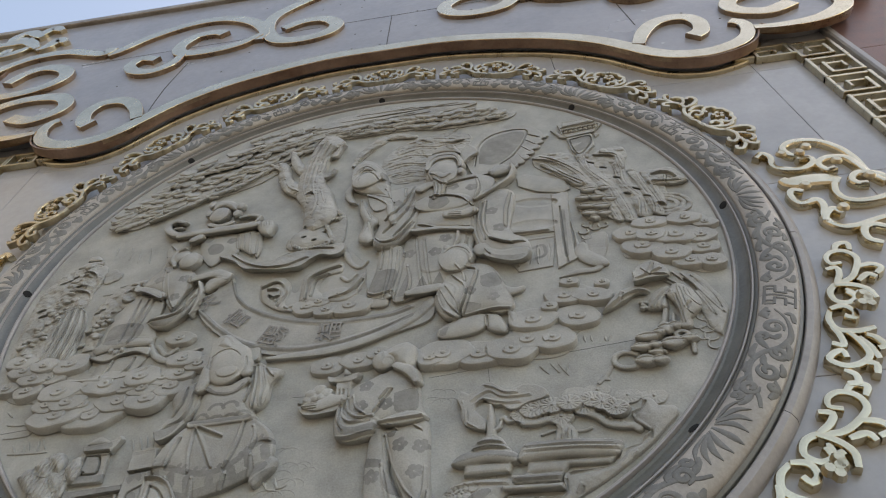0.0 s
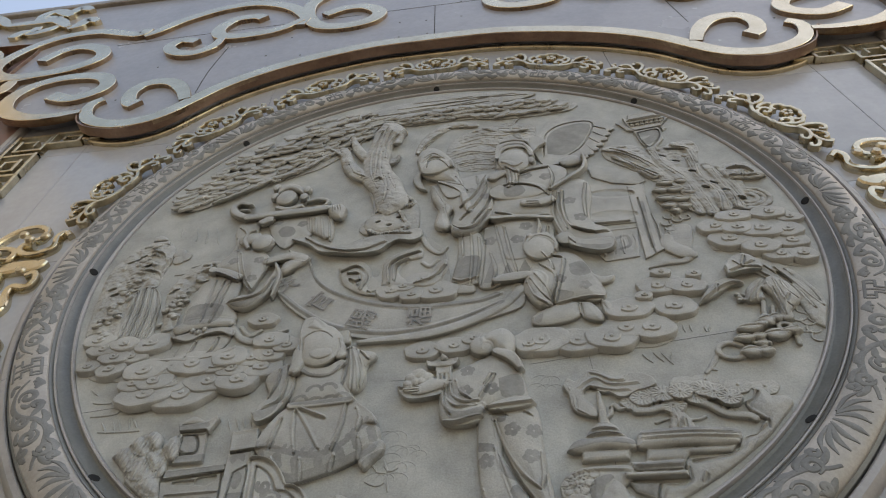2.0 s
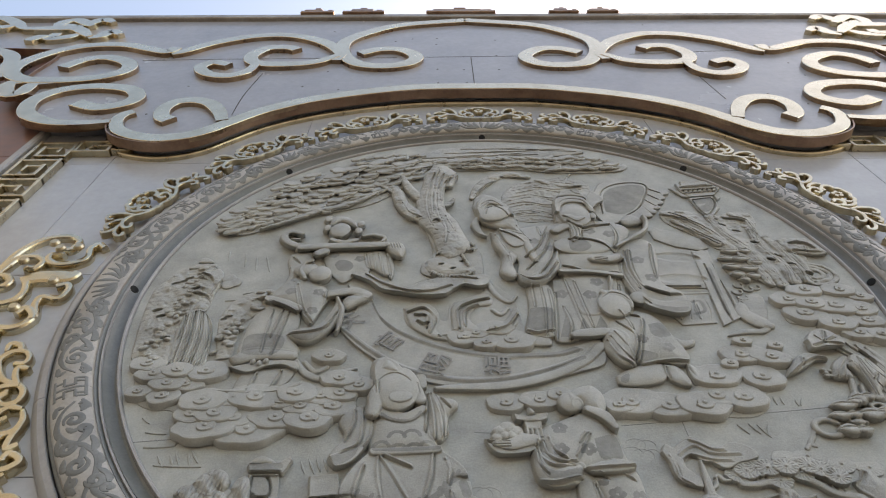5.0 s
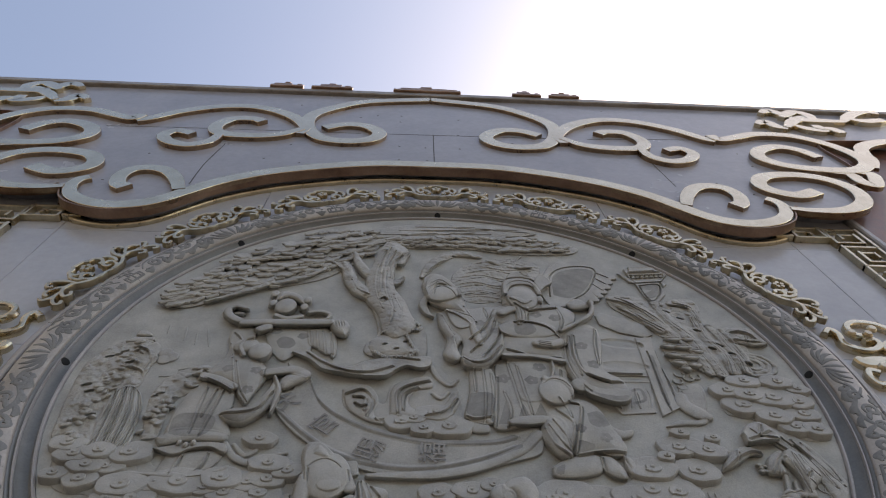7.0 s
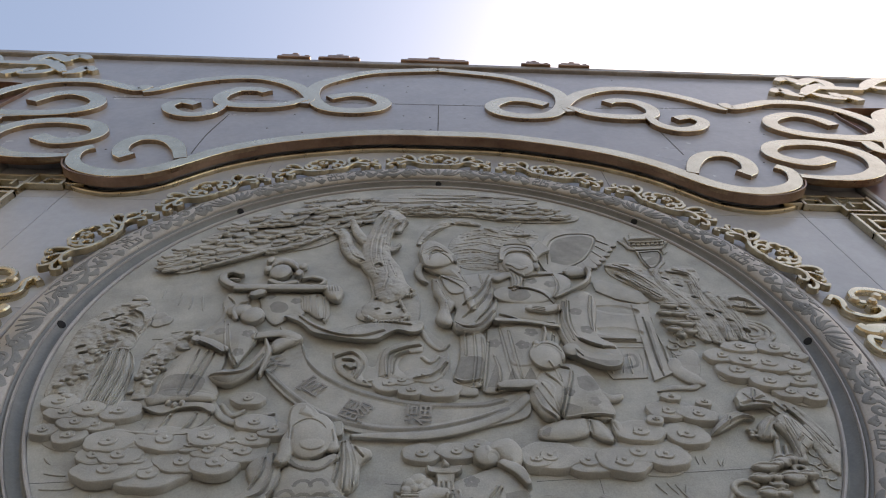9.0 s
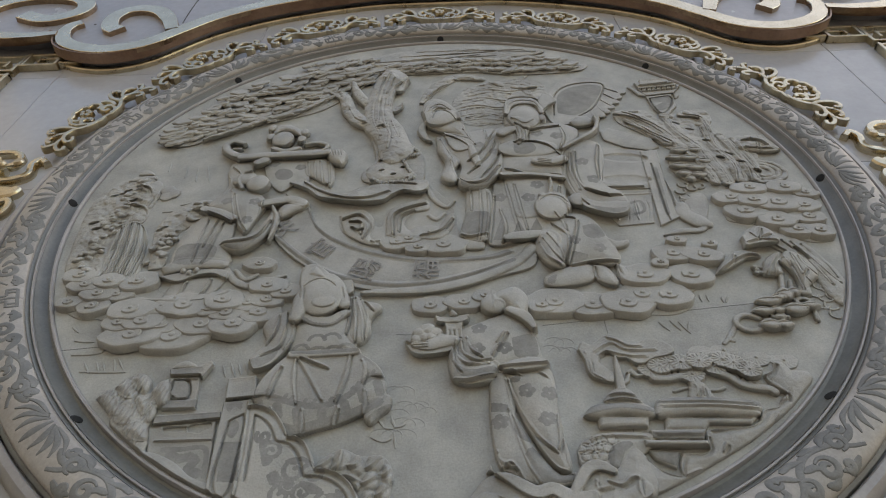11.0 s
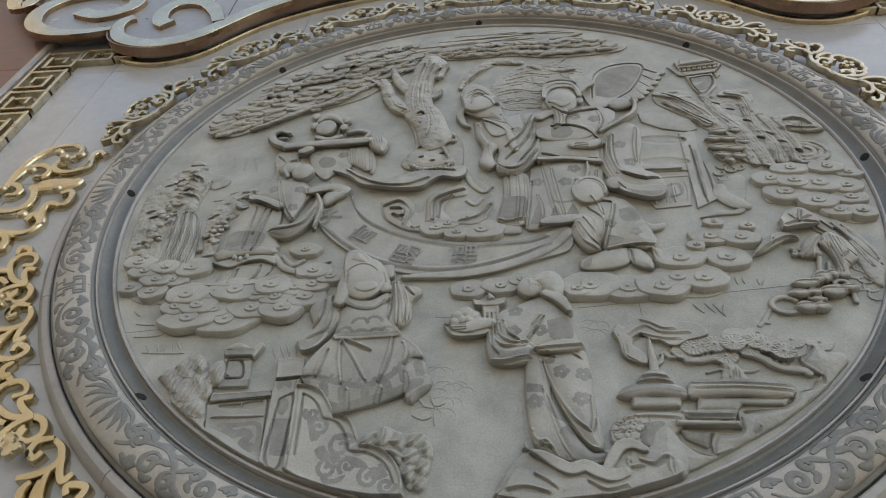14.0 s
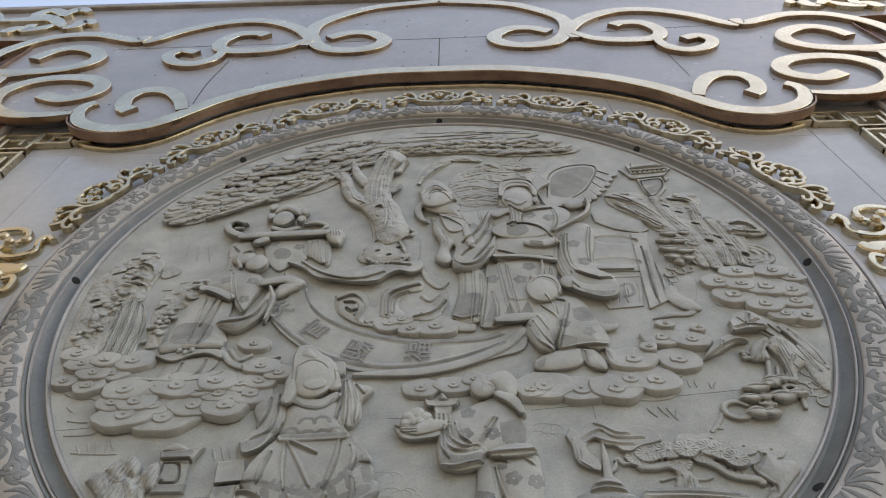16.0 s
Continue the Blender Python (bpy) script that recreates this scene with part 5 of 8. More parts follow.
clouds = c.make("cloud_bank", panel, label="bank of curling carved clouds")
puffs(clouds, [(-0.079, -0.865, .055), (0.062, -0.854, .055), (0.159, -0.822, .04)], 0.055, 0.04)

# fallen trunk, leaves and buds on the rim side
c = Carve()
c.st([(1.5, -0.42, .03), (1.55, -0.481, .06), (1.62, -0.555, .075), (1.66, -0.664, .075), (1.69, -0.766, .065), (1.68, -0.874, .045), (1.68, -0.92, .02)], 0.05, 0.06)
c.ridge([(1.58, -0.497), (1.63, -0.596), (1.66, -0.702), (1.68, -0.803)], [(1.62, -0.513), (1.66, -0.611), (1.69, -0.704), (1.72, -0.792)], [(1.54, -0.523), (1.59, -0.607), (1.62, -0.688)], [(1.66, -0.53), (1.7, -0.64), (1.72, -0.756)], h=0.014)
c.cut([(1.62, -0.555), (1.64, -0.604), (1.65, -0.637)], 0.014, 0.03)
c.make("fallen_trunk", panel, label="slanting carved tree trunk", rough=0.003)
c = Carve()
c.pl([(1.397, -0.478), (1.442, -0.422), (1.508, -0.392), (1.551, -0.427), (1.569, -0.485), (1.562, -0.522), (1.518, -0.531), (1.46, -0.535), (1.393, -0.55), (1.4, -0.508)], 0.14, 0.02, low=0.8, tilt=0.03)
c.pl([(1.2, -0.725), (1.236, -0.666), (1.311, -0.588), (1.37, -0.564), (1.407, -0.575), (1.445, -0.599), (1.434, -0.622), (1.377, -0.626), (1.325, -0.661), (1.263, -0.699)], 0.12, 0.02, low=0.7, tilt=0.03)
c.pl([(1.414, -0.707), (1.444, -0.643), (1.511, -0.592), (1.54, -0.595), (1.505, -0.667), (1.503, -0.725), (1.483, -0.746), (1.411, -0.741)], 0.11, 0.025, low=0.7, tilt=0.03)
c.pl([(1.507, -0.648), (1.553, -0.588), (1.595, -0.583), (1.635, -0.635), (1.653, -0.71), (1.641, -0.762), (1.591, -0.807), (1.547, -0.857), (1.524, -0.849), (1.536, -0.784), (1.529, -0.708)], 0.14, 0.03, low=0.7, tilt=0.03)
c.pl([(1.529, -0.82), (1.575, -0.816), (1.566, -0.873), (1.524, -0.88), (1.504, -0.858)], 0.1, 0.02)
c.ridge([(1.472, -0.493), (1.449, -0.448)], [(1.472, -0.493), (1.51, -0.41)], [(1.472, -0.493), (1.538, -0.456)], [(1.472, -0.493), (1.552, -0.509)], [(1.472, -0.493), (1.408, -0.522)], [(1.223, -0.707), (1.301, -0.643), (1.384, -0.598), (1.43, -0.606)], [(1.301, -0.643), (1.321, -0.597)], [(1.428, -0.723), (1.469, -0.665), (1.519, -0.609)], [(1.458, -0.733), (1.485, -0.674), (1.525, -0.622)], [(1.539, -0.623), (1.547, -0.694), (1.543, -0.777), (1.539, -0.835)], [(1.578, -0.602), (1.575, -0.673), (1.574, -0.75), (1.587, -0.788)], [(1.605, -0.62), (1.61, -0.684), (1.631, -0.739)], [(1.547, -0.694), (1.55, -0.648)], [(1.574, -0.75), (1.603, -0.714)], r=0.007, h=0.01)
c.bl([(1.388, -0.682), (1.393, -0.701), (1.411, -0.687), (1.385, -0.72), (1.405, -0.718)], 0.014, 0.013, 0.04, 0.03)
c.st([(1.481, -0.75, 0.012), (1.466, -0.797, 0.013), (1.448, -0.85, 0.012)], 0.014, 0.03, 0.05)
c.st([(1.508, -0.782, 0.01), (1.492, -0.835, 0.011)], 0.014, 0.03, 0.04)
c.make("draped_lotus", panel, label="drooping carved lotus leaves")
c = Carve()
K = 0.0030
c.almond([(x, z, K * w, K * v) for (x, z), w, v in zip([(1.366, -0.904), (1.421, -0.884), (1.328, -0.96), (1.384, -0.957), (1.454, -0.865), (1.496, -0.854), (1.461, -0.955), (1.528, -0.94), (1.326, -1.039), (1.379, -1.043), (1.377, -1.0)], (20, 13, 18, 12, 14, 11, 21, 16, 17, 14, 10), (11, 9, 9, 9, 14, 11, 13, 9, 12, 10, 7))], 0.13)
x, z = [(1.509, -0.911)][0]
c.st([(x + 0.026 * math.cos(t), z + 0.018 * math.sin(t)) for t in np.linspace(0.3, 6, 10)], 0.012, 0.03, 0.05)
c.bl([(1.353, -0.992), (1.365, -1.009), (1.397, -0.985), (1.351, -1.021), (1.41, -0.999)], 0.013, 0.012, 0.04, 0.04)
c.st([(1.54, -0.954, 0.01), (1.533, -0.994, 0.014), (1.53, -1.017, 0.012)], 0.014, 0.03, 0.02)
x, z = [(1.246, -1.021)][0]
c.st([(x + 0.056 * math.cos(t), z + 0.045 * math.sin(t)) for t in np.linspace(0.6, 5.9, 12)], 0.015, 0.04, 0.01)
c.st([(1.181, -1.036, 0.01), (1.156, -1.073, 0.014), (1.132, -1.103, 0.014), (1.15, -1.117, 0.008)], 0.014, 0.02)
c.st([(1.132, -1.103, 0.01), (1.107, -1.127, 0.012)], 0.014, 0.02)
for p in [(1.631, -0.809), (1.655, -0.829), (1.593, -0.854), (1.623, -0.884), (1.66, -0.873), (1.592, -0.923), (1.625, -0.933), (1.626, -0.983)]:
    c.st([(p[0] + 0.03 * math.cos(t), p[1] + 0.026 * math.sin(t)) for t in np.linspace(2.4, 5.6, 10)], 0.006, 0.012, 0.004)
c.make("lotus_bud", panel, label="cluster of carved lotus buds", rough=0.001)

# falls, rocks and hut
c = Carve()
c.pl([(-1.811, -0.539), (-1.858, -0.283), (-1.883, -0.019), (-1.831, 0.115), (-1.748, 0.219), (-1.632, 0.23), (-1.54, 0.065), (-1.549, -0.05), (-1.554, -0.19), (-1.638, -0.221), (-1.618, -0.416), (-1.619, -0.586), (-1.764, -0.584)], 0.06, 0.05)
c.pl([(-1.411, -0.561), (-1.449, -0.385), (-1.469, -0.245), (-1.436, -0.112), (-1.36, -0.037), (-1.257, 0.0), (-1.219, -0.081), (-1.268, -0.215), (-1.336, -0.285), (-1.345, -0.438), (-1.344, -0.545)], 0.045, 0.04)
for k in range(90):
    u, v = random.random(), random.random()
    (ax, az), (bx, bz), (cx, cz) = [(-1.762, -0.513), (-1.67, 0.188), (-1.65, -0.277)] if k < 62 else [(-1.409, -0.519), (-1.258, -0.026), (-1.403, -0.26)]
    t = u * (1 - abs(v - 0.5))
    x, z = ax + (bx - ax) * u + (cx - (ax + bx) / 2) * (v - 0.35) * 1.3, az + (bz - az) * u + (cz - (az + bz) / 2) * (v - 0.35) * 1.3
    c.bl([(x, z)], random.uniform(0.012, 0.03), random.uniform(0.01, 0.022), 0.035, 0.035 + 0.03 * random.random(), random.uniform(-40, 40))
for p in [(-1.798, 0.047), (-1.764, 0.065), (-1.741, 0.095), (-1.82, -0.19), (-1.786, -0.241), (-1.468, -0.269), (-1.444, -0.247), (-1.711, -0.409), (-1.677, -0.002)]:
    c.cut([p, (p[0] + 0.03, p[1] + 0.012)], 0.012, 0.03)
c.ridge([(-1.691, 0.145), (-1.618, 0.127), (-1.573, 0.041), (-1.575, -0.037)], [(-1.702, -0.025), (-1.598, -0.046), (-1.551, -0.116)], [(-1.551, 0.066), (-1.535, -0.041), (-1.45, -0.06), (-1.39, -0.045)], r=0.008, h=0.01)
c.make("cliff", panel, label="craggy carved cliff", rough=0.0065)
c = Carve()
c.pl([(-1.632, -0.606), (-1.649, -0.457), (-1.665, -0.252), (-1.633, -0.197), (-1.591, -0.172), (-1.529, -0.23), (-1.484, -0.328), (-1.461, -0.472), (-1.456, -0.619)], 0.085, 0.04)
for u in np.linspace(0.04, 0.96, 13):
    (ax, az), (bx, bz), (cx, cz), (dx, dz) = [(-1.65, -0.239), (-1.52, -0.25), (-1.621, -0.602), (-1.457, -0.614)]
    a, b = (ax + (bx - ax) * u, az + (bz - az) * u + 0.05 * math.sin(3.14 * u)), (cx + (dx - cx) * u, cz + (dz - cz) * u)
    c.cut([a, ((a[0] + b[0]) / 2 + 0.025 * u, (a[1] + b[1]) / 2 + 0.01), b], 0.006 + 0.002 * math.sin(40 * u), 0.009 + 0.004 * math.sin(23 * u))
c.make("waterfall", panel, label="ribbed carved waterfall")
c = Carve()
c.pl([(-1.76, 0.202), (-1.72, 0.24), (-1.61, 0.243), (-1.6, 0.204), (-1.69, 0.192), (-1.75, 0.183)], 0.06, 0.01, False)
c.pl([(-1.72, 0.252), (-1.72, 0.298), (-1.67, 0.302), (-1.63, 0.252)], 0.05, 0.02)
c.pl([(-1.71, 0.193), (-1.58, 0.193), (-1.54, 0.103), (-1.57, 0.073), (-1.66, 0.1)], 0.035, 0.015)
c.bl([(-1.51, 0.101), (-1.47, 0.066), (-1.5, 0.047)], 0.04, 0.045, 0.03, 0.01)
c.make("hut_roof", panel, label="small carved hut roof")

# bowing man
c = Carve()
c.pl([(-1.239, -0.13), (-1.093, -0.173), (-1.058, -0.281), (-1.059, -0.417), (-1.024, -0.515), (-1.055, -0.542), (-1.157, -0.547), (-1.239, -0.561), (-1.314, -0.539), (-1.318, -0.351), (-1.295, -0.232)], 0.1, 0.04)
c.pl([(-1.349, -0.557), (-1.263, -0.492), (-1.125, -0.499), (-1.037, -0.523), (-1.038, -0.572), (-1.15, -0.576), (-1.228, -0.583), (-1.305, -0.609)], 0.12, 0.02, low=0.7)
c.pl([(-1.219, 0.001), (-1.147, 0.085), (-1.048, 0.075), (-0.962, -0.013), (-0.937, -0.098), (-0.97, -0.223), (-1.003, -0.318), (-1.047, -0.263), (-1.09, -0.188), (-1.239, -0.105)], 0.15, 0.045)
c.st([(-1.251, -0.109), (-1.168, -0.141), (-1.089, -0.193)], 0.024, 0.02, 0.13)
c.pl([(-1.111, -0.395), (-1.056, -0.35), (-0.971, -0.33), (-0.916, -0.218), (-0.891, -0.117), (-0.864, -0.184), (-0.869, -0.302), (-0.911, -0.399), (-0.988, -0.467), (-1.059, -0.448)], 0.17, 0.03, low=0.7, tilt=0.02)
c.bl([(-1.015, 0.104)], 0.062, 0.075, 0.08, 0.14)
c.bl([(-1.097, 0.157)], 0.07, 0.07, 0.1, 0.09)
c.st([(-1.077, 0.229), (-1.113, 0.21), (-1.127, 0.143), (-1.091, 0.063)], 0.012, 0.02, 0.17)
c.st([(-0.957, -0.076, 0.03), (-0.879, -0.058, 0.03), (-0.811, -0.049, 0.034), (-0.75, -0.085, 0.036)], 0.04, 0.05, 0.1)
c.pl([(-0.874, -0.163), (-0.843, -0.086), (-0.751, -0.075), (-0.726, -0.123), (-0.787, -0.171), (-0.842, -0.21)], 0.15, 0.025, low=0.7)
c.st([(-0.895, -0.112, 0.008), (-0.861, -0.204, 0.012), (-0.862, -0.307, 0.012), (-0.869, -0.389, 0.006)], 0.01, 0.03, 0.13)
c.ridge([(-1.147, 0.053), (-1.087, -0.173), (-1.02, -0.294)], [(-0.962, -0.044), (-0.958, -0.204), (-0.998, -0.314)], [(-1.212, -0.191), (-1.214, -0.36), (-1.21, -0.517)], [(-1.129, -0.208), (-1.148, -0.388), (-1.16, -0.534)], [(-1.162, -0.196), (-1.177, -0.317), (-1.185, -0.407)], [(-1.101, -0.387), (-1.019, -0.385), (-0.932, -0.347), (-0.886, -0.221)], [(-1.121, 0.023), (-1.052, -0.196), (-0.998, -0.296)], [(-1.227, -0.131), (-1.148, -0.178), (-1.089, -0.222)], r=0.008, h=0.012)
c.area([(-1.304, -0.531), (-1.294, -0.398), (-1.125, -0.412), (-1.132, -0.532), (-1.242, -0.549)])
c.area([(-1.094, -0.406), (-1.009, -0.408), (-0.932, -0.379), (-0.986, -0.45), (-1.052, -0.44)])
c.area([(-1.248, -0.119), (-1.165, -0.156), (-1.093, -0.202), (-1.095, -0.221), (-1.166, -0.176), (-1.243, -0.139)])
c.dots([(-1.003, -0.061), (-1.017, -0.218), (-1.15, -0.052)], 0.03)
c.make("carved_figure", panel, label="carved bowing man in a long robe")
c = Carve()
c.pl([(-1.34, -0.622), (-1.21, -0.588), (-1.12, -0.576), (-1.03, -0.589), (-1.02, -0.645), (-1.09, -0.61), (-1.17, -0.623), (-1.24, -0.659)], 0.09, 0.015, low=0.85)
c.bl([(-1.23, -0.59), (-1.17, -0.587), (-1.2, -0.601)], 0.014, 0.02, 0.05, 0.08)
c.pl([(-1.27, -0.657), (-1.17, -0.631), (-1.04, -0.629), (-1.03, -0.685), (-1.08, -0.751), (-1.16, -0.77), (-1.28, -0.773)], 0.05, 0.02)
c.pl([(-1.41, -0.767), (-1.28, -0.757), (-1.19, -0.754), (-1.13, -0.772), (-1.06, -0.752), (-0.984, -0.71), (-0.994, -0.755), (-1.11, -0.787), (-1.25, -0.796)], 0.085, 0.015)
c.ridge([(-1.2, -0.653), (-1.21, -0.715), (-1.22, -0.76)], [(-1.09, -0.635), (-1.1, -0.704), (-1.12, -0.749)], [(-1.48, -0.816), (-1.39, -0.805), (-1.3, -0.816)], h=0.014)
c.st([(-1.04, -0.564, .014), (-0.972, -0.664, .02), (-0.878, -0.7, .02), (-0.812, -0.656, .018), (-0.75, -0.635, .01)], 0.02, 0.03, 0.02)
c.st([(-0.99, -0.583, .012), (-0.932, -0.65, .015), (-0.883, -0.62, .014)], 0.014, 0.03, 0.01)
c.make("cloud_step", panel, label="flat cloud step under the bowing man")

# boy with the long sceptre
c = Carve()
c.pl([(-1.022, 0.292), (-0.983, 0.36), (-0.788, 0.344), (-0.743, 0.148), (-0.799, 0.132), (-0.882, 0.042), (-0.971, 0.15)], 0.08, 0.03)
c.pl([(-1.214, 0.243), (-1.2, 0.336), (-1.08, 0.352), (-1.073, 0.24), (-1.116, 0.187), (-1.128, 0.024), (-1.225, -0.055), (-1.184, 0.105)], 0.09, 0.03)
c.pl([(-0.794, 0.345), (-0.674, 0.349), (-0.631, 0.136), (-0.66, 0.106), (-0.718, 0.157), (-0.77, 0.207)], 0.09, 0.025)
c.pl([(-0.673, 0.337), (-0.631, 0.32), (-0.605, 0.134), (-0.632, 0.082)], 0.07, 0.02)
c.bl([(-0.955, 0.57)], 0.064, 0.085, 0.09, 0.13)
c.pl([(-1.032, 0.632), (-1.027, 0.733), (-0.958, 0.752), (-0.878, 0.7), (-0.833, 0.581), (-0.88, 0.613), (-0.958, 0.663), (-1.003, 0.628)], 0.16, 0.025)
c.bl([(-1.042, 0.714), (-1.035, 0.605), (-0.845, 0.569), (-0.835, 0.648)], 0.026, 0.04, 0.06, 0.1)
c.st([(-0.991, 0.471), (-0.927, 0.439), (-0.851, 0.461)], 0.02, 0.03, 0.12)
c.st([(-1.161, 0.379, 0.028), (-1.006, 0.392, 0.034), (-0.802, 0.4, 0.034), (-0.673, 0.404, 0.03)], 0.03, 0.06, 0.12)
c.st([(-1.103, 0.397, 0.02), (-1.187, 0.407, 0.026), (-1.262, 0.465, 0.026), (-1.283, 0.531, 0.024), (-1.241, 0.564, 0.02), (-1.179, 0.538, 0.016)], 0.022, 0.05, 0.1)
c.st([(-1.231, 0.487), (-1.19, 0.488)], 0.012, 0.03, 0.07)
c.pl([(-0.688, 0.411), (-0.643, 0.437), (-0.581, 0.43), (-0.551, 0.359), (-0.572, 0.267), (-0.636, 0.303)], 0.19, 0.015, low=0.72)
for k in range(4):
    c.cut([(x + 0.016 * k, z) for x, z in [(-0.648, 0.419), (-0.634, 0.357)]], 0.004, 0.007)
c.st([(-0.81, 0.514, 0.014), (-0.75, 0.532, 0.018), (-0.683, 0.499, 0.016), (-0.705, 0.444, 0.012), (-0.767, 0.445, 0.008)], 0.014, 0.05, 0.06)
c.st([(-1.054, 0.32, 0.03), (-1.024, 0.34, 0.034)], 0.03, 0.05, 0.13)
c.ridge([(-0.772, 0.324), (-0.745, 0.171)], [(-0.738, 0.32), (-0.71, 0.145)], [(-0.705, 0.329), (-0.668, 0.118)], [(-0.656, 0.311), (-0.629, 0.114)], [(-1.192, 0.299), (-1.134, 0.212), (-1.124, 0.066)], [(-1.19, 0.195), (-1.159, 0.081), (-1.191, -0.012)], r=0.007, h=0.01)
c.area([(-0.949, 0.215), (-0.923, 0.258), (-0.868, 0.246), (-0.84, 0.192), (-0.866, 0.15), (-0.919, 0.155)])
c.dots([(-0.964, 0.31), (-0.811, 0.269)], 0.03)
c.make("carved_figure", panel, label="carved boy carrying a long sceptre")

# left cloud bank
c = Carve()
c.pl([(-1.77, -0.583), (-1.59, -0.6), (-1.39, -0.602), (-1.28, -0.726), (-1.01, -0.777), (-0.878, -0.775), (-0.738, -0.666), (-0.638, -0.793), (-0.666, -0.865), (-0.831, -0.946), (-0.908, -1), (-1.03, -1.01), (-1.09, -1.06), (-1.2, -1.03), (-1.3, -1.04), (-1.44, -0.967), (-1.51, -0.884), (-1.61, -0.873), (-1.7, -0.802)], 0.024, 0.045, low=0.6)
c.rib([(-1.43, -0.814), (-1.32, -0.808), (-1.22, -0.805)], 0.012, 0.012)
clouds = c.make("cloud_bank", panel, label="broad bank of curling carved clouds")
puffs(clouds, [(-1.71, -0.594, .055), (-1.66, -0.662, .055), (-1.56, -0.642, .05), (-1.42, -0.649, .07), (-1.69, -0.777, .06), (-1.58, -0.728, .05), (-1.49, -0.732, .05), (-1.57, -0.805, .06), (-1.39, -0.834, .07), (-1.26, -0.825, .055), (-1.16, -0.815, .075), (-0.993, -0.796, .075), (-0.884, -0.812, .06), (-0.803, -0.797, .055), (-0.811, -0.709, .055), (-0.882, -0.553, .045), (-1.42, -0.913, .06), (-1.32, -0.909, .06), (-1.23, -0.934, .06), (-1.06, -0.937, .075), (-0.921, -0.943, .075), (-0.819, -0.877, .075), (-0.963, -0.871, .05), (-1.34, -0.985, .075), (-1.16, -0.998, .085), (-1.05, -0.849, .05), (-0.724, -0.752, .05)], 0.065, 0.06)

# seated laughing man
c = Carve()
c.pl([(-0.642, -1.115), (-0.595, -1.105), (-0.507, -1.104), (-0.399, -1.11), (-0.344, -1.144), (-0.289, -1.196), (-0.258, -1.258), (-0.249, -1.332), (-0.266, -1.375), (-0.304, -1.411), (-0.351, -1.437), (-0.424, -1.47), (-0.488, -1.488), (-0.551, -1.506), (-0.595, -1.509), (-0.652, -1.481), (-0.698, -1.415), (-0.744, -1.364), (-0.767, -1.318), (-0.749, -1.255), (-0.7, -1.18)], 0.15, 0.06)
c.pl([(-0.639, -1.12), (-0.505, -1.109), (-0.398, -1.115), (-0.342, -1.149), (-0.282, -1.208), (-0.266, -1.256), (-0.308, -1.254), (-0.347, -1.287), (-0.381, -1.33), (-0.432, -1.367), (-0.489, -1.386), (-0.557, -1.383), (-0.633, -1.358), (-0.711, -1.331), (-0.754, -1.329), (-0.742, -1.261), (-0.694, -1.18)], 0.15, 0.04, low=0.86)
c.pl([(-0.632, -0.919), (-0.577, -0.909), (-0.512, -0.92), (-0.446, -0.889), (-0.397, -1.003), (-0.38, -1.085), (-0.387, -1.132), (-0.502, -1.135), (-0.637, -1.137), (-0.659, -1.053), (-0.651, -0.97)], 0.145, 0.05)
c.pl([(-0.699, -0.866), (-0.645, -0.936), (-0.639, -1.021), (-0.649, -1.086), (-0.691, -1.134), (-0.724, -1.182), (-0.781, -1.2), (-0.813, -1.158), (-0.798, -1.109), (-0.759, -1.047), (-0.79, -0.971), (-0.771, -0.903)], 0.12, 0.035)
c.pl([(-0.811, -1.146), (-0.759, -1.121), (-0.701, -1.102), (-0.657, -1.069), (-0.684, -1.134), (-0.724, -1.182), (-0.781, -1.2)], 0.14, 0.02, low=0.85)
c.pl([(-0.448, -0.81), (-0.407, -0.791), (-0.366, -0.823), (-0.3, -0.846), (-0.291, -0.886), (-0.331, -0.939), (-0.331, -1.023), (-0.362, -1.077), (-0.411, -1.074), (-0.441, -1.033), (-0.431, -0.95)], 0.14, 0.04)
c.pl([(-0.651, -0.817), (-0.671, -0.71), (-0.678, -0.614), (-0.656, -0.576), (-0.611, -0.571), (-0.569, -0.607), (-0.525, -0.658), (-0.501, -0.745), (-0.502, -0.834), (-0.528, -0.883), (-0.585, -0.887), (-0.63, -0.862)], 0.19, 0.05)
c.bl([(-0.557, -0.786)], 0.1, 0.135, 0.08, 0.165)
c.pl([(-0.657, -0.761), (-0.668, -0.661), (-0.653, -0.605), (-0.612, -0.588), (-0.569, -0.62), (-0.537, -0.663), (-0.507, -0.719), (-0.498, -0.758), (-0.53, -0.732), (-0.574, -0.718), (-0.615, -0.734), (-0.636, -0.779)], 0.215, 0.02, low=0.85)
c.pl([(-0.639, -0.666), (-0.628, -0.619), (-0.603, -0.605), (-0.566, -0.648), (-0.55, -0.689), (-0.593, -0.685)], 0.235, 0.025, low=0.8)
c.cut([(-0.645, -0.743), (-0.612, -0.707), (-0.571, -0.695), (-0.526, -0.718), (-0.502, -0.746)], 0.0045, 0.006)
c.bl([(-0.544, -0.843)], 0.05, 0.035, 0.015, 0.232)
c.pl([(-0.517, -0.695), (-0.485, -0.689), (-0.437, -0.685), (-0.426, -0.717), (-0.425, -0.77), (-0.467, -0.775), (-0.505, -0.757)], 0.1, 0.02, low=0.8)
c.st([(-0.645, -0.766, 0.016), (-0.646, -0.818, 0.034), (-0.645, -0.883, 0.036), (-0.655, -0.925, 0.03)], 0.03, 0.07, 0.14)
c.st([(-0.488, -0.747, 0.014), (-0.473, -0.792, 0.028), (-0.458, -0.852, 0.03)], 0.03, 0.06, 0.13)
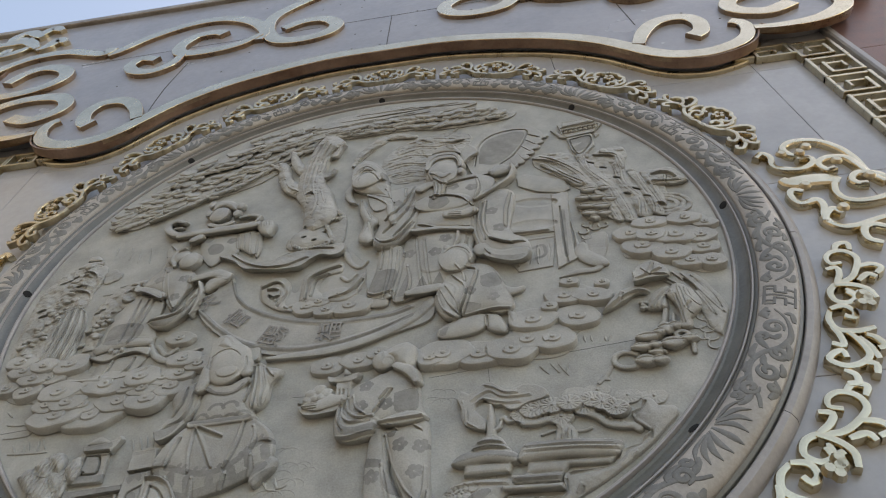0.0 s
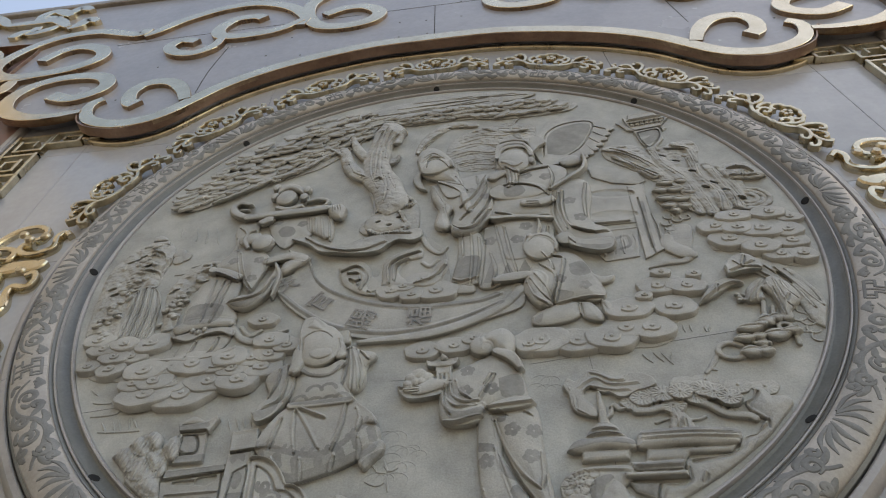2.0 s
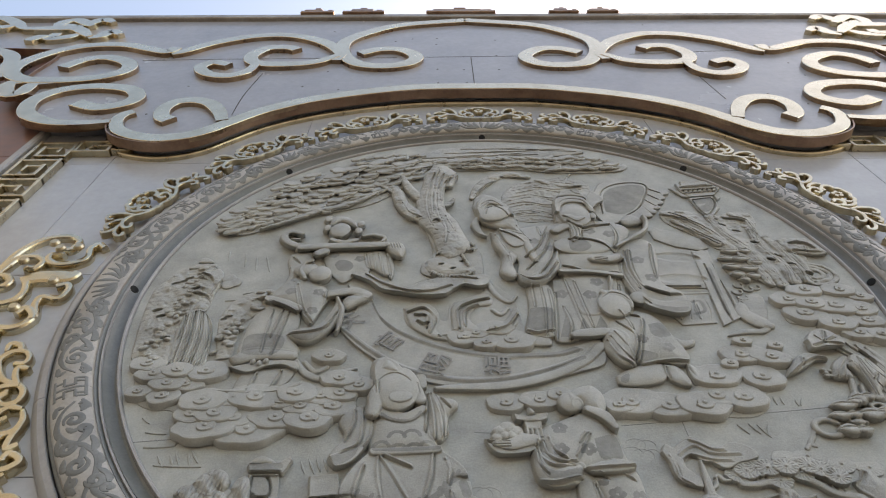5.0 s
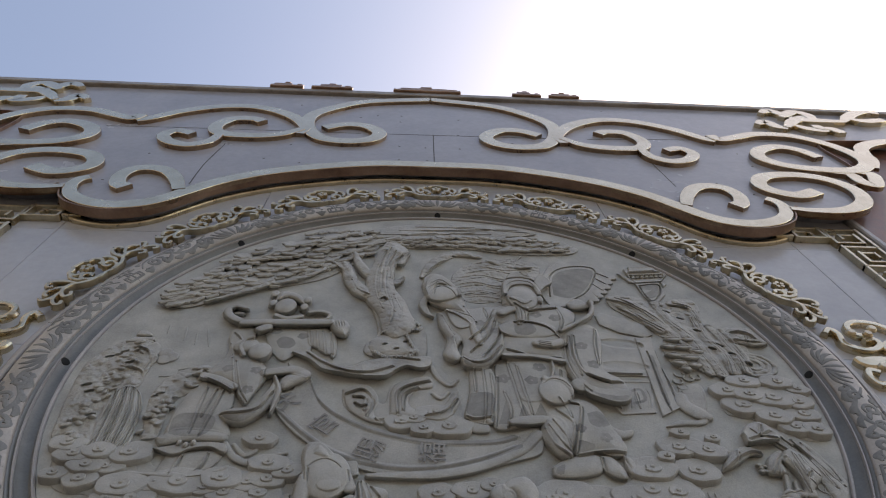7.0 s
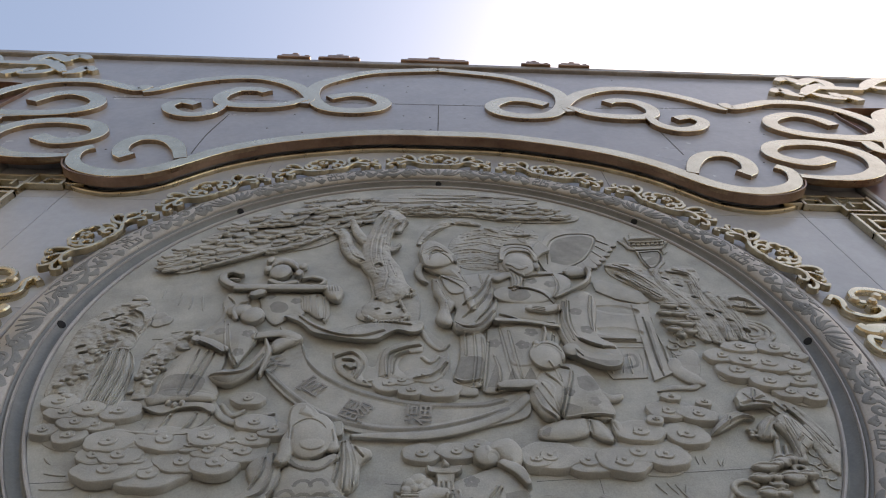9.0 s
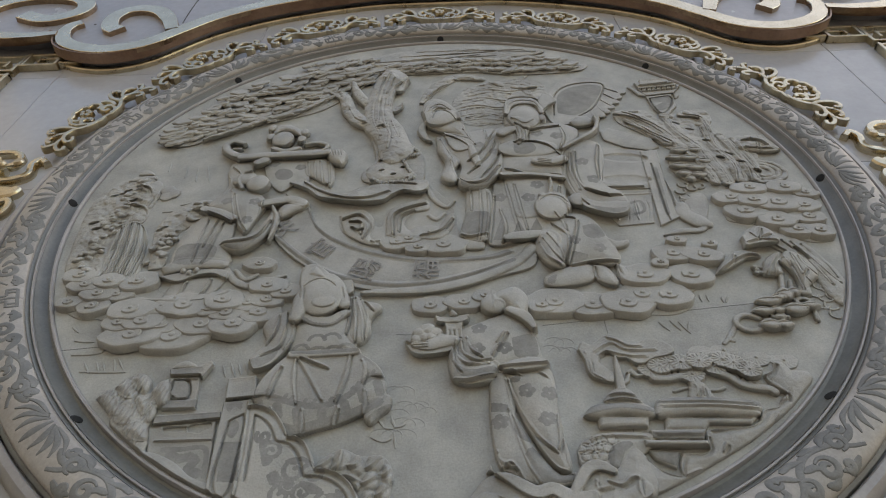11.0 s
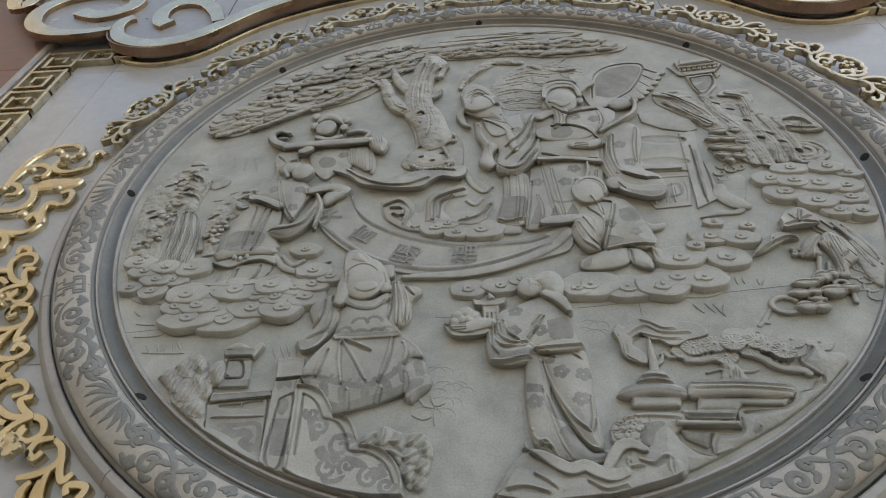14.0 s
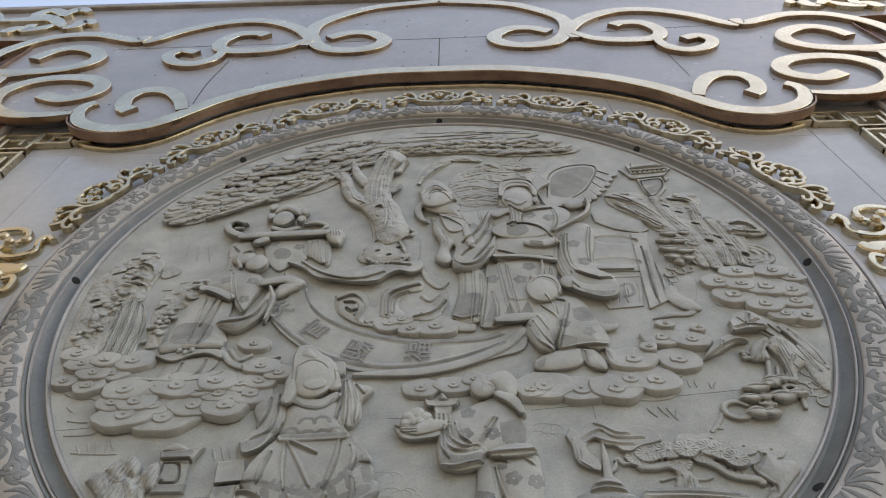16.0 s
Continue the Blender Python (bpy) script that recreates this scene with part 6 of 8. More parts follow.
c.cut([(-0.642, -0.744), (-0.635, -0.819)], 0.005, 0.006)
c.cut([(-0.658, -0.743), (-0.652, -0.811)], 0.005, 0.006)
c.cut([(-0.471, -0.756), (-0.458, -0.817)], 0.005, 0.006)
c.st([(-0.628, -0.913, 0.022), (-0.568, -0.944, 0.028), (-0.502, -0.949, 0.028), (-0.445, -0.904, 0.02)], 0.026, 0.015, 0.145)
c.ridge([(-0.407, -0.802), (-0.371, -0.936), (-0.358, -1.058)], [(-0.427, -0.808), (-0.426, -0.95), (-0.432, -1.02)], [(-0.385, -0.811), (-0.346, -0.938), (-0.349, -1.045)], [(-0.417, -0.805), (-0.399, -0.934), (-0.392, -1.062)], [(-0.366, -0.83), (-0.329, -0.883)], r=0.008, h=0.014)
c.ridge([(-0.697, -0.88), (-0.689, -0.984), (-0.704, -1.082), (-0.771, -1.123)], [(-0.728, -0.896), (-0.73, -0.982), (-0.757, -1.063)], [(-0.654, -0.946), (-0.654, -1.037), (-0.677, -1.1)], r=0.008, h=0.012)
c.ridge([(-0.615, -1.147), (-0.554, -1.248), (-0.494, -1.359)], [(-0.4, -1.135), (-0.413, -1.255), (-0.44, -1.367)], [(-0.601, -1.142), (-0.539, -1.177), (-0.488, -1.203)], [(-0.671, -1.188), (-0.691, -1.27), (-0.699, -1.332)], [(-0.354, -1.168), (-0.336, -1.229), (-0.342, -1.282)], [(-0.618, -1.159), (-0.611, -1.274), (-0.589, -1.371)], [(-0.682, -1.383), (-0.655, -1.444), (-0.624, -1.492)], [(-0.562, -1.4), (-0.554, -1.459), (-0.552, -1.505)], [(-0.427, -1.395), (-0.437, -1.443), (-0.438, -1.479)], [(-0.335, -1.317), (-0.326, -1.384), (-0.332, -1.426)], r=0.01, h=0.012)
c.st([(-0.637, -1.134), (-0.502, -1.132), (-0.382, -1.126)], 0.018, 0.018, 0.165)
hem = smooth_line([(-0.752, -1.333), (-0.709, -1.335), (-0.632, -1.361), (-0.555, -1.387), (-0.487, -1.39), (-0.431, -1.371), (-0.38, -1.334), (-0.346, -1.291), (-0.307, -1.258), (-0.265, -1.26)], 0.036)
c.tone([tuple(p[:2]) for p in hem], 0.014)
for k, p in enumerate(hem[:-1]):
    if k % 3 == 1:
        c.tone([(p[0], p[1] - 0.03), (p[0] + 0.012, p[1] - 0.075)], 0.018)
    else:
        c.tone([(p[0], p[1] + 0.018), (p[0] + 0.004, p[1] + 0.026)], 0.008)
c.tone([(-0.629, -1.479), (-0.575, -1.491), (-0.489, -1.469), (-0.416, -1.447), (-0.339, -1.412), (-0.279, -1.377)], 0.022)
c.pl([(-0.328, -1.448), (-0.327, -1.4), (-0.289, -1.363), (-0.249, -1.332), (-0.226, -1.355), (-0.233, -1.404), (-0.268, -1.44), (-0.301, -1.475)], 0.12, 0.03)
c.area([(-0.622, -0.92), (-0.571, -0.958), (-0.495, -0.963), (-0.454, -0.917), (-0.452, -0.938), (-0.493, -0.987), (-0.568, -0.982), (-0.618, -0.948)])
for x0, z0 in [(-0.608, -1.104), (-0.548, -1.053), (-0.538, -1.118), (-0.487, -1.047), (-0.475, -1.115), (-0.423, -1.105)]:
    c.tone([(x0 + 0.034 * math.cos(t), z0 + 0.034 * math.sin(t) - 0.012) for t in np.linspace(0.2, 2.95, 8)], 0.008)
c.area([(-0.637, -1.137), (-0.501, -1.138), (-0.382, -1.133), (-0.383, -1.114), (-0.504, -1.116), (-0.64, -1.118)])
c.area([(-0.316, -1.487), (-0.31, -1.441), (-0.262, -1.4), (-0.218, -1.381), (-0.213, -1.408), (-0.238, -1.441), (-0.286, -1.483)])
# Open cuff, with the shade of its hollow toned into the stone.
c.area([(-0.81, -1.152), (-0.757, -1.13), (-0.7, -1.108), (-0.72, -1.163), (-0.778, -1.194)])
c.make("carved_figure", panel, label="carved laughing seated man with cap")

# lady with the offering bowl
c = Carve()
c.pl([(0.151, -1.238), (0.213, -1.232), (0.239, -1.314), (0.237, -1.45), (0.268, -1.564), (0.296, -1.671), (0.302, -1.734), (0.25, -1.724), (0.194, -1.69), (0.158, -1.666), (0.144, -1.596), (0.137, -1.445)], 0.1, 0.04)
c.pl([(0.212, -1.422), (0.253, -1.502), (0.294, -1.602), (0.362, -1.696), (0.414, -1.687), (0.409, -1.731), (0.355, -1.745), (0.278, -1.733), (0.247, -1.658), (0.222, -1.55)], 0.115, 0.03)
c.pl([(0.211, -1.262), (0.304, -1.232), (0.379, -1.23), (0.397, -1.294), (0.395, -1.431), (0.398, -1.558), (0.406, -1.664), (0.386, -1.691), (0.345, -1.673), (0.288, -1.565), (0.245, -1.437)], 0.14, 0.04)
c.pl([(0.13, -0.975), (0.201, -0.939), (0.264, -0.916), (0.331, -0.981), (0.355, -1.081), (0.367, -1.175), (0.387, -1.23), (0.245, -1.252), (0.155, -1.247), (0.105, -1.256), (0.04, -1.281), (0.008, -1.23), (-0.002, -1.154), (0.012, -1.077), (0.05, -1.014)], 0.15, 0.05)
c.pl([(-0.001, -1.108), (0.045, -1.151), (0.125, -1.186), (0.182, -1.195), (0.187, -1.24), (0.143, -1.298), (0.062, -1.305), (0.006, -1.28), (-0.01, -1.199)], 0.17, 0.03, low=0.7, tilt=0.015)
c.pl([(0.184, -1.225), (0.251, -1.196), (0.343, -1.186), (0.389, -1.218), (0.342, -1.248), (0.223, -1.251)], 0.185, 0.02, low=0.75)
c.bl([(0.193, -0.876)], 0.058, 0.06, 0.09, 0.09)
c.pl([(0.167, -0.902), (0.178, -0.839), (0.225, -0.791), (0.295, -0.77), (0.341, -0.821), (0.343, -0.896), (0.312, -0.953), (0.252, -0.922), (0.226, -0.878), (0.202, -0.922)], 0.19, 0.03)
c.st([(0.256, -0.922, 0.02), (0.316, -0.96, 0.026), (0.348, -1.026, 0.014)], 0.02, 0.03, 0.17)
c.st([(0.012, -1.077, 0.03), (-0.036, -1.083, 0.036), (-0.091, -1.102, 0.03), (-0.144, -1.096, 0.018)], 0.035, 0.06, 0.09)
for k in range(3):
    c.cut([(x, z - 0.014 * k) for x, z in [(-0.156, -1.089), (-0.091, -1.086)]], 0.004, 0.006)
c.ridge([(0.209, -1.284), (0.229, -1.423), (0.28, -1.548), (0.346, -1.664), (0.394, -1.689)], [(0.218, -1.285), (0.251, -1.424), (0.301, -1.541), (0.358, -1.609)], [(0.385, -1.457), (0.381, -1.557), (0.367, -1.604)], [(0.208, -1.422), (0.23, -1.551), (0.253, -1.647), (0.287, -1.725)], [(0.39, -1.557), (0.397, -1.641), (0.401, -1.698)], [(0.152, -1.596), (0.168, -1.644), (0.216, -1.668)], [(0.162, -1.666), (0.198, -1.645), (0.241, -1.719)], r=0.008, h=0.012)
c.ridge([(0.024, -1.077), (0.026, -1.156), (0.066, -1.207), (0.147, -1.199)], [(0.043, -1.072), (0.054, -1.151), (0.102, -1.185), (0.16, -1.182)], [(0.011, -1.108), (0.011, -1.186), (0.037, -1.241)], [(0.068, -1.064), (0.088, -1.135), (0.126, -1.168)], [(0.236, -1.042), (0.2, -1.104), (0.166, -1.164)], [(0.222, -1.041), (0.189, -1.097)], [(-0.005, -1.273), (0.063, -1.283), (0.166, -1.259)], r=0.008, h=0.012)
c.ridge([(0.191, -1.225), (0.26, -1.22), (0.381, -1.212)], [(0.335, -1.251), (0.366, -1.276)], [(0.235, -1.242), (0.267, -1.265)], r=0.007, h=0.009)
c.area([(0.249, -1.081), (0.339, -1.061), (0.35, -1.168), (0.31, -1.178), (0.257, -1.178)])
c.area([(0.143, -1.392), (0.205, -1.406), (0.21, -1.443), (0.142, -1.435)], False)
c.area([(0.216, -1.449), (0.252, -1.514), (0.287, -1.572), (0.253, -1.566), (0.223, -1.531)])
c.area([(0.247, -1.619), (0.275, -1.591), (0.327, -1.661), (0.371, -1.701), (0.405, -1.694), (0.404, -1.725), (0.346, -1.736), (0.289, -1.727)])
c.area([(0.224, -1.285), (0.266, -1.27), (0.258, -1.304), (0.229, -1.303)])
c.area([(0.007, -1.161), (0.033, -1.223), (0.087, -1.243), (0.168, -1.224), (0.177, -1.254), (0.108, -1.279), (0.03, -1.264)])
c.dots([(0.28, -1.35), (0.365, -1.365), (0.342, -1.48), (0.169, -1.483), (0.118, -1.021), (0.104, -1.136), (0.214, -1.136)], 0.032)
c.make("carved_figure", panel, label="carved lady seen from behind carrying a bowl")
c = Carve()
c.pl([(-0.187, -1.06), (-0.159, -1.07), (-0.077, -1.07), (0.001, -1.07), (0.009, -1.12), (-0.014, -1.14), (-0.103, -1.15), (-0.148, -1.14), (-0.177, -1.1)], 0.1, 0.02, low=0.85, tilt=0.02)
c.ridge([(-0.182, -1.07), (-0.131, -1.08), (-0.059, -1.09), (0, -1.08)], h=0.012)
for p, s in zip([(-0.124, -1.03), (-0.091, -1.01), (-0.059, -1.03), (-0.036, -1.06), (-0.109, -1.05), (-0.077, -1.05), (-0.137, -1.06)], (1, 1.1, 1, 0.8, 0.9, 0.9, 0.8)):
    c.bl([p], 0.032 * s, 0.03 * s, 0.05, 0.08)
c.pl([(-0.061, -0.935), (-0.021, -0.946), (0.035, -0.945), (0.084, -0.932), (0.077, -0.967), (0.044, -0.978), (-0.021, -0.976), (-0.054, -0.968)], 0.13, 0.012, low=0.9)
c.pl([(-0.021, -0.976), (0.055, -0.976), (0.05, -1.02), (-0.016, -1.02)], 0.11, 0.01, False, 0.9)
for x in (192, 212, 232, 250):
    o = [(-0.011, -1.02), (0.008, -1.02)]
    k = (x - 192) / 20
    x0, z0 = o[0][0] + (o[1][0] - o[0][0]) * k, o[0][1]
    c.st([(x0, z0), (x0 + 0.001, z0 - 0.04)], 0.008, 0.02, 0.09)
c.pl([(0.003, -0.904), (0.012, -0.891), (0.037, -0.919), (0.03, -0.939), (0.005, -0.938)], 0.1, 0.012)
c.make("offering_bowl", panel, label="carved bowl with a small pavilion on it", rough=0.002)

# incense burner, smoke, tray tree
c = Carve()
c.st([(0.65, -1.191, 0.008), (0.647, -1.265, 0.016), (0.643, -1.335, 0.02)], 0.014, 0.04, 0.04)
c.pl([(0.551, -1.412), (0.58, -1.373), (0.616, -1.342), (0.652, -1.336), (0.682, -1.356), (0.702, -1.398), (0.704, -1.419)], 0.1, 0.03)
c.pl([(0.479, -1.461), (0.496, -1.436), (0.525, -1.416), (0.595, -1.406), (0.695, -1.411), (0.739, -1.437), (0.743, -1.463), (0.72, -1.482), (0.624, -1.467), (0.518, -1.478)], 0.13, 0.03, low=0.6)
c.pl([(0.529, -1.463), (0.718, -1.472), (0.703, -1.519), (0.526, -1.516)], 0.09, 0.02, False)
c.pl([(0.431, -1.607), (0.458, -1.565), (0.496, -1.545), (0.559, -1.533), (0.681, -1.538), (0.717, -1.554), (0.696, -1.599), (0.647, -1.639), (0.579, -1.682), (0.5, -1.69), (0.435, -1.665)], 0.1, 0.06)
c.ridge([(0.559, -1.402), (0.63, -1.389), (0.701, -1.403)], [(0.585, -1.371), (0.635, -1.365), (0.686, -1.376)], [(0.483, -1.561), (0.547, -1.547), (0.686, -1.558)], r=0.007, h=0.008)
for x, z in [(0.477, -1.573), (0.514, -1.57), (0.55, -1.569), (0.459, -1.603), (0.492, -1.602), (0.528, -1.601), (0.47, -1.634), (0.506, -1.633), (0.442, -1.636)]:
    c.cut([(x + 0.031 * math.cos(t), z + 0.024 * math.sin(t)) for t in np.linspace(0.5, 6.8, 7)], 0.0045, 0.004)
c.area([(0.58, -1.373), (0.635, -1.362), (0.686, -1.376), (0.7, -1.408), (0.629, -1.394), (0.561, -1.404)])
c.area([(0.491, -1.441), (0.528, -1.421), (0.624, -1.415), (0.73, -1.441), (0.733, -1.462), (0.619, -1.441), (0.496, -1.462)])
c.pl([(0.528, -1.646), (0.545, -1.607), (0.58, -1.584), (0.617, -1.579), (0.627, -1.596), (0.591, -1.625), (0.564, -1.681), (0.538, -1.676)], 0.1, 0.03)
c.area([(0.528, -1.646), (0.545, -1.607), (0.58, -1.584), (0.617, -1.579), (0.627, -1.596), (0.591, -1.625), (0.564, -1.681), (0.538, -1.676)])
c.make("incense_burner", panel, label="round carved incense burner with lid")
c = Carve()
c.pl([(0.511, -1.141), (0.536, -1.098), (0.565, -1.119), (0.608, -1.084), (0.651, -1.061), (0.684, -1.082), (0.719, -1.112), (0.76, -1.112), (0.796, -1.095), (0.844, -1.104), (0.883, -1.131), (0.892, -1.169), (0.845, -1.191), (0.803, -1.2), (0.752, -1.227), (0.718, -1.219), (0.697, -1.194), (0.666, -1.193), (0.65, -1.18), (0.627, -1.16), (0.597, -1.171), (0.585, -1.212), (0.606, -1.242), (0.628, -1.272), (0.623, -1.312), (0.602, -1.311), (0.569, -1.298), (0.542, -1.279), (0.53, -1.244), (0.529, -1.197)], 0.075, 0.02, low=0.8)
c.pl([(0.586, -1.158), (0.655, -1.18), (0.65, -1.25), (0.623, -1.289), (0.584, -1.264), (0.566, -1.217)], 0.03, 0.02, low=0.8)
c.ridge([(0.573, -1.156), (0.61, -1.127), (0.654, -1.111), (0.693, -1.145), (0.75, -1.154), (0.819, -1.152)], [(0.587, -1.175), (0.623, -1.153), (0.665, -1.167), (0.717, -1.182), (0.774, -1.185)], [(0.536, -1.154), (0.549, -1.209), (0.549, -1.262), (0.591, -1.298)], [(0.633, -1.079), (0.671, -1.094), (0.715, -1.127), (0.764, -1.13)], r=0.006, h=0.006)
c.st([(0.683, -1.265, 0.006), (0.7, -1.257, 0.012), (0.714, -1.278, 0.012), (0.744, -1.279, 0.006)], 0.01, 0.03, 0.02)
c.st([(0.657, -1.316, 0.01), (0.676, -1.3, 0.012), (0.688, -1.273, 0.006)], 0.01, 0.03, 0.02)
c.make("smoke_plume", panel, label="carved curling plume of smoke")
c = Carve()
c.pl([(0.738, -1.452), (0.758, -1.411), (0.792, -1.392), (0.955, -1.394), (1.11, -1.415), (1.138, -1.44), (1.122, -1.475), (1.088, -1.491), (0.91, -1.478), (0.749, -1.481)], 0.13, 0.045, low=0.6)
c.pl([(0.772, -1.474), (1.105, -1.489), (1.074, -1.52), (0.924, -1.514), (0.9, -1.54), (0.756, -1.534)], 0.075, 0.02, False)
c.pl([(0.703, -1.529), (0.905, -1.535), (0.884, -1.58), (0.699, -1.57)], 0.09, 0.02, False)
c.pl([(0.667, -1.571), (0.894, -1.581), (0.895, -1.609), (0.668, -1.602)], 0.12, 0.02, False)
c.pl([(0.671, -1.605), (0.789, -1.621), (0.758, -1.689), (0.693, -1.652)], 0.06, 0.02, False)
c.ridge([(0.768, -1.43), (0.944, -1.433), (1.121, -1.455)], [(0.773, -1.412), (0.949, -1.415), (1.108, -1.433)], [(0.719, -1.547), (0.888, -1.552)], r=0.006, h=0.006)
c.area([(0.755, -1.422), (0.791, -1.397), (0.954, -1.399), (1.122, -1.424), (1.129, -1.45), (0.944, -1.431)])
c.area([(0.71, -1.541), (0.894, -1.545), (0.881, -1.578), (0.704, -1.566)], False)
c.area([(0.674, -1.61), (0.784, -1.626), (0.758, -1.68), (0.696, -1.65)], False)
c.make("stone_trough", panel, label="long carved planting trough")
c = Carve()
c.st([(0.932, -1.388, 0.05), (0.935, -1.35, 0.034), (0.926, -1.322, 0.028)], 0.03, 0.05, 0.03)
c.st([(1.025, -1.277), (1.068, -1.301), (1.099, -1.337), (1.145, -1.355), (1.195, -1.363), (1.21, -1.378)], 0.018, 0.04, 0.03)
c.st([(0.779, -1.297), (0.833, -1.3), (0.878, -1.291), (0.916, -1.31)], 0.018, 0.04, 0.03)
c.st([(0.966, -1.357), (1.004, -1.359), (1.032, -1.349)], 0.008, 0.02, 0.01)
c.st([(0.839, -1.359), (0.88, -1.347), (0.907, -1.343)], 0.008, 0.02, 0.01)
c.ridge([(0.922, -1.336), (0.927, -1.363), (0.916, -1.387)], [(0.949, -1.345), (0.944, -1.388)], r=0.006, h=0.009)
for p in [(0.798, -1.284), (0.82, -1.283), (0.842, -1.281), (0.865, -1.276), (1.092, -1.308), (1.113, -1.321), (1.134, -1.333), (1.156, -1.342)]:
    c.bl([p], 0.01, 0.014, 0.02, 0.03)
c.petals([(1.091, -1.163, 0.0), (0.998, -1.175, 0.005), (1.204, -1.205, 0.0), (1.306, -1.223, 0.0)], 0.056, 0.012, 16)
c.petals([(0.775, -1.251, 0.03), (0.928, -1.283, 0.045), (1.025, -1.248, 0.035), (0.816, -1.236, 0.05), (0.857, -1.224, 0.045), (0.901, -1.223, 0.055), (0.972, -1.221, 0.075), (1.066, -1.215, 0.06), (1.103, -1.235, 0.07), (1.151, -1.272, 0.08)], 0.05, 0.02, 14)
c.make("tray_tree", panel, label="small carved tray tree with fan leaves", rough=0.001)

# rock bank on the right
c = Carve()
c.pl([(1.2, -1.32), (1.199, -1.294), (1.238, -1.274), (1.264, -1.232), (1.294, -1.24), (1.312, -1.275), (1.368, -1.284), (1.377, -1.323), (1.325, -1.375), (1.244, -1.45), (1.147, -1.521), (1.032, -1.596), (0.892, -1.671), (0.779, -1.729), (0.652, -1.785), (0.532, -1.816)] + [(0.415, -1.843), (0.264, -1.855), (0.076, -1.854), (0.031, -1.832), (0.064, -1.791), (0.115, -1.771), (0.156, -1.79), (0.231, -1.813), (0.293, -1.805), (0.365, -1.807), (0.405, -1.742), (0.441, -1.693), (0.474, -1.671), (0.507, -1.67), (0.538, -1.694)] + [(0.557, -1.706), (0.581, -1.673), (0.608, -1.637), (0.651, -1.625), (0.676, -1.649), (0.697, -1.677), (0.73, -1.701), (0.769, -1.711), (0.77, -1.678), (0.783, -1.644), (0.801, -1.622), (0.855, -1.631), (0.892, -1.614), (0.888, -1.588), (0.895, -1.554)] + [(0.918, -1.533), (1.056, -1.525), (1.106, -1.502), (1.122, -1.47), (1.146, -1.453), (1.198, -1.443), (1.224, -1.407), (1.247, -1.39), (1.211, -1.364)], 0.085, 0.05, low=0.6)
c.ridge([(1.261, -1.241), (1.231, -1.282), (1.201, -1.3), (1.209, -1.337), (1.244, -1.387), (1.21, -1.423), (1.141, -1.456), (1.111, -1.495), (1.058, -1.52), (0.921, -1.536)], [(0.898, -1.559), (0.888, -1.607), (0.855, -1.626), (0.8, -1.624), (0.778, -1.655), (0.768, -1.702)], [(0.757, -1.706), (0.705, -1.682), (0.671, -1.64), (0.619, -1.633), (0.58, -1.677), (0.555, -1.703), (0.503, -1.672), (0.459, -1.677), (0.419, -1.732), (0.382, -1.795)], r=0.012, h=0.012)
c.ridge([(0.491, -1.734), (0.546, -1.751), (0.585, -1.744), (0.614, -1.719), (0.636, -1.733), (0.619, -1.762)], [(1.251, -1.38), (1.242, -1.414)], [(1.182, -1.48), (1.163, -1.505)], [(0.955, -1.593), (0.936, -1.627)], [(0.838, -1.692), (0.784, -1.712)], [(0.156, -1.794), (0.249, -1.826), (0.341, -1.837)], [(0.275, -1.759), (0.331, -1.774), (0.38, -1.767)], r=0.009, h=0.009)
c.st([(0.435, -1.838), (0.472, -1.777), (0.508, -1.75), (0.559, -1.779)], 0.03, 0.02, 0.09)
c.make("rock_bank", panel, label="smooth carved rock bank", rough=0.0018)
c = Carve()
c.pl([(0.003, -1.853), (0.024, -1.812), (0.04, -1.783), (0.065, -1.75), (0.095, -1.711), (0.137, -1.689), (0.184, -1.7), (0.228, -1.729), (0.277, -1.752), (0.329, -1.741), (0.373, -1.76), (0.404, -1.757), (0.432, -1.704), (0.467, -1.661), (0.507, -1.658), (0.55, -1.682), (0.572, -1.651), (0.599, -1.615), (0.631, -1.597), (0.66, -1.627), (0.672, -1.673), (0.682, -1.745), (0.65, -1.799), (0.549, -1.837), (0.433, -1.853), (0.3, -1.869), (0.15, -1.877)], 0.13, 0.05)
c.pl([(0.018, -1.862), (0.047, -1.817), (0.085, -1.764), (0.139, -1.766), (0.192, -1.788), (0.252, -1.803), (0.329, -1.797), (0.39, -1.82), (0.482, -1.789), (0.565, -1.757), (0.644, -1.739), (0.643, -1.795), (0.509, -1.844), (0.338, -1.867), (0.149, -1.882)], 0.15, 0.04, low=0.84)
c.ridge([(0.147, -1.775), (0.187, -1.801), (0.215, -1.827)], [(0.328, -1.806), (0.383, -1.84), (0.456, -1.826)], [(0.512, -1.731), (0.558, -1.745), (0.591, -1.721), (0.617, -1.721), (0.61, -1.772), (0.624, -1.807), (0.649, -1.783)], [(0.047, -1.834), (0.113, -1.824), (0.191, -1.847)], [(0.474, -1.728), (0.476, -1.759), (0.519, -1.751)], r=0.008, h=0.009)
c.make("rock_shelf", panel, label="smooth carved rock shelf with hollows", rough=0.0018)
c = Carve()
c.st([(0.145, -1.696, 0.008), (0.183, -1.711, 0.018), (0.23, -1.744, 0.024), (0.275, -1.767, 0.024), (0.323, -1.755, 0.024), (0.366, -1.778, 0.026), (0.413, -1.793, 0.026), (0.456, -1.785, 0.02)], 0.02, 0.03, 0.14)
c.st([(0.392, -1.779, 0.016), (0.419, -1.733, 0.02), (0.449, -1.689, 0.022), (0.492, -1.673, 0.022), (0.538, -1.697, 0.014)], 0.02, 0.03, 0.14)
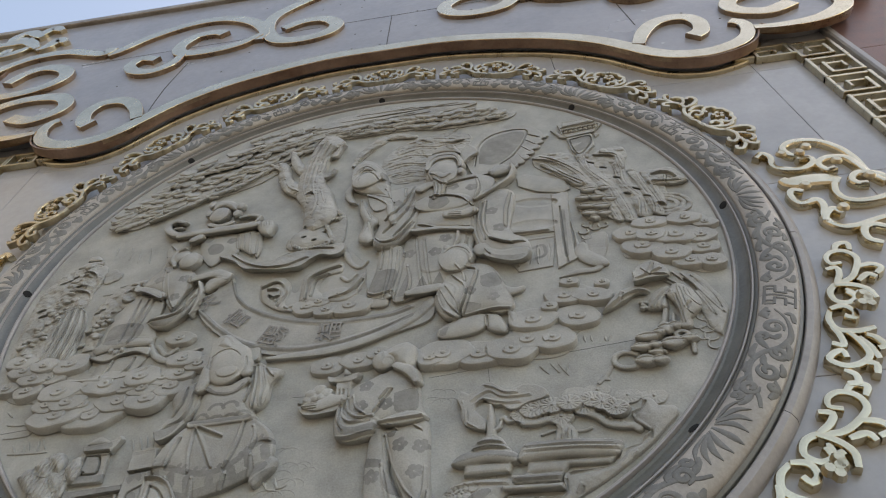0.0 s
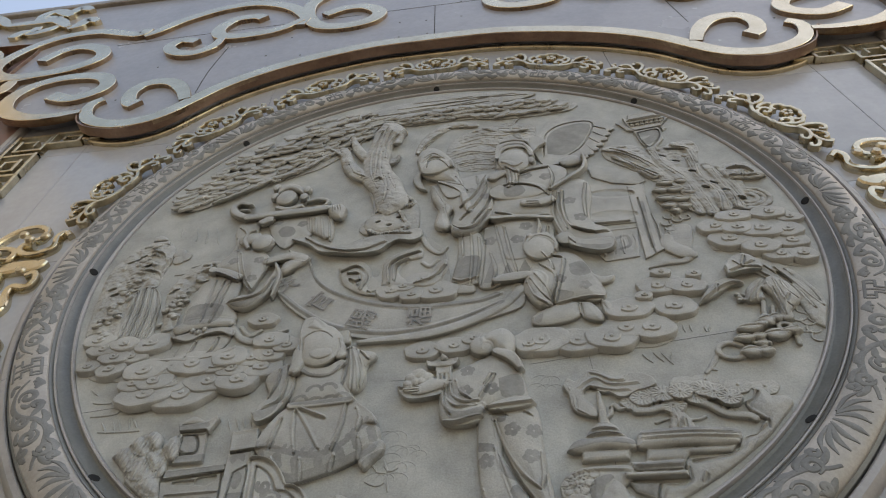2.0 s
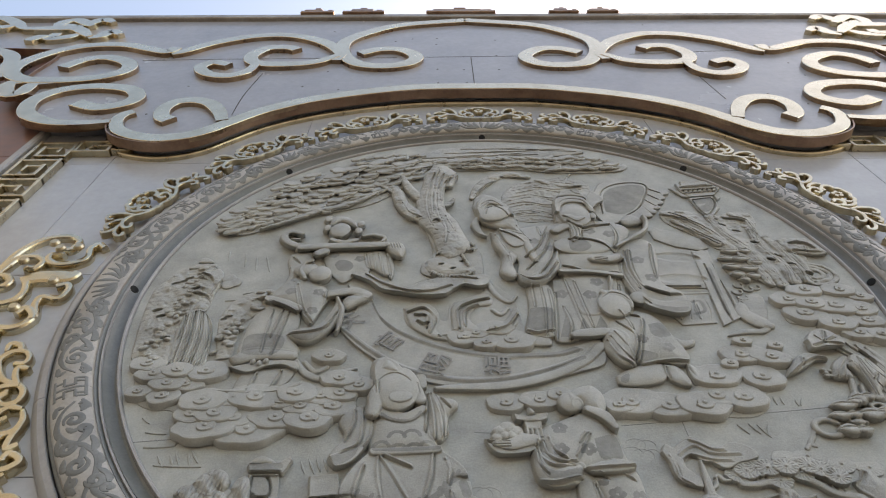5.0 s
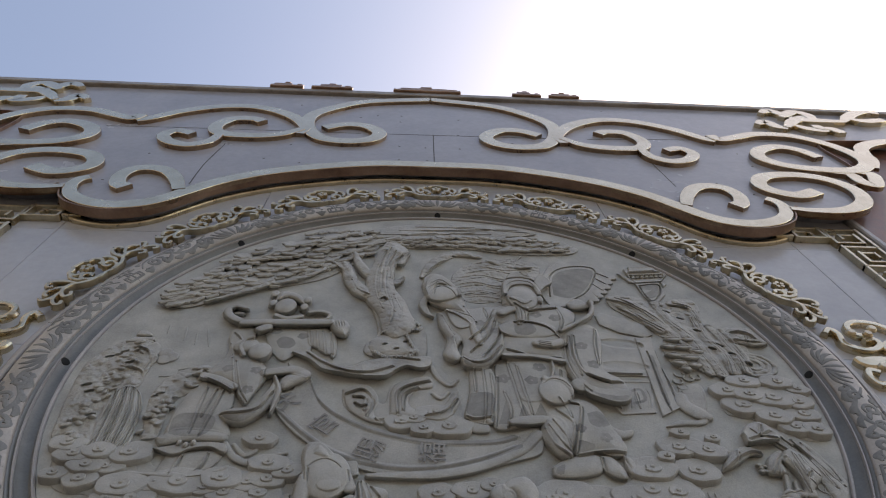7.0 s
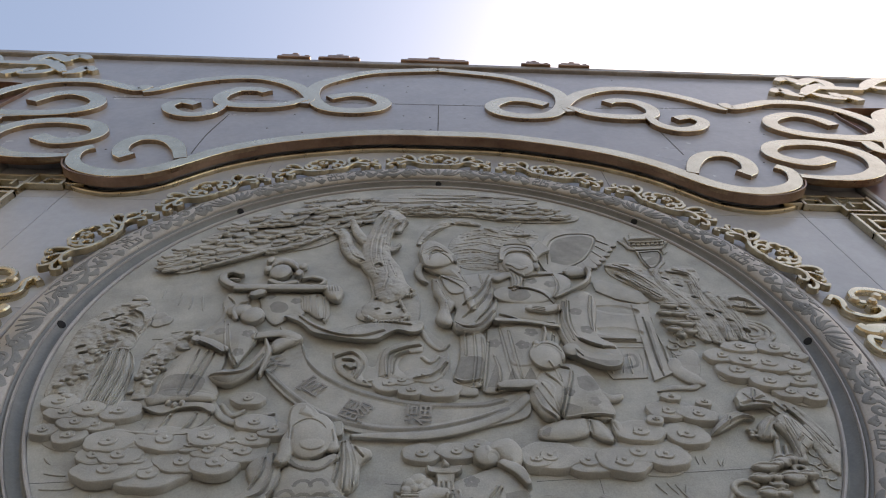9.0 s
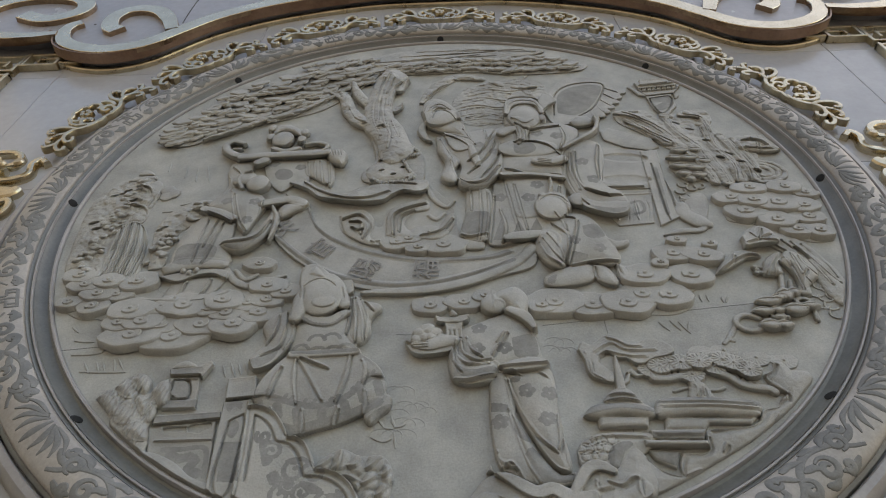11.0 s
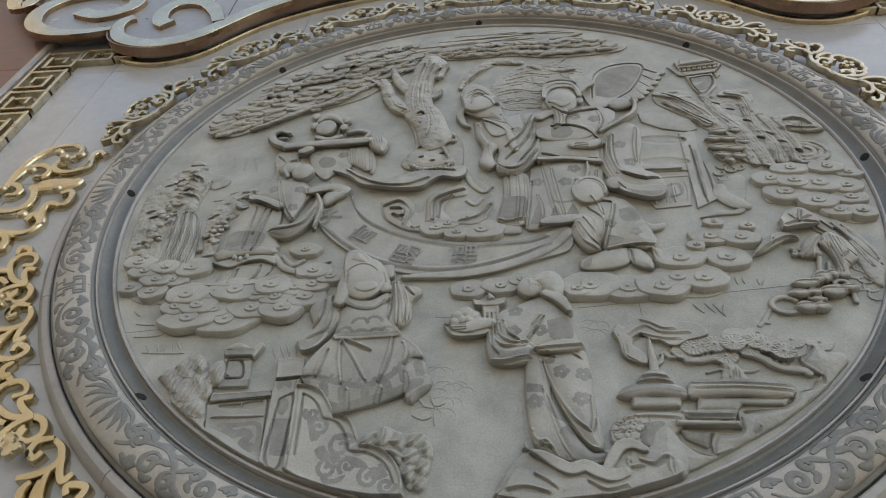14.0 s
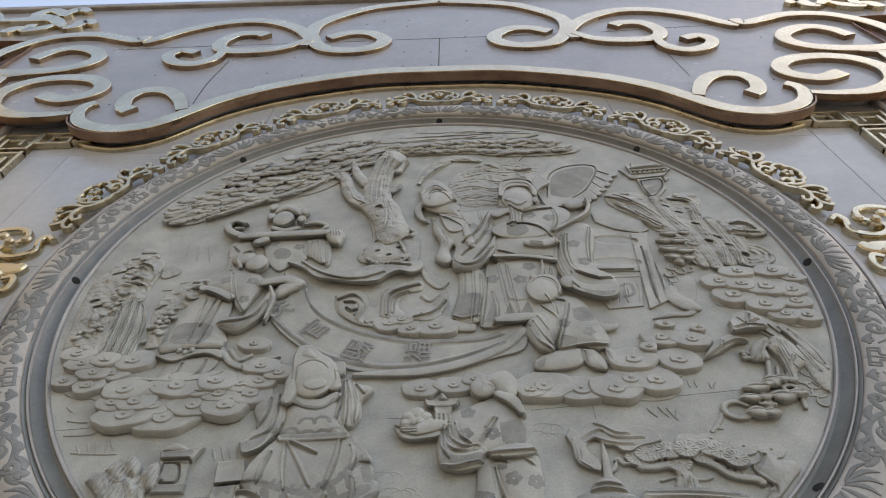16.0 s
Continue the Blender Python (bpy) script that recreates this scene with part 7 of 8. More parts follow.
c.pl([(0.11, -1.681), (0.124, -1.645), (0.134, -1.672), (0.145, -1.691)], 0.1, 0.01)
c.make("trailing_ribbon", panel, label="carved ribbon trailing over the rocks")

# balustrade, boulders and pavilion on the left
c = Carve()
c.pl([(-1.37, -1.31), (-1.35, -1.27), (-1.31, -1.26), (-1.29, -1.22), (-1.23, -1.19), (-1.18, -1.23), (-1.16, -1.29), (-1.11, -1.22), (-1.08, -1.35), (-1.12, -1.37), (-1.11, -1.41), (-1.12, -1.45), (-1.1, -1.52), (-1.1, -1.55), (-1.06, -1.56), (-0.979, -1.6), (-0.908, -1.66), (-0.834, -1.69), (-0.715, -1.75), (-0.607, -1.8), (-0.482, -1.83), (-0.474, -1.88), (-0.636, -1.87), (-0.767, -1.82), (-0.953, -1.73), (-1.12, -1.6), (-1.25, -1.47), (-1.3, -1.38)], 0.085, 0.03, low=0.6)
for pts in ([(-1.36, -1.3), (-1.31, -1.27), (-1.26, -1.35), (-1.26, -1.4), (-1.31, -1.37)], [(-1.31, -1.26), (-1.28, -1.22), (-1.23, -1.26), (-1.22, -1.32), (-1.27, -1.31)], [(-1.26, -1.22), (-1.21, -1.2), (-1.17, -1.25), (-1.18, -1.3), (-1.23, -1.27)], [(-1.16, -1.29), (-1.14, -1.24), (-1.1, -1.24), (-1.08, -1.34), (-1.11, -1.36)], [(-1.28, -1.37), (-1.23, -1.32), (-1.18, -1.39), (-1.18, -1.44), (-1.25, -1.43)], [(-1.22, -1.3), (-1.18, -1.31), (-1.14, -1.36), (-1.16, -1.4), (-1.2, -1.35)], [(-1.17, -1.34), (-1.13, -1.34), (-1.11, -1.4), (-1.13, -1.43)], [(-1.22, -1.46), (-1.17, -1.42), (-1.12, -1.46), (-1.11, -1.51), (-1.16, -1.51)]):
    c.pl(pts, 0.105 + 0.025 * random.random(), 0.03, low=0.7)
    (x0, z0), (x1, z1) = pts[0], pts[3]
    for k in range(4):
        c.cut([(x0 + (x1 - x0) * (k + 0.6) / 5 + 0.01, z0 + (z1 - z0) * (k + 0.6) / 5 + 0.04), (x0 + (x1 - x0) * (k + 0.6) / 5 - 0.008, z0 + (z1 - z0) * (k + 0.6) / 5 - 0.04)], 0.0055, 0.004)
c.make("boulder", panel, label="rounded carved boulders", rough=0.002)
c = Carve()
c.pl([(-1.12, -1.17), (-1.1, -1.14), (-1.06, -1.13), (-1.01, -1.17)], 0.04, 0.02)
c.pl([(-1.12, -1.18), (-1, -1.17), (-0.961, -1.14), (-0.948, -1.16), (-0.977, -1.23), (-0.992, -1.21), (-1.11, -1.21)], 0.09, 0.01, False, 0.9)
c.pl([(-1.11, -1.22), (-0.988, -1.22), (-0.974, -1.33), (-1.08, -1.32)], 0.05, 0.01, False, 0.9)
c.pl([(-1.09, -1.33), (-0.975, -1.33), (-0.97, -1.37), (-1.1, -1.37)], 0.06, 0.01, False, 0.9)
c.pl([(-1.11, -1.4), (-0.866, -1.39), (-0.858, -1.42), (-1.11, -1.44)], 0.07, 0.012, False, 0.9)
c.pl([(-1.12, -1.45), (-0.875, -1.43), (-0.845, -1.69), (-0.927, -1.69), (-0.991, -1.62), (-1.09, -1.58)], 0.035, 0.012, False, 0.9)
c.cut([(-0.96, -1.46), (-0.905, -1.45)], 0.026, 0.06)
c.cut([(-1.06, -1.46), (-0.962, -1.46)], 0.012, 0.02)
c.rib([(-1.08, -1.51), (-0.872, -1.51)], 0.008, 0.01)
c.rib([(-1.11, -1.22), (-0.987, -1.23)], 0.008, 0.012)
c.cut([(-1.09, -1.23), (-1.03, -1.24), (-1.01, -1.32), (-1.08, -1.31), (-1.09, -1.23)], 0.006, 0.012)
c.tone([(-1.08, -1.25), (-1.04, -1.25), (-1.03, -1.3), (-1.06, -1.3), (-1.07, -1.28), (-1.04, -1.28)], 0.022)
c.tone([(-1.11, -1.19), (-1, -1.19)], 0.016)
c.tone([(-1.09, -1.35), (-0.98, -1.35)], 0.02)
c.tone([(-1.1, -1.42), (-0.872, -1.41)], 0.014)
c.tone([(-1.04, -1.55), (-0.975, -1.55), (-0.889, -1.55), (-0.866, -1.66)], 0.01)
c.tone([(-1.01, -1.57), (-0.972, -1.59), (-0.939, -1.58), (-0.913, -1.6), (-0.93, -1.63), (-0.892, -1.65)], 0.018)
c.make("pavilion", panel, label="small carved pavilion with railing")
c = Carve()
c.pl([(-0.872, -1.24), (-0.763, -1.23), (-0.74, -1.34), (-0.761, -1.33), (-0.861, -1.34)], 0.11, 0.012, False, 0.9)
c.pl([(-0.866, -1.35), (-0.757, -1.34), (-0.75, -1.4), (-0.732, -1.77), (-0.846, -1.72)], 0.085, 0.01, False, 0.92)
c.pl([(-0.768, -1.37), (-0.732, -1.369), (-0.695, -1.381), (-0.659, -1.405), (-0.632, -1.441), (-0.61, -1.479), (-0.599, -1.51), (-0.566, -1.514), (-0.531, -1.538), (-0.507, -1.579), (-0.493, -1.613), (-0.483, -1.647), (-0.438, -1.651), (-0.395, -1.668), (-0.354, -1.706), (-0.327, -1.752), (-0.312, -1.8), (-0.306, -1.854), (-0.425, -1.85), (-0.587, -1.821), (-0.673, -1.788), (-0.747, -1.742)], 0.13, 0.012, False, 0.92)
c.ridge([(-0.765, -1.338), (-0.766, -1.377), (-0.754, -1.56), (-0.744, -1.739)], [(-0.762, -1.377), (-0.729, -1.376), (-0.694, -1.388), (-0.661, -1.411), (-0.632, -1.448), (-0.604, -1.505)], [(-0.596, -1.517), (-0.564, -1.521), (-0.533, -1.544), (-0.509, -1.585), (-0.486, -1.642)], [(-0.479, -1.652), (-0.437, -1.656), (-0.396, -1.674), (-0.356, -1.711), (-0.33, -1.757), (-0.315, -1.804), (-0.31, -1.847)], r=0.011, h=0.012)
c.cut([(-0.73, -1.421), (-0.722, -1.561), (-0.715, -1.69)], 0.007, 0.01)
c.cut([(-0.73, -1.421), (-0.691, -1.445), (-0.657, -1.488), (-0.636, -1.535), (-0.595, -1.547), (-0.56, -1.577), (-0.533, -1.627), (-0.516, -1.679), (-0.463, -1.685), (-0.407, -1.71), (-0.367, -1.752), (-0.342, -1.808)], 0.007, 0.01)
c.cut([(-0.825, -1.44), (-0.793, -1.42), (-0.766, -1.44), (-0.764, -1.73), (-0.826, -1.7), (-0.825, -1.44)], 0.007, 0.01)
c.area([(-0.834, -1.531), (-0.758, -1.53), (-0.739, -1.691), (-0.813, -1.689)], False)
c.area([(-0.829, -1.454), (-0.806, -1.434), (-0.782, -1.462), (-0.794, -1.513), (-0.819, -1.502)])
c.area([(-0.855, -1.372), (-0.843, -1.345), (-0.821, -1.335), (-0.794, -1.359), (-0.792, -1.392), (-0.818, -1.374), (-0.836, -1.401)])
for (x, z), r, hand, a0 in zip([(-0.548, -1.645), (-0.645, -1.564), (-0.484, -1.657), (-0.584, -1.735), (-0.512, -1.724), (-0.43, -1.771), (-0.367, -1.803), (-0.682, -1.5), (-0.565, -1.697), (-0.405, -1.754)], (0.055, 0.04, 0.045, 0.045, 0.035, 0.042, 0.034, 0.03, 0.03, 0.03), (1, -1, -1, 1, -1, 1, -1, 1, -1, -1), (0.5, 2.0, 3.0, 1.0, 4.0, 2.0, 0.0, 2.6, 5.0, 1.2)):
    z -= 0.016
    c.tone([(x + r * (1 - 0.8 * k) * math.cos(a0 + hand * 7.5 * k), z + r * (1 - 0.8 * k) * math.sin(a0 + hand * 7.5 * k)) for k in np.linspace(0, 1, 16)], 0.0085)
for leaf in ([(-0.704, -1.499), (-0.66, -1.526), (-0.667, -1.563), (-0.63, -1.601), (-0.661, -1.624), (-0.683, -1.567)], [(-0.644, -1.66), (-0.616, -1.638), (-0.585, -1.674), (-0.547, -1.682), (-0.585, -1.703), (-0.624, -1.695)], [(-0.526, -1.683), (-0.479, -1.693), (-0.439, -1.726), (-0.478, -1.734), (-0.514, -1.71)], [(-0.59, -1.603), (-0.559, -1.592), (-0.535, -1.617), (-0.566, -1.62)], [(-0.438, -1.735), (-0.397, -1.732), (-0.362, -1.764), (-0.393, -1.776)], [(-0.605, -1.763), (-0.558, -1.775), (-0.516, -1.759), (-0.539, -1.793), (-0.592, -1.791)]):
    c.area([(x, z - 0.016) for x, z in leaf])
c.make("balustrade", panel, label="carved balustrade post with stepped scroll wing")
c = Carve()
c.pl([(-0.494, -1.642), (-0.453, -1.596), (-0.396, -1.564), (-0.326, -1.596), (-0.252, -1.599), (-0.213, -1.653), (-0.216, -1.743), (-0.229, -1.807), (-0.286, -1.83), (-0.313, -1.783), (-0.359, -1.704), (-0.425, -1.663)], 0.05, 0.03)
for p in ([*[(-0.485, -1.642), (-0.461, -1.601), (-0.421, -1.592), (-0.428, -1.633), (-0.446, -1.658)]], [*[(-0.426, -1.649), (-0.421, -1.592), (-0.396, -1.567), (-0.364, -1.6), (-0.38, -1.651)]], [*[(-0.373, -1.635), (-0.347, -1.595), (-0.326, -1.601), (-0.31, -1.649), (-0.33, -1.681)]], [*[(-0.31, -1.649), (-0.294, -1.602), (-0.252, -1.599), (-0.244, -1.64), (-0.275, -1.673)]], [*[(-0.249, -1.674), (-0.24, -1.633), (-0.215, -1.652), (-0.209, -1.703), (-0.233, -1.72)]], [*[(-0.318, -1.706), (-0.297, -1.663), (-0.259, -1.674), (-0.261, -1.724), (-0.292, -1.74)]], [*[(-0.267, -1.752), (-0.253, -1.708), (-0.221, -1.712), (-0.219, -1.765), (-0.244, -1.785)]], [*[(-0.314, -1.772), (-0.304, -1.735), (-0.272, -1.741), (-0.269, -1.784), (-0.292, -1.805)]], [*[(-0.275, -1.822), (-0.269, -1.784), (-0.234, -1.775), (-0.229, -1.811), (-0.251, -1.836)]], [*[(-0.379, -1.67), (-0.346, -1.666), (-0.319, -1.699), (-0.324, -1.735), (-0.351, -1.705)]]):
    c.pl(p, 0.085 + 0.02 * random.random(), 0.02, low=0.6)
    c.ridge([p[0], ((p[1][0] + p[4][0]) / 2, (p[1][1] + p[4][1]) / 2), p[2]], r=0.006, h=0.007)
c.make("leafy_rock", panel, label="leafy carved rock behind the wing", rough=0.0015)


# fine incised grass and ripples on the ground slab
for lines in (([(-1.49, -1.12), (-1.45, -1.18)], [(-1.44, -1.12), (-1.41, -1.18)], [(-1.42, -1.11), (-1.39, -1.17)], [(-1.37, -1.11), (-1.35, -1.17)], [(-1.36, -1.1), (-1.32, -1.16)], [(-1.49, -1.17), (-1.3, -1.18)]), ([(-1.62, -0.918), (-1.58, -0.952)], [(-1.58, -1), (-1.49, -1.01)], [(-1.56, -1.08), (-1.44, -1.07), (-1.43, -1.02)]),
              ([(-0.915, -1.16), (-0.891, -1.22)], [(-0.885, -1.15), (-0.854, -1.22)], [(-0.855, -1.15), (-0.832, -1.21)], [(-0.827, -1.15), (-0.804, -1.21)]), ([(1.09, -0.842), (1.09, -0.888)], [(1.12, -0.844), (1.12, -0.886)], [(1.18, -0.861), (1.18, -0.896)], [(1.21, -0.855), (1.19, -0.896)]),
              ([(0.874, -0.998), (0.907, -1.05)], [(0.922, -0.993), (0.953, -1.05)], [(0.955, -1), (0.988, -1.07)], [(1, -1), (0.982, -1.05)]), ([(-0.304, -1.43), (-0.27, -1.45), (-0.253, -1.48)], [(-0.257, -1.48), (-0.218, -1.49)], [(-0.227, -1.43), (-0.21, -1.48), (-0.172, -1.47)], [(-0.297, -1.52), (-0.253, -1.54), (-0.222, -1.53)], [(-0.212, -1.52), (-0.206, -1.57)]),
              ([(-1.57, 0.371), (-1.56, 0.285)], [(-1.47, 0.35), (-1.45, 0.218)], [(-1.4, 0.309), (-1.38, 0.179)], [(-1.35, 0.329), (-1.3, 0.163)]), ([(-1.4, -0.047), (-1.29, -0.013), (-1.21, -0.05)], [(-1.48, -0.104), (-1.33, -0.083)])):
    for line in lines:
        bm = bmesh.new()
        ribbon(bm, line, 0.012, PANEL + 0.002, PANEL - 0.006, ROUND, (0.3, 0.3), 0.03, ZC)
        part("grass_blade", bm, STONE_BACK, panel)


# scale-like ripples scratched into the ground slab
for x, z, r in [(-0.22, -1.326, 0.05), (-0.188, -1.328, 0.05), (-0.181, -1.4, 0.05), (-0.141, -1.407, 0.045), (-0.203, -1.431, 0.045), (-0.184, -1.474, 0.05), (-0.145, -1.475, 0.045), (-0.26, -1.521, 0.05), (-0.222, -1.518, 0.04), (-0.179, -1.525, 0.05), (0.425, -1.093, 0.04), (0.466, -1.101, 0.04), (0.401, -1.135, 0.04), (0.441, -1.15, 0.045), (0.478, -1.146, 0.035), (-0.119, -1.392, 0.035), (-0.093, -1.42, 0.035)]:
    bm = bmesh.new()
    ribbon(bm, [(x + r * math.cos(t), z + 0.75 * r * math.sin(t)) for t in np.linspace(-0.5, 2.9, 7)], 0.006, PANEL + 0.002, PANEL - 0.0018, ROUND, (0.3, 0.3), 0.02, ZC)
    part("ripple", bm, STONE_BACK, panel)

# ---- engraved band of the ring ----
def polar(lines):
    """Lines of (degrees from the top, metres off the band's middle line) as (x, z)."""
    return [[((2.1135 + p[1]) * math.sin(radians(p[0])), (2.1135 + p[1]) * math.cos(radians(p[0])), *p[2:]) for p in line] for line in lines]


def curl(deg, off, r, turns, start=0.0, hand=1):
    out = []
    for k in np.linspace(0, 1, 14):
        a, q = start + hand * k * turns * 2 * math.pi, r * (1 - 0.75 * k)
        out.append((deg + q * math.cos(a) / 0.0372, off + q * math.sin(a)))
    return out


def engraved(name, lines, width, label, tapers=(0.35, 0.5)):
    bm = bmesh.new()
    for n, line in enumerate(polar(lines)):
        ribbon(bm, line, width, 0.004, -0.003 - 0.0004 * (n % 5), ROUND, tapers, 0.014, 0.0, band_y)
    me = mesh_of(name, bm, ETCH, ring, label)
    return me


half = [[(2.6, -0.02), (4.2, 0.035), (6.5, 0.058), (8.6, 0.03), (10.2, -0.03), (12.2, -0.058), (14.6, -0.035), (16.4, 0.02), (17.6, 0.045)],
        curl(5.6, -0.012, 0.042, 1.3, 1.2), curl(9.6, 0.03, 0.034, 1.3, -1.9), curl(12.6, 0.016, 0.044, 1.35, -2.2), curl(15.6, -0.022, 0.036, 1.3, 2.0, -1),
        [(3.2, 0.02), (3.0, 0.05), (4.2, 0.062)], [(7.6, 0.05), (8.8, 0.066), (10.0, 0.062)], [(9.4, -0.01), (8.2, -0.05), (7.0, -0.06)], [(11.4, -0.05), (10.0, -0.068), (8.8, -0.062)],
        [(14.0, -0.045), (15.2, -0.068), (16.6, -0.06)], [(16.2, 0.0), (17.6, -0.012), (18.4, -0.03)], [(13.4, 0.05), (14.8, 0.066), (16.0, 0.055)], [(4.4, -0.04), (3.4, -0.06), (2.4, -0.05)],
        curl(7.4, -0.048, 0.024, 1.1, 0.4), curl(14.4, 0.052, 0.022, 1.1, 3.4, -1), curl(17.2, -0.05, 0.022, 1.1, 0.2), curl(3.4, -0.052, 0.02, 1.0, 2.0), [(10.4, -0.02), (11.6, -0.012), (12.0, 0.01)], [(13.6, -0.05), (13.0, -0.066), (11.8, -0.07)],
        [(11.0, 0.05), (11.9, 0.066), (12.6, 0.058)], [(6.6, 0.02), (7.4, 0.0), (7.2, -0.02)]]
lotus = [[(22.5, -0.062, 0.012), (22.5, -0.01, 0.03), (22.5, 0.03, 0.03), (22.5, 0.062, 0.006)]]
for k in (-1, 1):
    lotus += [[(22.5 + k * 0.5, -0.06, 0.01), (22.5 + k * 1.45, -0.005, 0.03), (22.5 + k * 1.5, 0.052, 0.006)], [(22.5 + k * 0.8, -0.06, 0.01), (22.5 + k * 2.5, -0.01, 0.03), (22.5 + k * 2.9, 0.042, 0.006)],
              [(22.5 + k * 1.0, -0.06, 0.01), (22.5 + k * 3.2, -0.028, 0.026), (22.5 + k * 4.1, 0.02, 0.006)], [(22.5 + k * 1.2, -0.064, 0.01), (22.5 + k * 3.4, -0.056, 0.02), (22.5 + k * 4.9, -0.02, 0.006)]]
seal = [[(0, -0.06), (0, 0.06)]] + [[(-1.7, z), (1.7, z)] for z in (-0.062, 0.062)]
for k in (-1, 1):
    seal += [[(k * 0.45, z), (k * 1.7, z)] for z in (-0.022, 0.022)] + [[(k * 1.1, a), (k * 1.1, a + 0.038)] for a in (-0.06, 0.022)] + [[(k * 0.5, -0.022), (k * 0.5, 0.022)], [(k * 1.65, -0.06), (k * 1.65, -0.024)]]
kinds = [("vine", half, 0.03, "dark engraved scrolling vine", (0.3, 0.6)), ("vine", [[(45 - p[0], *p[1:]) for p in l] for l in half], 0.03, "dark engraved scrolling vine", (0.35, 0.5)),
         ("lotus", lotus, 0.02, "dark engraved lotus flower", (1, 1))]
for name, lines, w, label, tp in kinds:
    first = engraved(name, lines, w, label, tp)
    for k in range(8):
        ob = first if k == 0 else first.copy()
        if k:
            scene.collection.objects.link(ob)
        ob.matrix_basis = Matrix.Translation((0, 0, ZC)) @ Matrix.Rotation(radians(22.5 + 45 * k), 4, "Y")
strokes = [engraved("stroke", [line], 0.015 - 0.0005 * (n % 3), "", (1, 1)) for n, line in enumerate(seal)]
for k in range(8):
    for n, first in enumerate(strokes):
        ob = first if k == 0 else first.copy()
        if k:
            scene.collection.objects.link(ob)
        if n == 0:
            head = ob
            ob.name, ob["label"] = "seal", "square engraved seal ornament"
            ob.matrix_basis = Matrix.Translation((0, 0, ZC)) @ Matrix.Rotation(radians(22.5 + 45 * k), 4, "Y")
        else:
            ob.parent = head
            ob.matrix_basis = Matrix.Translation((0, -0.0003 * (n % 4), 0))


# ---- gilded openwork round the ring ----
def gild(thing, lines, width, back, front, tapers=(0.6, 0.8), material=None, section=None):
    for n, line in enumerate(lines):
        bm = bmesh.new()
        ribbon(bm, line, width, back, front - 0.0025 * (n % 4), section or SOFT, tapers, 0.018)
        part("scroll", bm, material or GOLD_PALE, thing)


def both(lines):
    return lines + [mirrored(l) for l in lines]


def up(lines, r):
    return [[(p[0], p[1] + r - p[0] ** 2 / (2 * r), *p[2:]) for p in line] for line in lines]


small = both([[(0.0, 0.128), (0.04, 0.128), (0.062, 0.105), (0.1, 0.1), (0.118, 0.062), (0.1, 0.028), (0.062, 0.022)],
              [(0.0, -0.098), (0.05, -0.108), (0.1, -0.085), (0.128, -0.035), (0.105, -0.002), (0.065, -0.01), (0.057, -0.045), (0.082, -0.052)],
              [(0.04, -0.1), (0.11, -0.098), (0.165, -0.07), (0.205, -0.032), (0.262, -0.02), (0.312, -0.045), (0.332, -0.085), (0.302, -0.105), (0.275, -0.085)],
              [(0.19, -0.045), (0.2, 0.03), (0.235, 0.088), (0.275, 0.1), (0.297, 0.075), (0.275, 0.05)], [(0.24, -0.02), (0.275, 0.025), (0.322, 0.055), (0.362, 0.042), (0.366, 0.01)],
              [(0.3, -0.03), (0.35, -0.03), (0.395, -0.05), (0.42, -0.09), (0.4, -0.115), (0.375, -0.1)], [(0.36, -0.035), (0.4, -0.015), (0.425, 0.01), (0.41, 0.032)], [(0.13, -0.06), (0.157, -0.01), (0.152, 0.04), (0.13, 0.055)]])
FIL_R, FIL_FRONT = 2.395, -0.034
piece = base_of("gilded_filigree", "pale gilded openwork filigree above the stone ring", "ornament", group="filigree round the ring", at=(0, 0, ZC))
gild(piece, up(small, FIL_R), 0.031, 0.004, FIL_FRONT, (0.75, 0.9))
bm = bmesh.new()
for a in range(5):
    disc(bm, 0.026 * math.cos(a * TURN / 5 + 0.3), FIL_R + 0.06 + 0.026 * math.sin(a * TURN / 5 + 0.3), 0.02, 0.004, FIL_FRONT + 0.004, 8, 0.4)
part("flower", bm, GOLD_PALE, piece)
for x in (-0.3, 0.0, 0.3):
    bm = bmesh.new()
    disc(bm, x, FIL_R - 0.06 - x * x / (2 * FIL_R), 0.014, WALL, 0.0, 8, 0.1)
    part("stud", bm, GOLD_PALE, piece, "short stud holding the filigree off the wall")
piece.matrix_basis = Matrix.Translation((0, 0, ZC))
for k in (-3, -2, -1, 1, 2, 3):
    copy_thing(piece, Matrix.Translation((0, 0, ZC)) @ Matrix.Rotation(radians(22.5 * k), 4, "Y"))

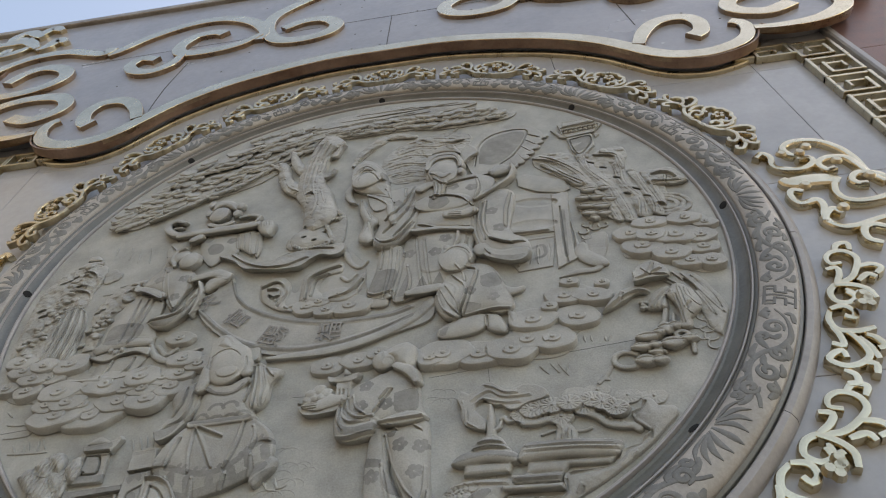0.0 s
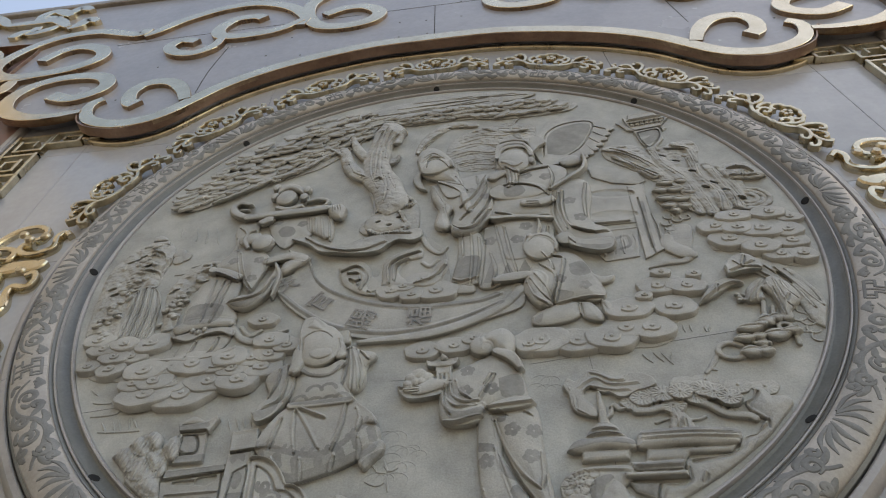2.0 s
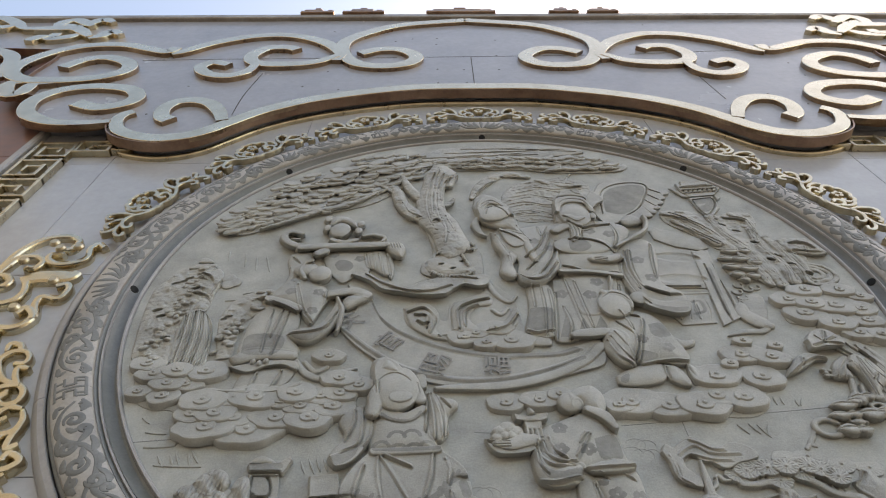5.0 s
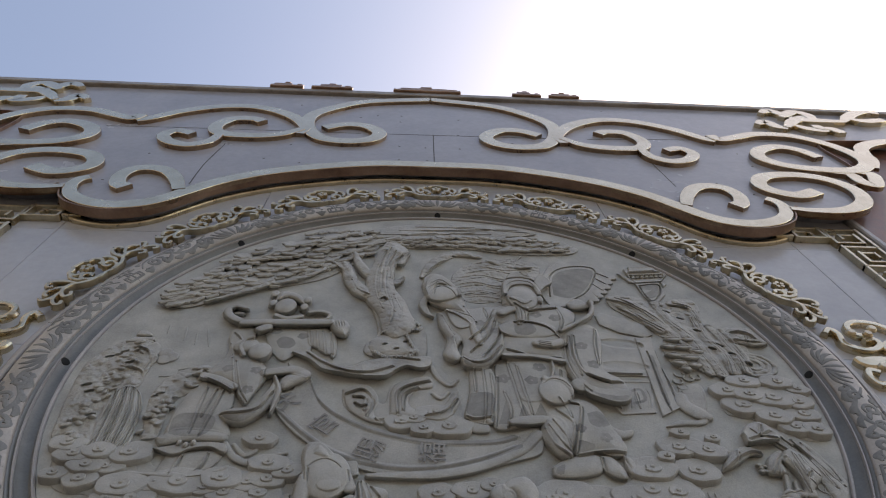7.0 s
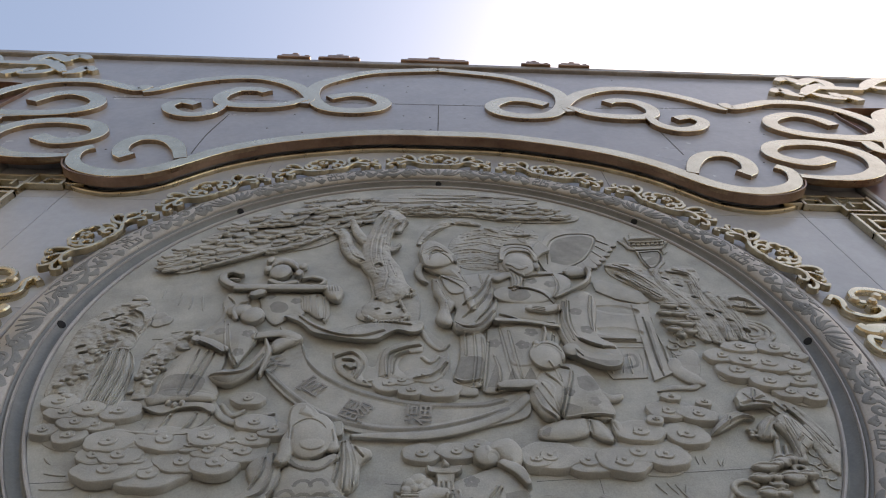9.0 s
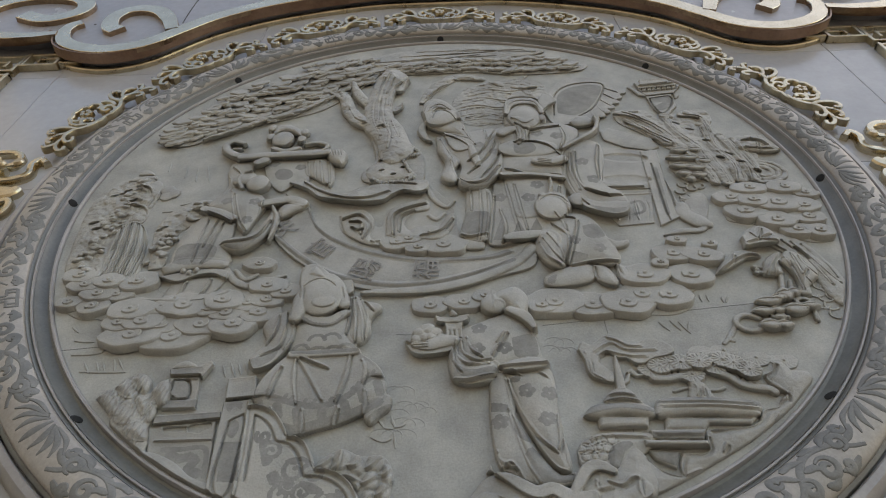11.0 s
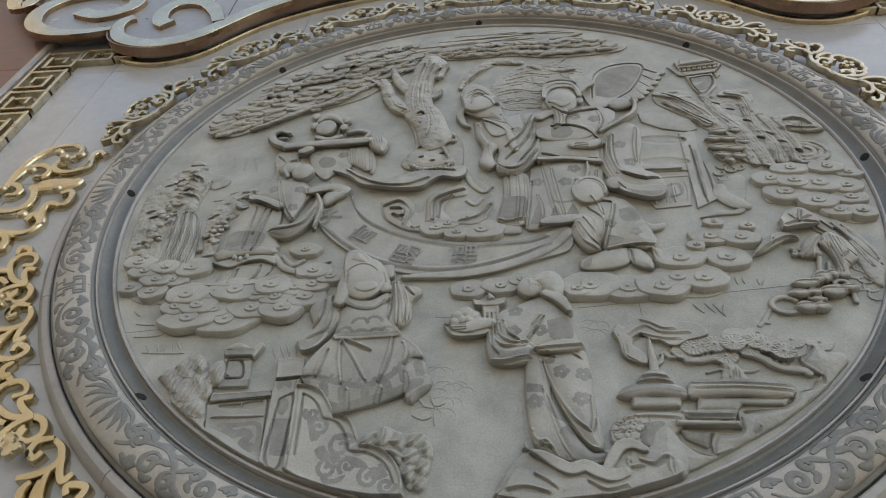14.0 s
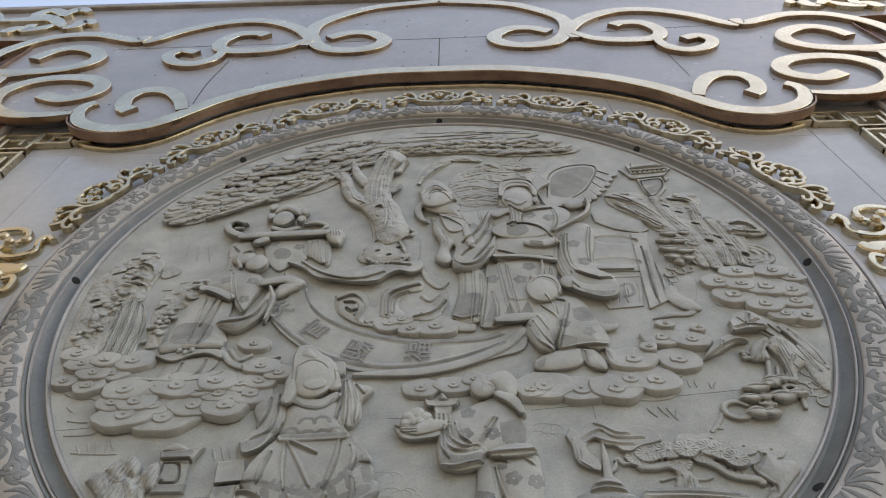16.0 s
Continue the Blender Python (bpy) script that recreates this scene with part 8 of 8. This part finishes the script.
CORNER = [[(2.577, 0.413), (2.509, 0.419), (2.499, 0.504), (2.577, 0.56), (2.704, 0.537), (2.782, 0.434), (2.811, 0.308), (2.811, 0.151), (2.851, 0.041)], [(2.675, 0.225), (2.626, 0.213), (2.606, 0.283), (2.665, 0.335), (2.763, 0.323), (2.792, 0.23), (2.802, 0.125)], [(2.313, 0.422), (2.362, 0.463), (2.391, 0.412), (2.372, 0.319), (2.421, 0.268), (2.518, 0.256), (2.587, 0.305), (2.587, 0.359), (2.518, 0.35)],
          [(2.597, 0.072), (2.567, -0.017), (2.587, -0.088), (2.655, -0.116), (2.763, -0.104), (2.851, -0.061)], [(2.763, 0.046), (2.714, 0.053), (2.704, 0.103), (2.763, 0.153), (2.851, 0.116), (2.88, 0.044)], [(2.421, 0.037), (2.372, 0.059), (2.343, 0.011), (2.362, -0.066), (2.45, -0.054), (2.46, -0.112), (2.421, -0.219), (2.46, -0.298), (2.538, -0.307), (2.655, -0.274), (2.743, -0.256)], [(2.518, -0.198), (2.489, -0.15), (2.44, -0.189), (2.411, -0.243)], [(2.684, -0.378), (2.606, -0.322), (2.548, -0.346), (2.528, -0.426), (2.577, -0.469)]]
FISH = [(2.362, 0.173), (2.391, 0.135), (2.489, 0.14), (2.577, 0.13), (2.636, 0.09)]
TALL = [[(2.411, -0.487), (2.421, -0.433), (2.372, -0.437), (2.343, -0.487)], [(2.333, -0.572), (2.284, -0.571), (2.284, -0.527), (2.323, -0.49), (2.382, -0.494), (2.411, -0.545), (2.382, -0.612), (2.323, -0.683), (2.235, -0.72), (2.196, -0.763), (2.196, -0.819), (2.245, -0.836), (2.284, -0.806), (2.264, -0.767)], [(2.245, -0.61), (2.294, -0.606), (2.284, -0.656), (2.245, -0.712)],
        [(2.235, -0.72), (2.303, -0.732), (2.352, -0.769), (2.362, -0.832)], [(2.274, -0.745), (2.294, -0.788), (2.323, -0.767)], [(2.382, -0.612), (2.45, -0.604), (2.479, -0.636), (2.44, -0.671)], [(2.343, -0.709), (2.401, -0.671), (2.43, -0.696)], [(2.147, -0.867), (2.206, -0.856), (2.235, -0.897), (2.216, -0.933), (2.186, -0.914)],
        [(2.147, -0.867), (2.118, -0.924), (2.128, -0.984), (2.196, -1.005), (2.274, -0.993)], [(2.108, -0.968), (2.118, -1.017), (2.108, -1.076), (2.069, -1.057)], [(2.157, -1.01), (2.176, -1.066), (2.176, -1.145), (2.118, -1.184), (2.059, -1.184), (2.02, -1.145), (2.049, -1.115), (2.088, -1.106), (2.088, -1.145)], [(2.216, -1.036), (2.245, -1.057), (2.255, -1.106), (2.225, -1.115)], [(2.186, -1.038), (2.206, -1.106), (2.206, -1.164)], [(2.049, -1.203), (2.079, -1.233), (2.069, -1.272), (2.03, -1.272)], [(2.128, -1.174), (2.176, -1.193), (2.157, -1.242)]]
PETAL = [(2.294, -0.834), (2.303, -0.858), (2.264, -0.888), (2.294, -0.9), (2.294, -0.87)]
for side in (1, -1):
    m = (lambda l: l) if side == 1 else mirrored
    corner = base_of("gilded_corner_scroll", "large pale gilded scroll ornament on the marble wall", "ornament", group="corner scrolls", at=(0, 0, ZC))
    gild(corner, [m(l) for l in CORNER], 0.047, WALL, 0.01, (0.897, 0.809), GOLD)
    gild(corner, [m(FISH)], 0.11, WALL, 0.006, (0.506, 0.712), GOLD)
    for p in [(2.43, 0.368), (2.528, 0.356), (2.587, 0.412), (2.675, 0.23), (2.763, 0.051), (2.509, -0.201), (2.421, 0.031)]:
        bm = bmesh.new()
        disc(bm, p[0] * side, p[1], 0.03, -0.02, -0.043, 12, 0.6)
        part("knob", bm, GOLD_PALE, corner)
    tall = base_of("gilded_filigree", "tall pale gilded openwork with curls and a flower", "ornament", group="filigree round the ring", at=(0, 0, ZC))
    gild(tall, [m(l) for l in TALL], 0.038, WALL, 0.01, (0.701, 0.809), GOLD)
    for p in PETAL:
        bm = bmesh.new()
        disc(bm, p[0] * side, p[1], 0.026, -0.01, -0.04, 10, 0.5)
        part("petal", bm, GOLD_PALE, tall)
    for k in (1, 2, 3):
        copy_thing(tall, Matrix.Translation((0, 0, ZC)) @ Matrix.Rotation(radians(side * 21.5 * k), 4, "Y"))


# ---- gilded key fret along the wall's edge ----
def bar(bm, x0, z0, x1, z1, w=0.03, front=-0.02):
    a, b, c, d = min(x0, x1) - w / 2, max(x0, x1) + w / 2, min(z0, z1) - w / 2, max(z0, z1) + w / 2
    box(bm, a, b, front, WALL, c, d, 0.003)


for side in (-1, 1):
    fret = base_of("gilded_key_fret", "pale gilded key fret border on the marble wall", "border", at=(0, 0, ZC))
    for k in range(11):
        z, f = 1.93 - 0.31 * k, 1 if k % 2 else -1
        lines = [(-0.14, 0, 0.14, 0), (0.14 * f, 0, 0.14 * f, -0.25), (0.14 * f, -0.25, -0.07 * f, -0.25), (-0.07 * f, -0.25, -0.07 * f, -0.1), (-0.07 * f, -0.1, 0.055 * f, -0.1), (0.055 * f, -0.1, 0.055 * f, -0.17), (-0.14 * f, 0, -0.14 * f, -0.31)]
        for n, (a, b, c2, d) in enumerate(lines):
            bm = bmesh.new()
            bar(bm, side * 3.255 + a * side, z + b, side * 3.255 + c2 * side, z + d, w=0.026 - 0.003 * (n % 3), front=0.002 - 0.003 * (n % 4))
            part("fret_bar", bm, GOLD_PALE, fret, smooth=False)
    for n, (a, b, c2, d) in enumerate(((3.1, 1.88, 2.83, 1.88), (3.1, 1.7, 2.83, 1.7), (3.08, 1.88, 3.08, 1.7), (2.83, 1.8, 2.83, 1.7), (2.83, 1.8, 2.98, 1.8), (2.98, 1.8, 2.98, 1.76), (2.8, 1.72, 2.68, 1.72), (2.68, 1.72, 2.68, 1.79), (2.68, 1.79, 2.75, 1.79))):
        bm = bmesh.new()
        bar(bm, side * a, b + 0.07, side * c2, d + 0.07, w=0.026 - 0.003 * (n % 3), front=0.001 - 0.003 * (n % 4))
        part("fret_bar", bm, GOLD_PALE, fret, smooth=False)

# ---- joints, plugs and openwork on the crown board ----
for line in ([(0.006, 3.835), (-0.004, 2.977)], [(-0.505, 3.824), (0.006, 3.835), (1.292, 3.866)], [(1.623, 3.886), (2.502, 3.979), (3.267, 4.021), (4.26, 4.104)], [(-3.257, 3.762), (-2.492, 3.793), (-1.417, 3.804)], [(2.089, 3.659), (2.099, 3.266), (2.13, 2.594)], [(-1.985, 3.338), (-2.027, 2.739), (-2.016, 2.284)], [(-1.282, 3.804), (-0.735, 3.814)]):
    bm = bmesh.new()
    ribbon(bm, line, 0.008, BOARD + 0.003, BOARD - 0.0015, ((-1, 0), (-1, 1), (1, 1), (1, 0)), step=0.3, z0=ZC)
    part("joint", bm, JOINT, crown, "fine dark joint between slabs", smooth=False)
for p in [(-0.331, 4.497), (-0.339, 4.269), (-0.335, 3.442), (-0.332, 3.049), (-0.081, 3.421), (-0.07, 3.059), (0.298, 4.424), (0.266, 3.866), (0.257, 3.421), (0.804, 3.649), (1.437, 3.721), (2.058, 5.024), (-1.479, 4.796), (-1.365, 4.135), (-1.375, 3.38), (-1.551, 2.966), (-1.22, 2.883), (-2.575, 2.997), (-2.719, 2.325), (4.002, 4.993), (3.112, 3.576), (2.781, 2.46), (3.102, 3.204), (2.544, 2.708), (2.957, 2.749), (2.502, 3.359), (-0.595, 4.486), (-0.776, 4.393)]:
    bm = bmesh.new()
    disc(bm, p[0], p[1], 0.011, BOARD + 0.002, BOARD - 0.002, 8, 0.5, ZC)
    part("screw_plug", bm, JOINT, crown, "dark screw plug")
LEAFY = [[(4.043, 5.076), (4.208, 5.2), (4.291, 5.055), (4.332, 4.92)], [(3.764, 4.559), (3.909, 4.672), (3.96, 4.497), (4.064, 4.424)], [(4.219, 4.9), (4.477, 5.158), (4.612, 5.055), (4.57, 4.807)], [(4.064, 4.465), (4.312, 4.765), (4.519, 4.796), (4.912, 4.786)], [(4.219, 4.579), (4.322, 4.455), (4.467, 4.424), (4.477, 4.61)], [(4.529, 4.507), (4.612, 4.445), (4.653, 4.321)],
         [(4.912, 4.786), (5.222, 5.138), (5.47, 5.303), (5.646, 5.251)], [(5.077, 4.92), (5.232, 4.848), (5.522, 4.941)], [(4.332, 4.92), (4.405, 4.879), (4.57, 4.972)]]
for side in (1, -1):
    leafy = base_of("gilded_corner_openwork", "flat gilded leafy openwork on the crown board", "ornament", at=(0, 0, ZC))
    gild(leafy, [l if side == 1 else mirrored(l) for l in LEAFY], 0.15, BOARD, BOARD - 0.05, (0.5, 0.7), GOLD, FLAT)

# ---- characters standing on the coping, seen from below ----
for n, (x0, x1) in enumerate(((-1.95, -1.55), (-1.45, -0.95), (-0.45, 0.38), (1.02, 1.38), (1.48, 1.86))):
    sign = base_of("roof_character", "weathered gilded character standing on the coping", "sign", group="characters on the coping", at=((x0 + x1) / 2, 0.01, ZC + TOP + 0.12))
    w = (x1 - x0) / 2
    for a, b, z0, z1 in ((-w, w, 0.0, 0.06), (-w * (0.8 - 0.2 * (n % 2)), w * (0.3 + 0.15 * (n % 3)), 0.062, 0.12 + 0.02 * (n % 2)), (-w * 0.2, w * 0.15, 0.142, 0.19), (w * 0.6, w * 0.9, 0.062, 0.1)):
        bm = bmesh.new()
        box(bm, a, b, -0.16, 0.04 + 0.004 * (z0 > 0), z0, z1, 0.008)
        part("stroke", bm, COPPER, sign, smooth=False)
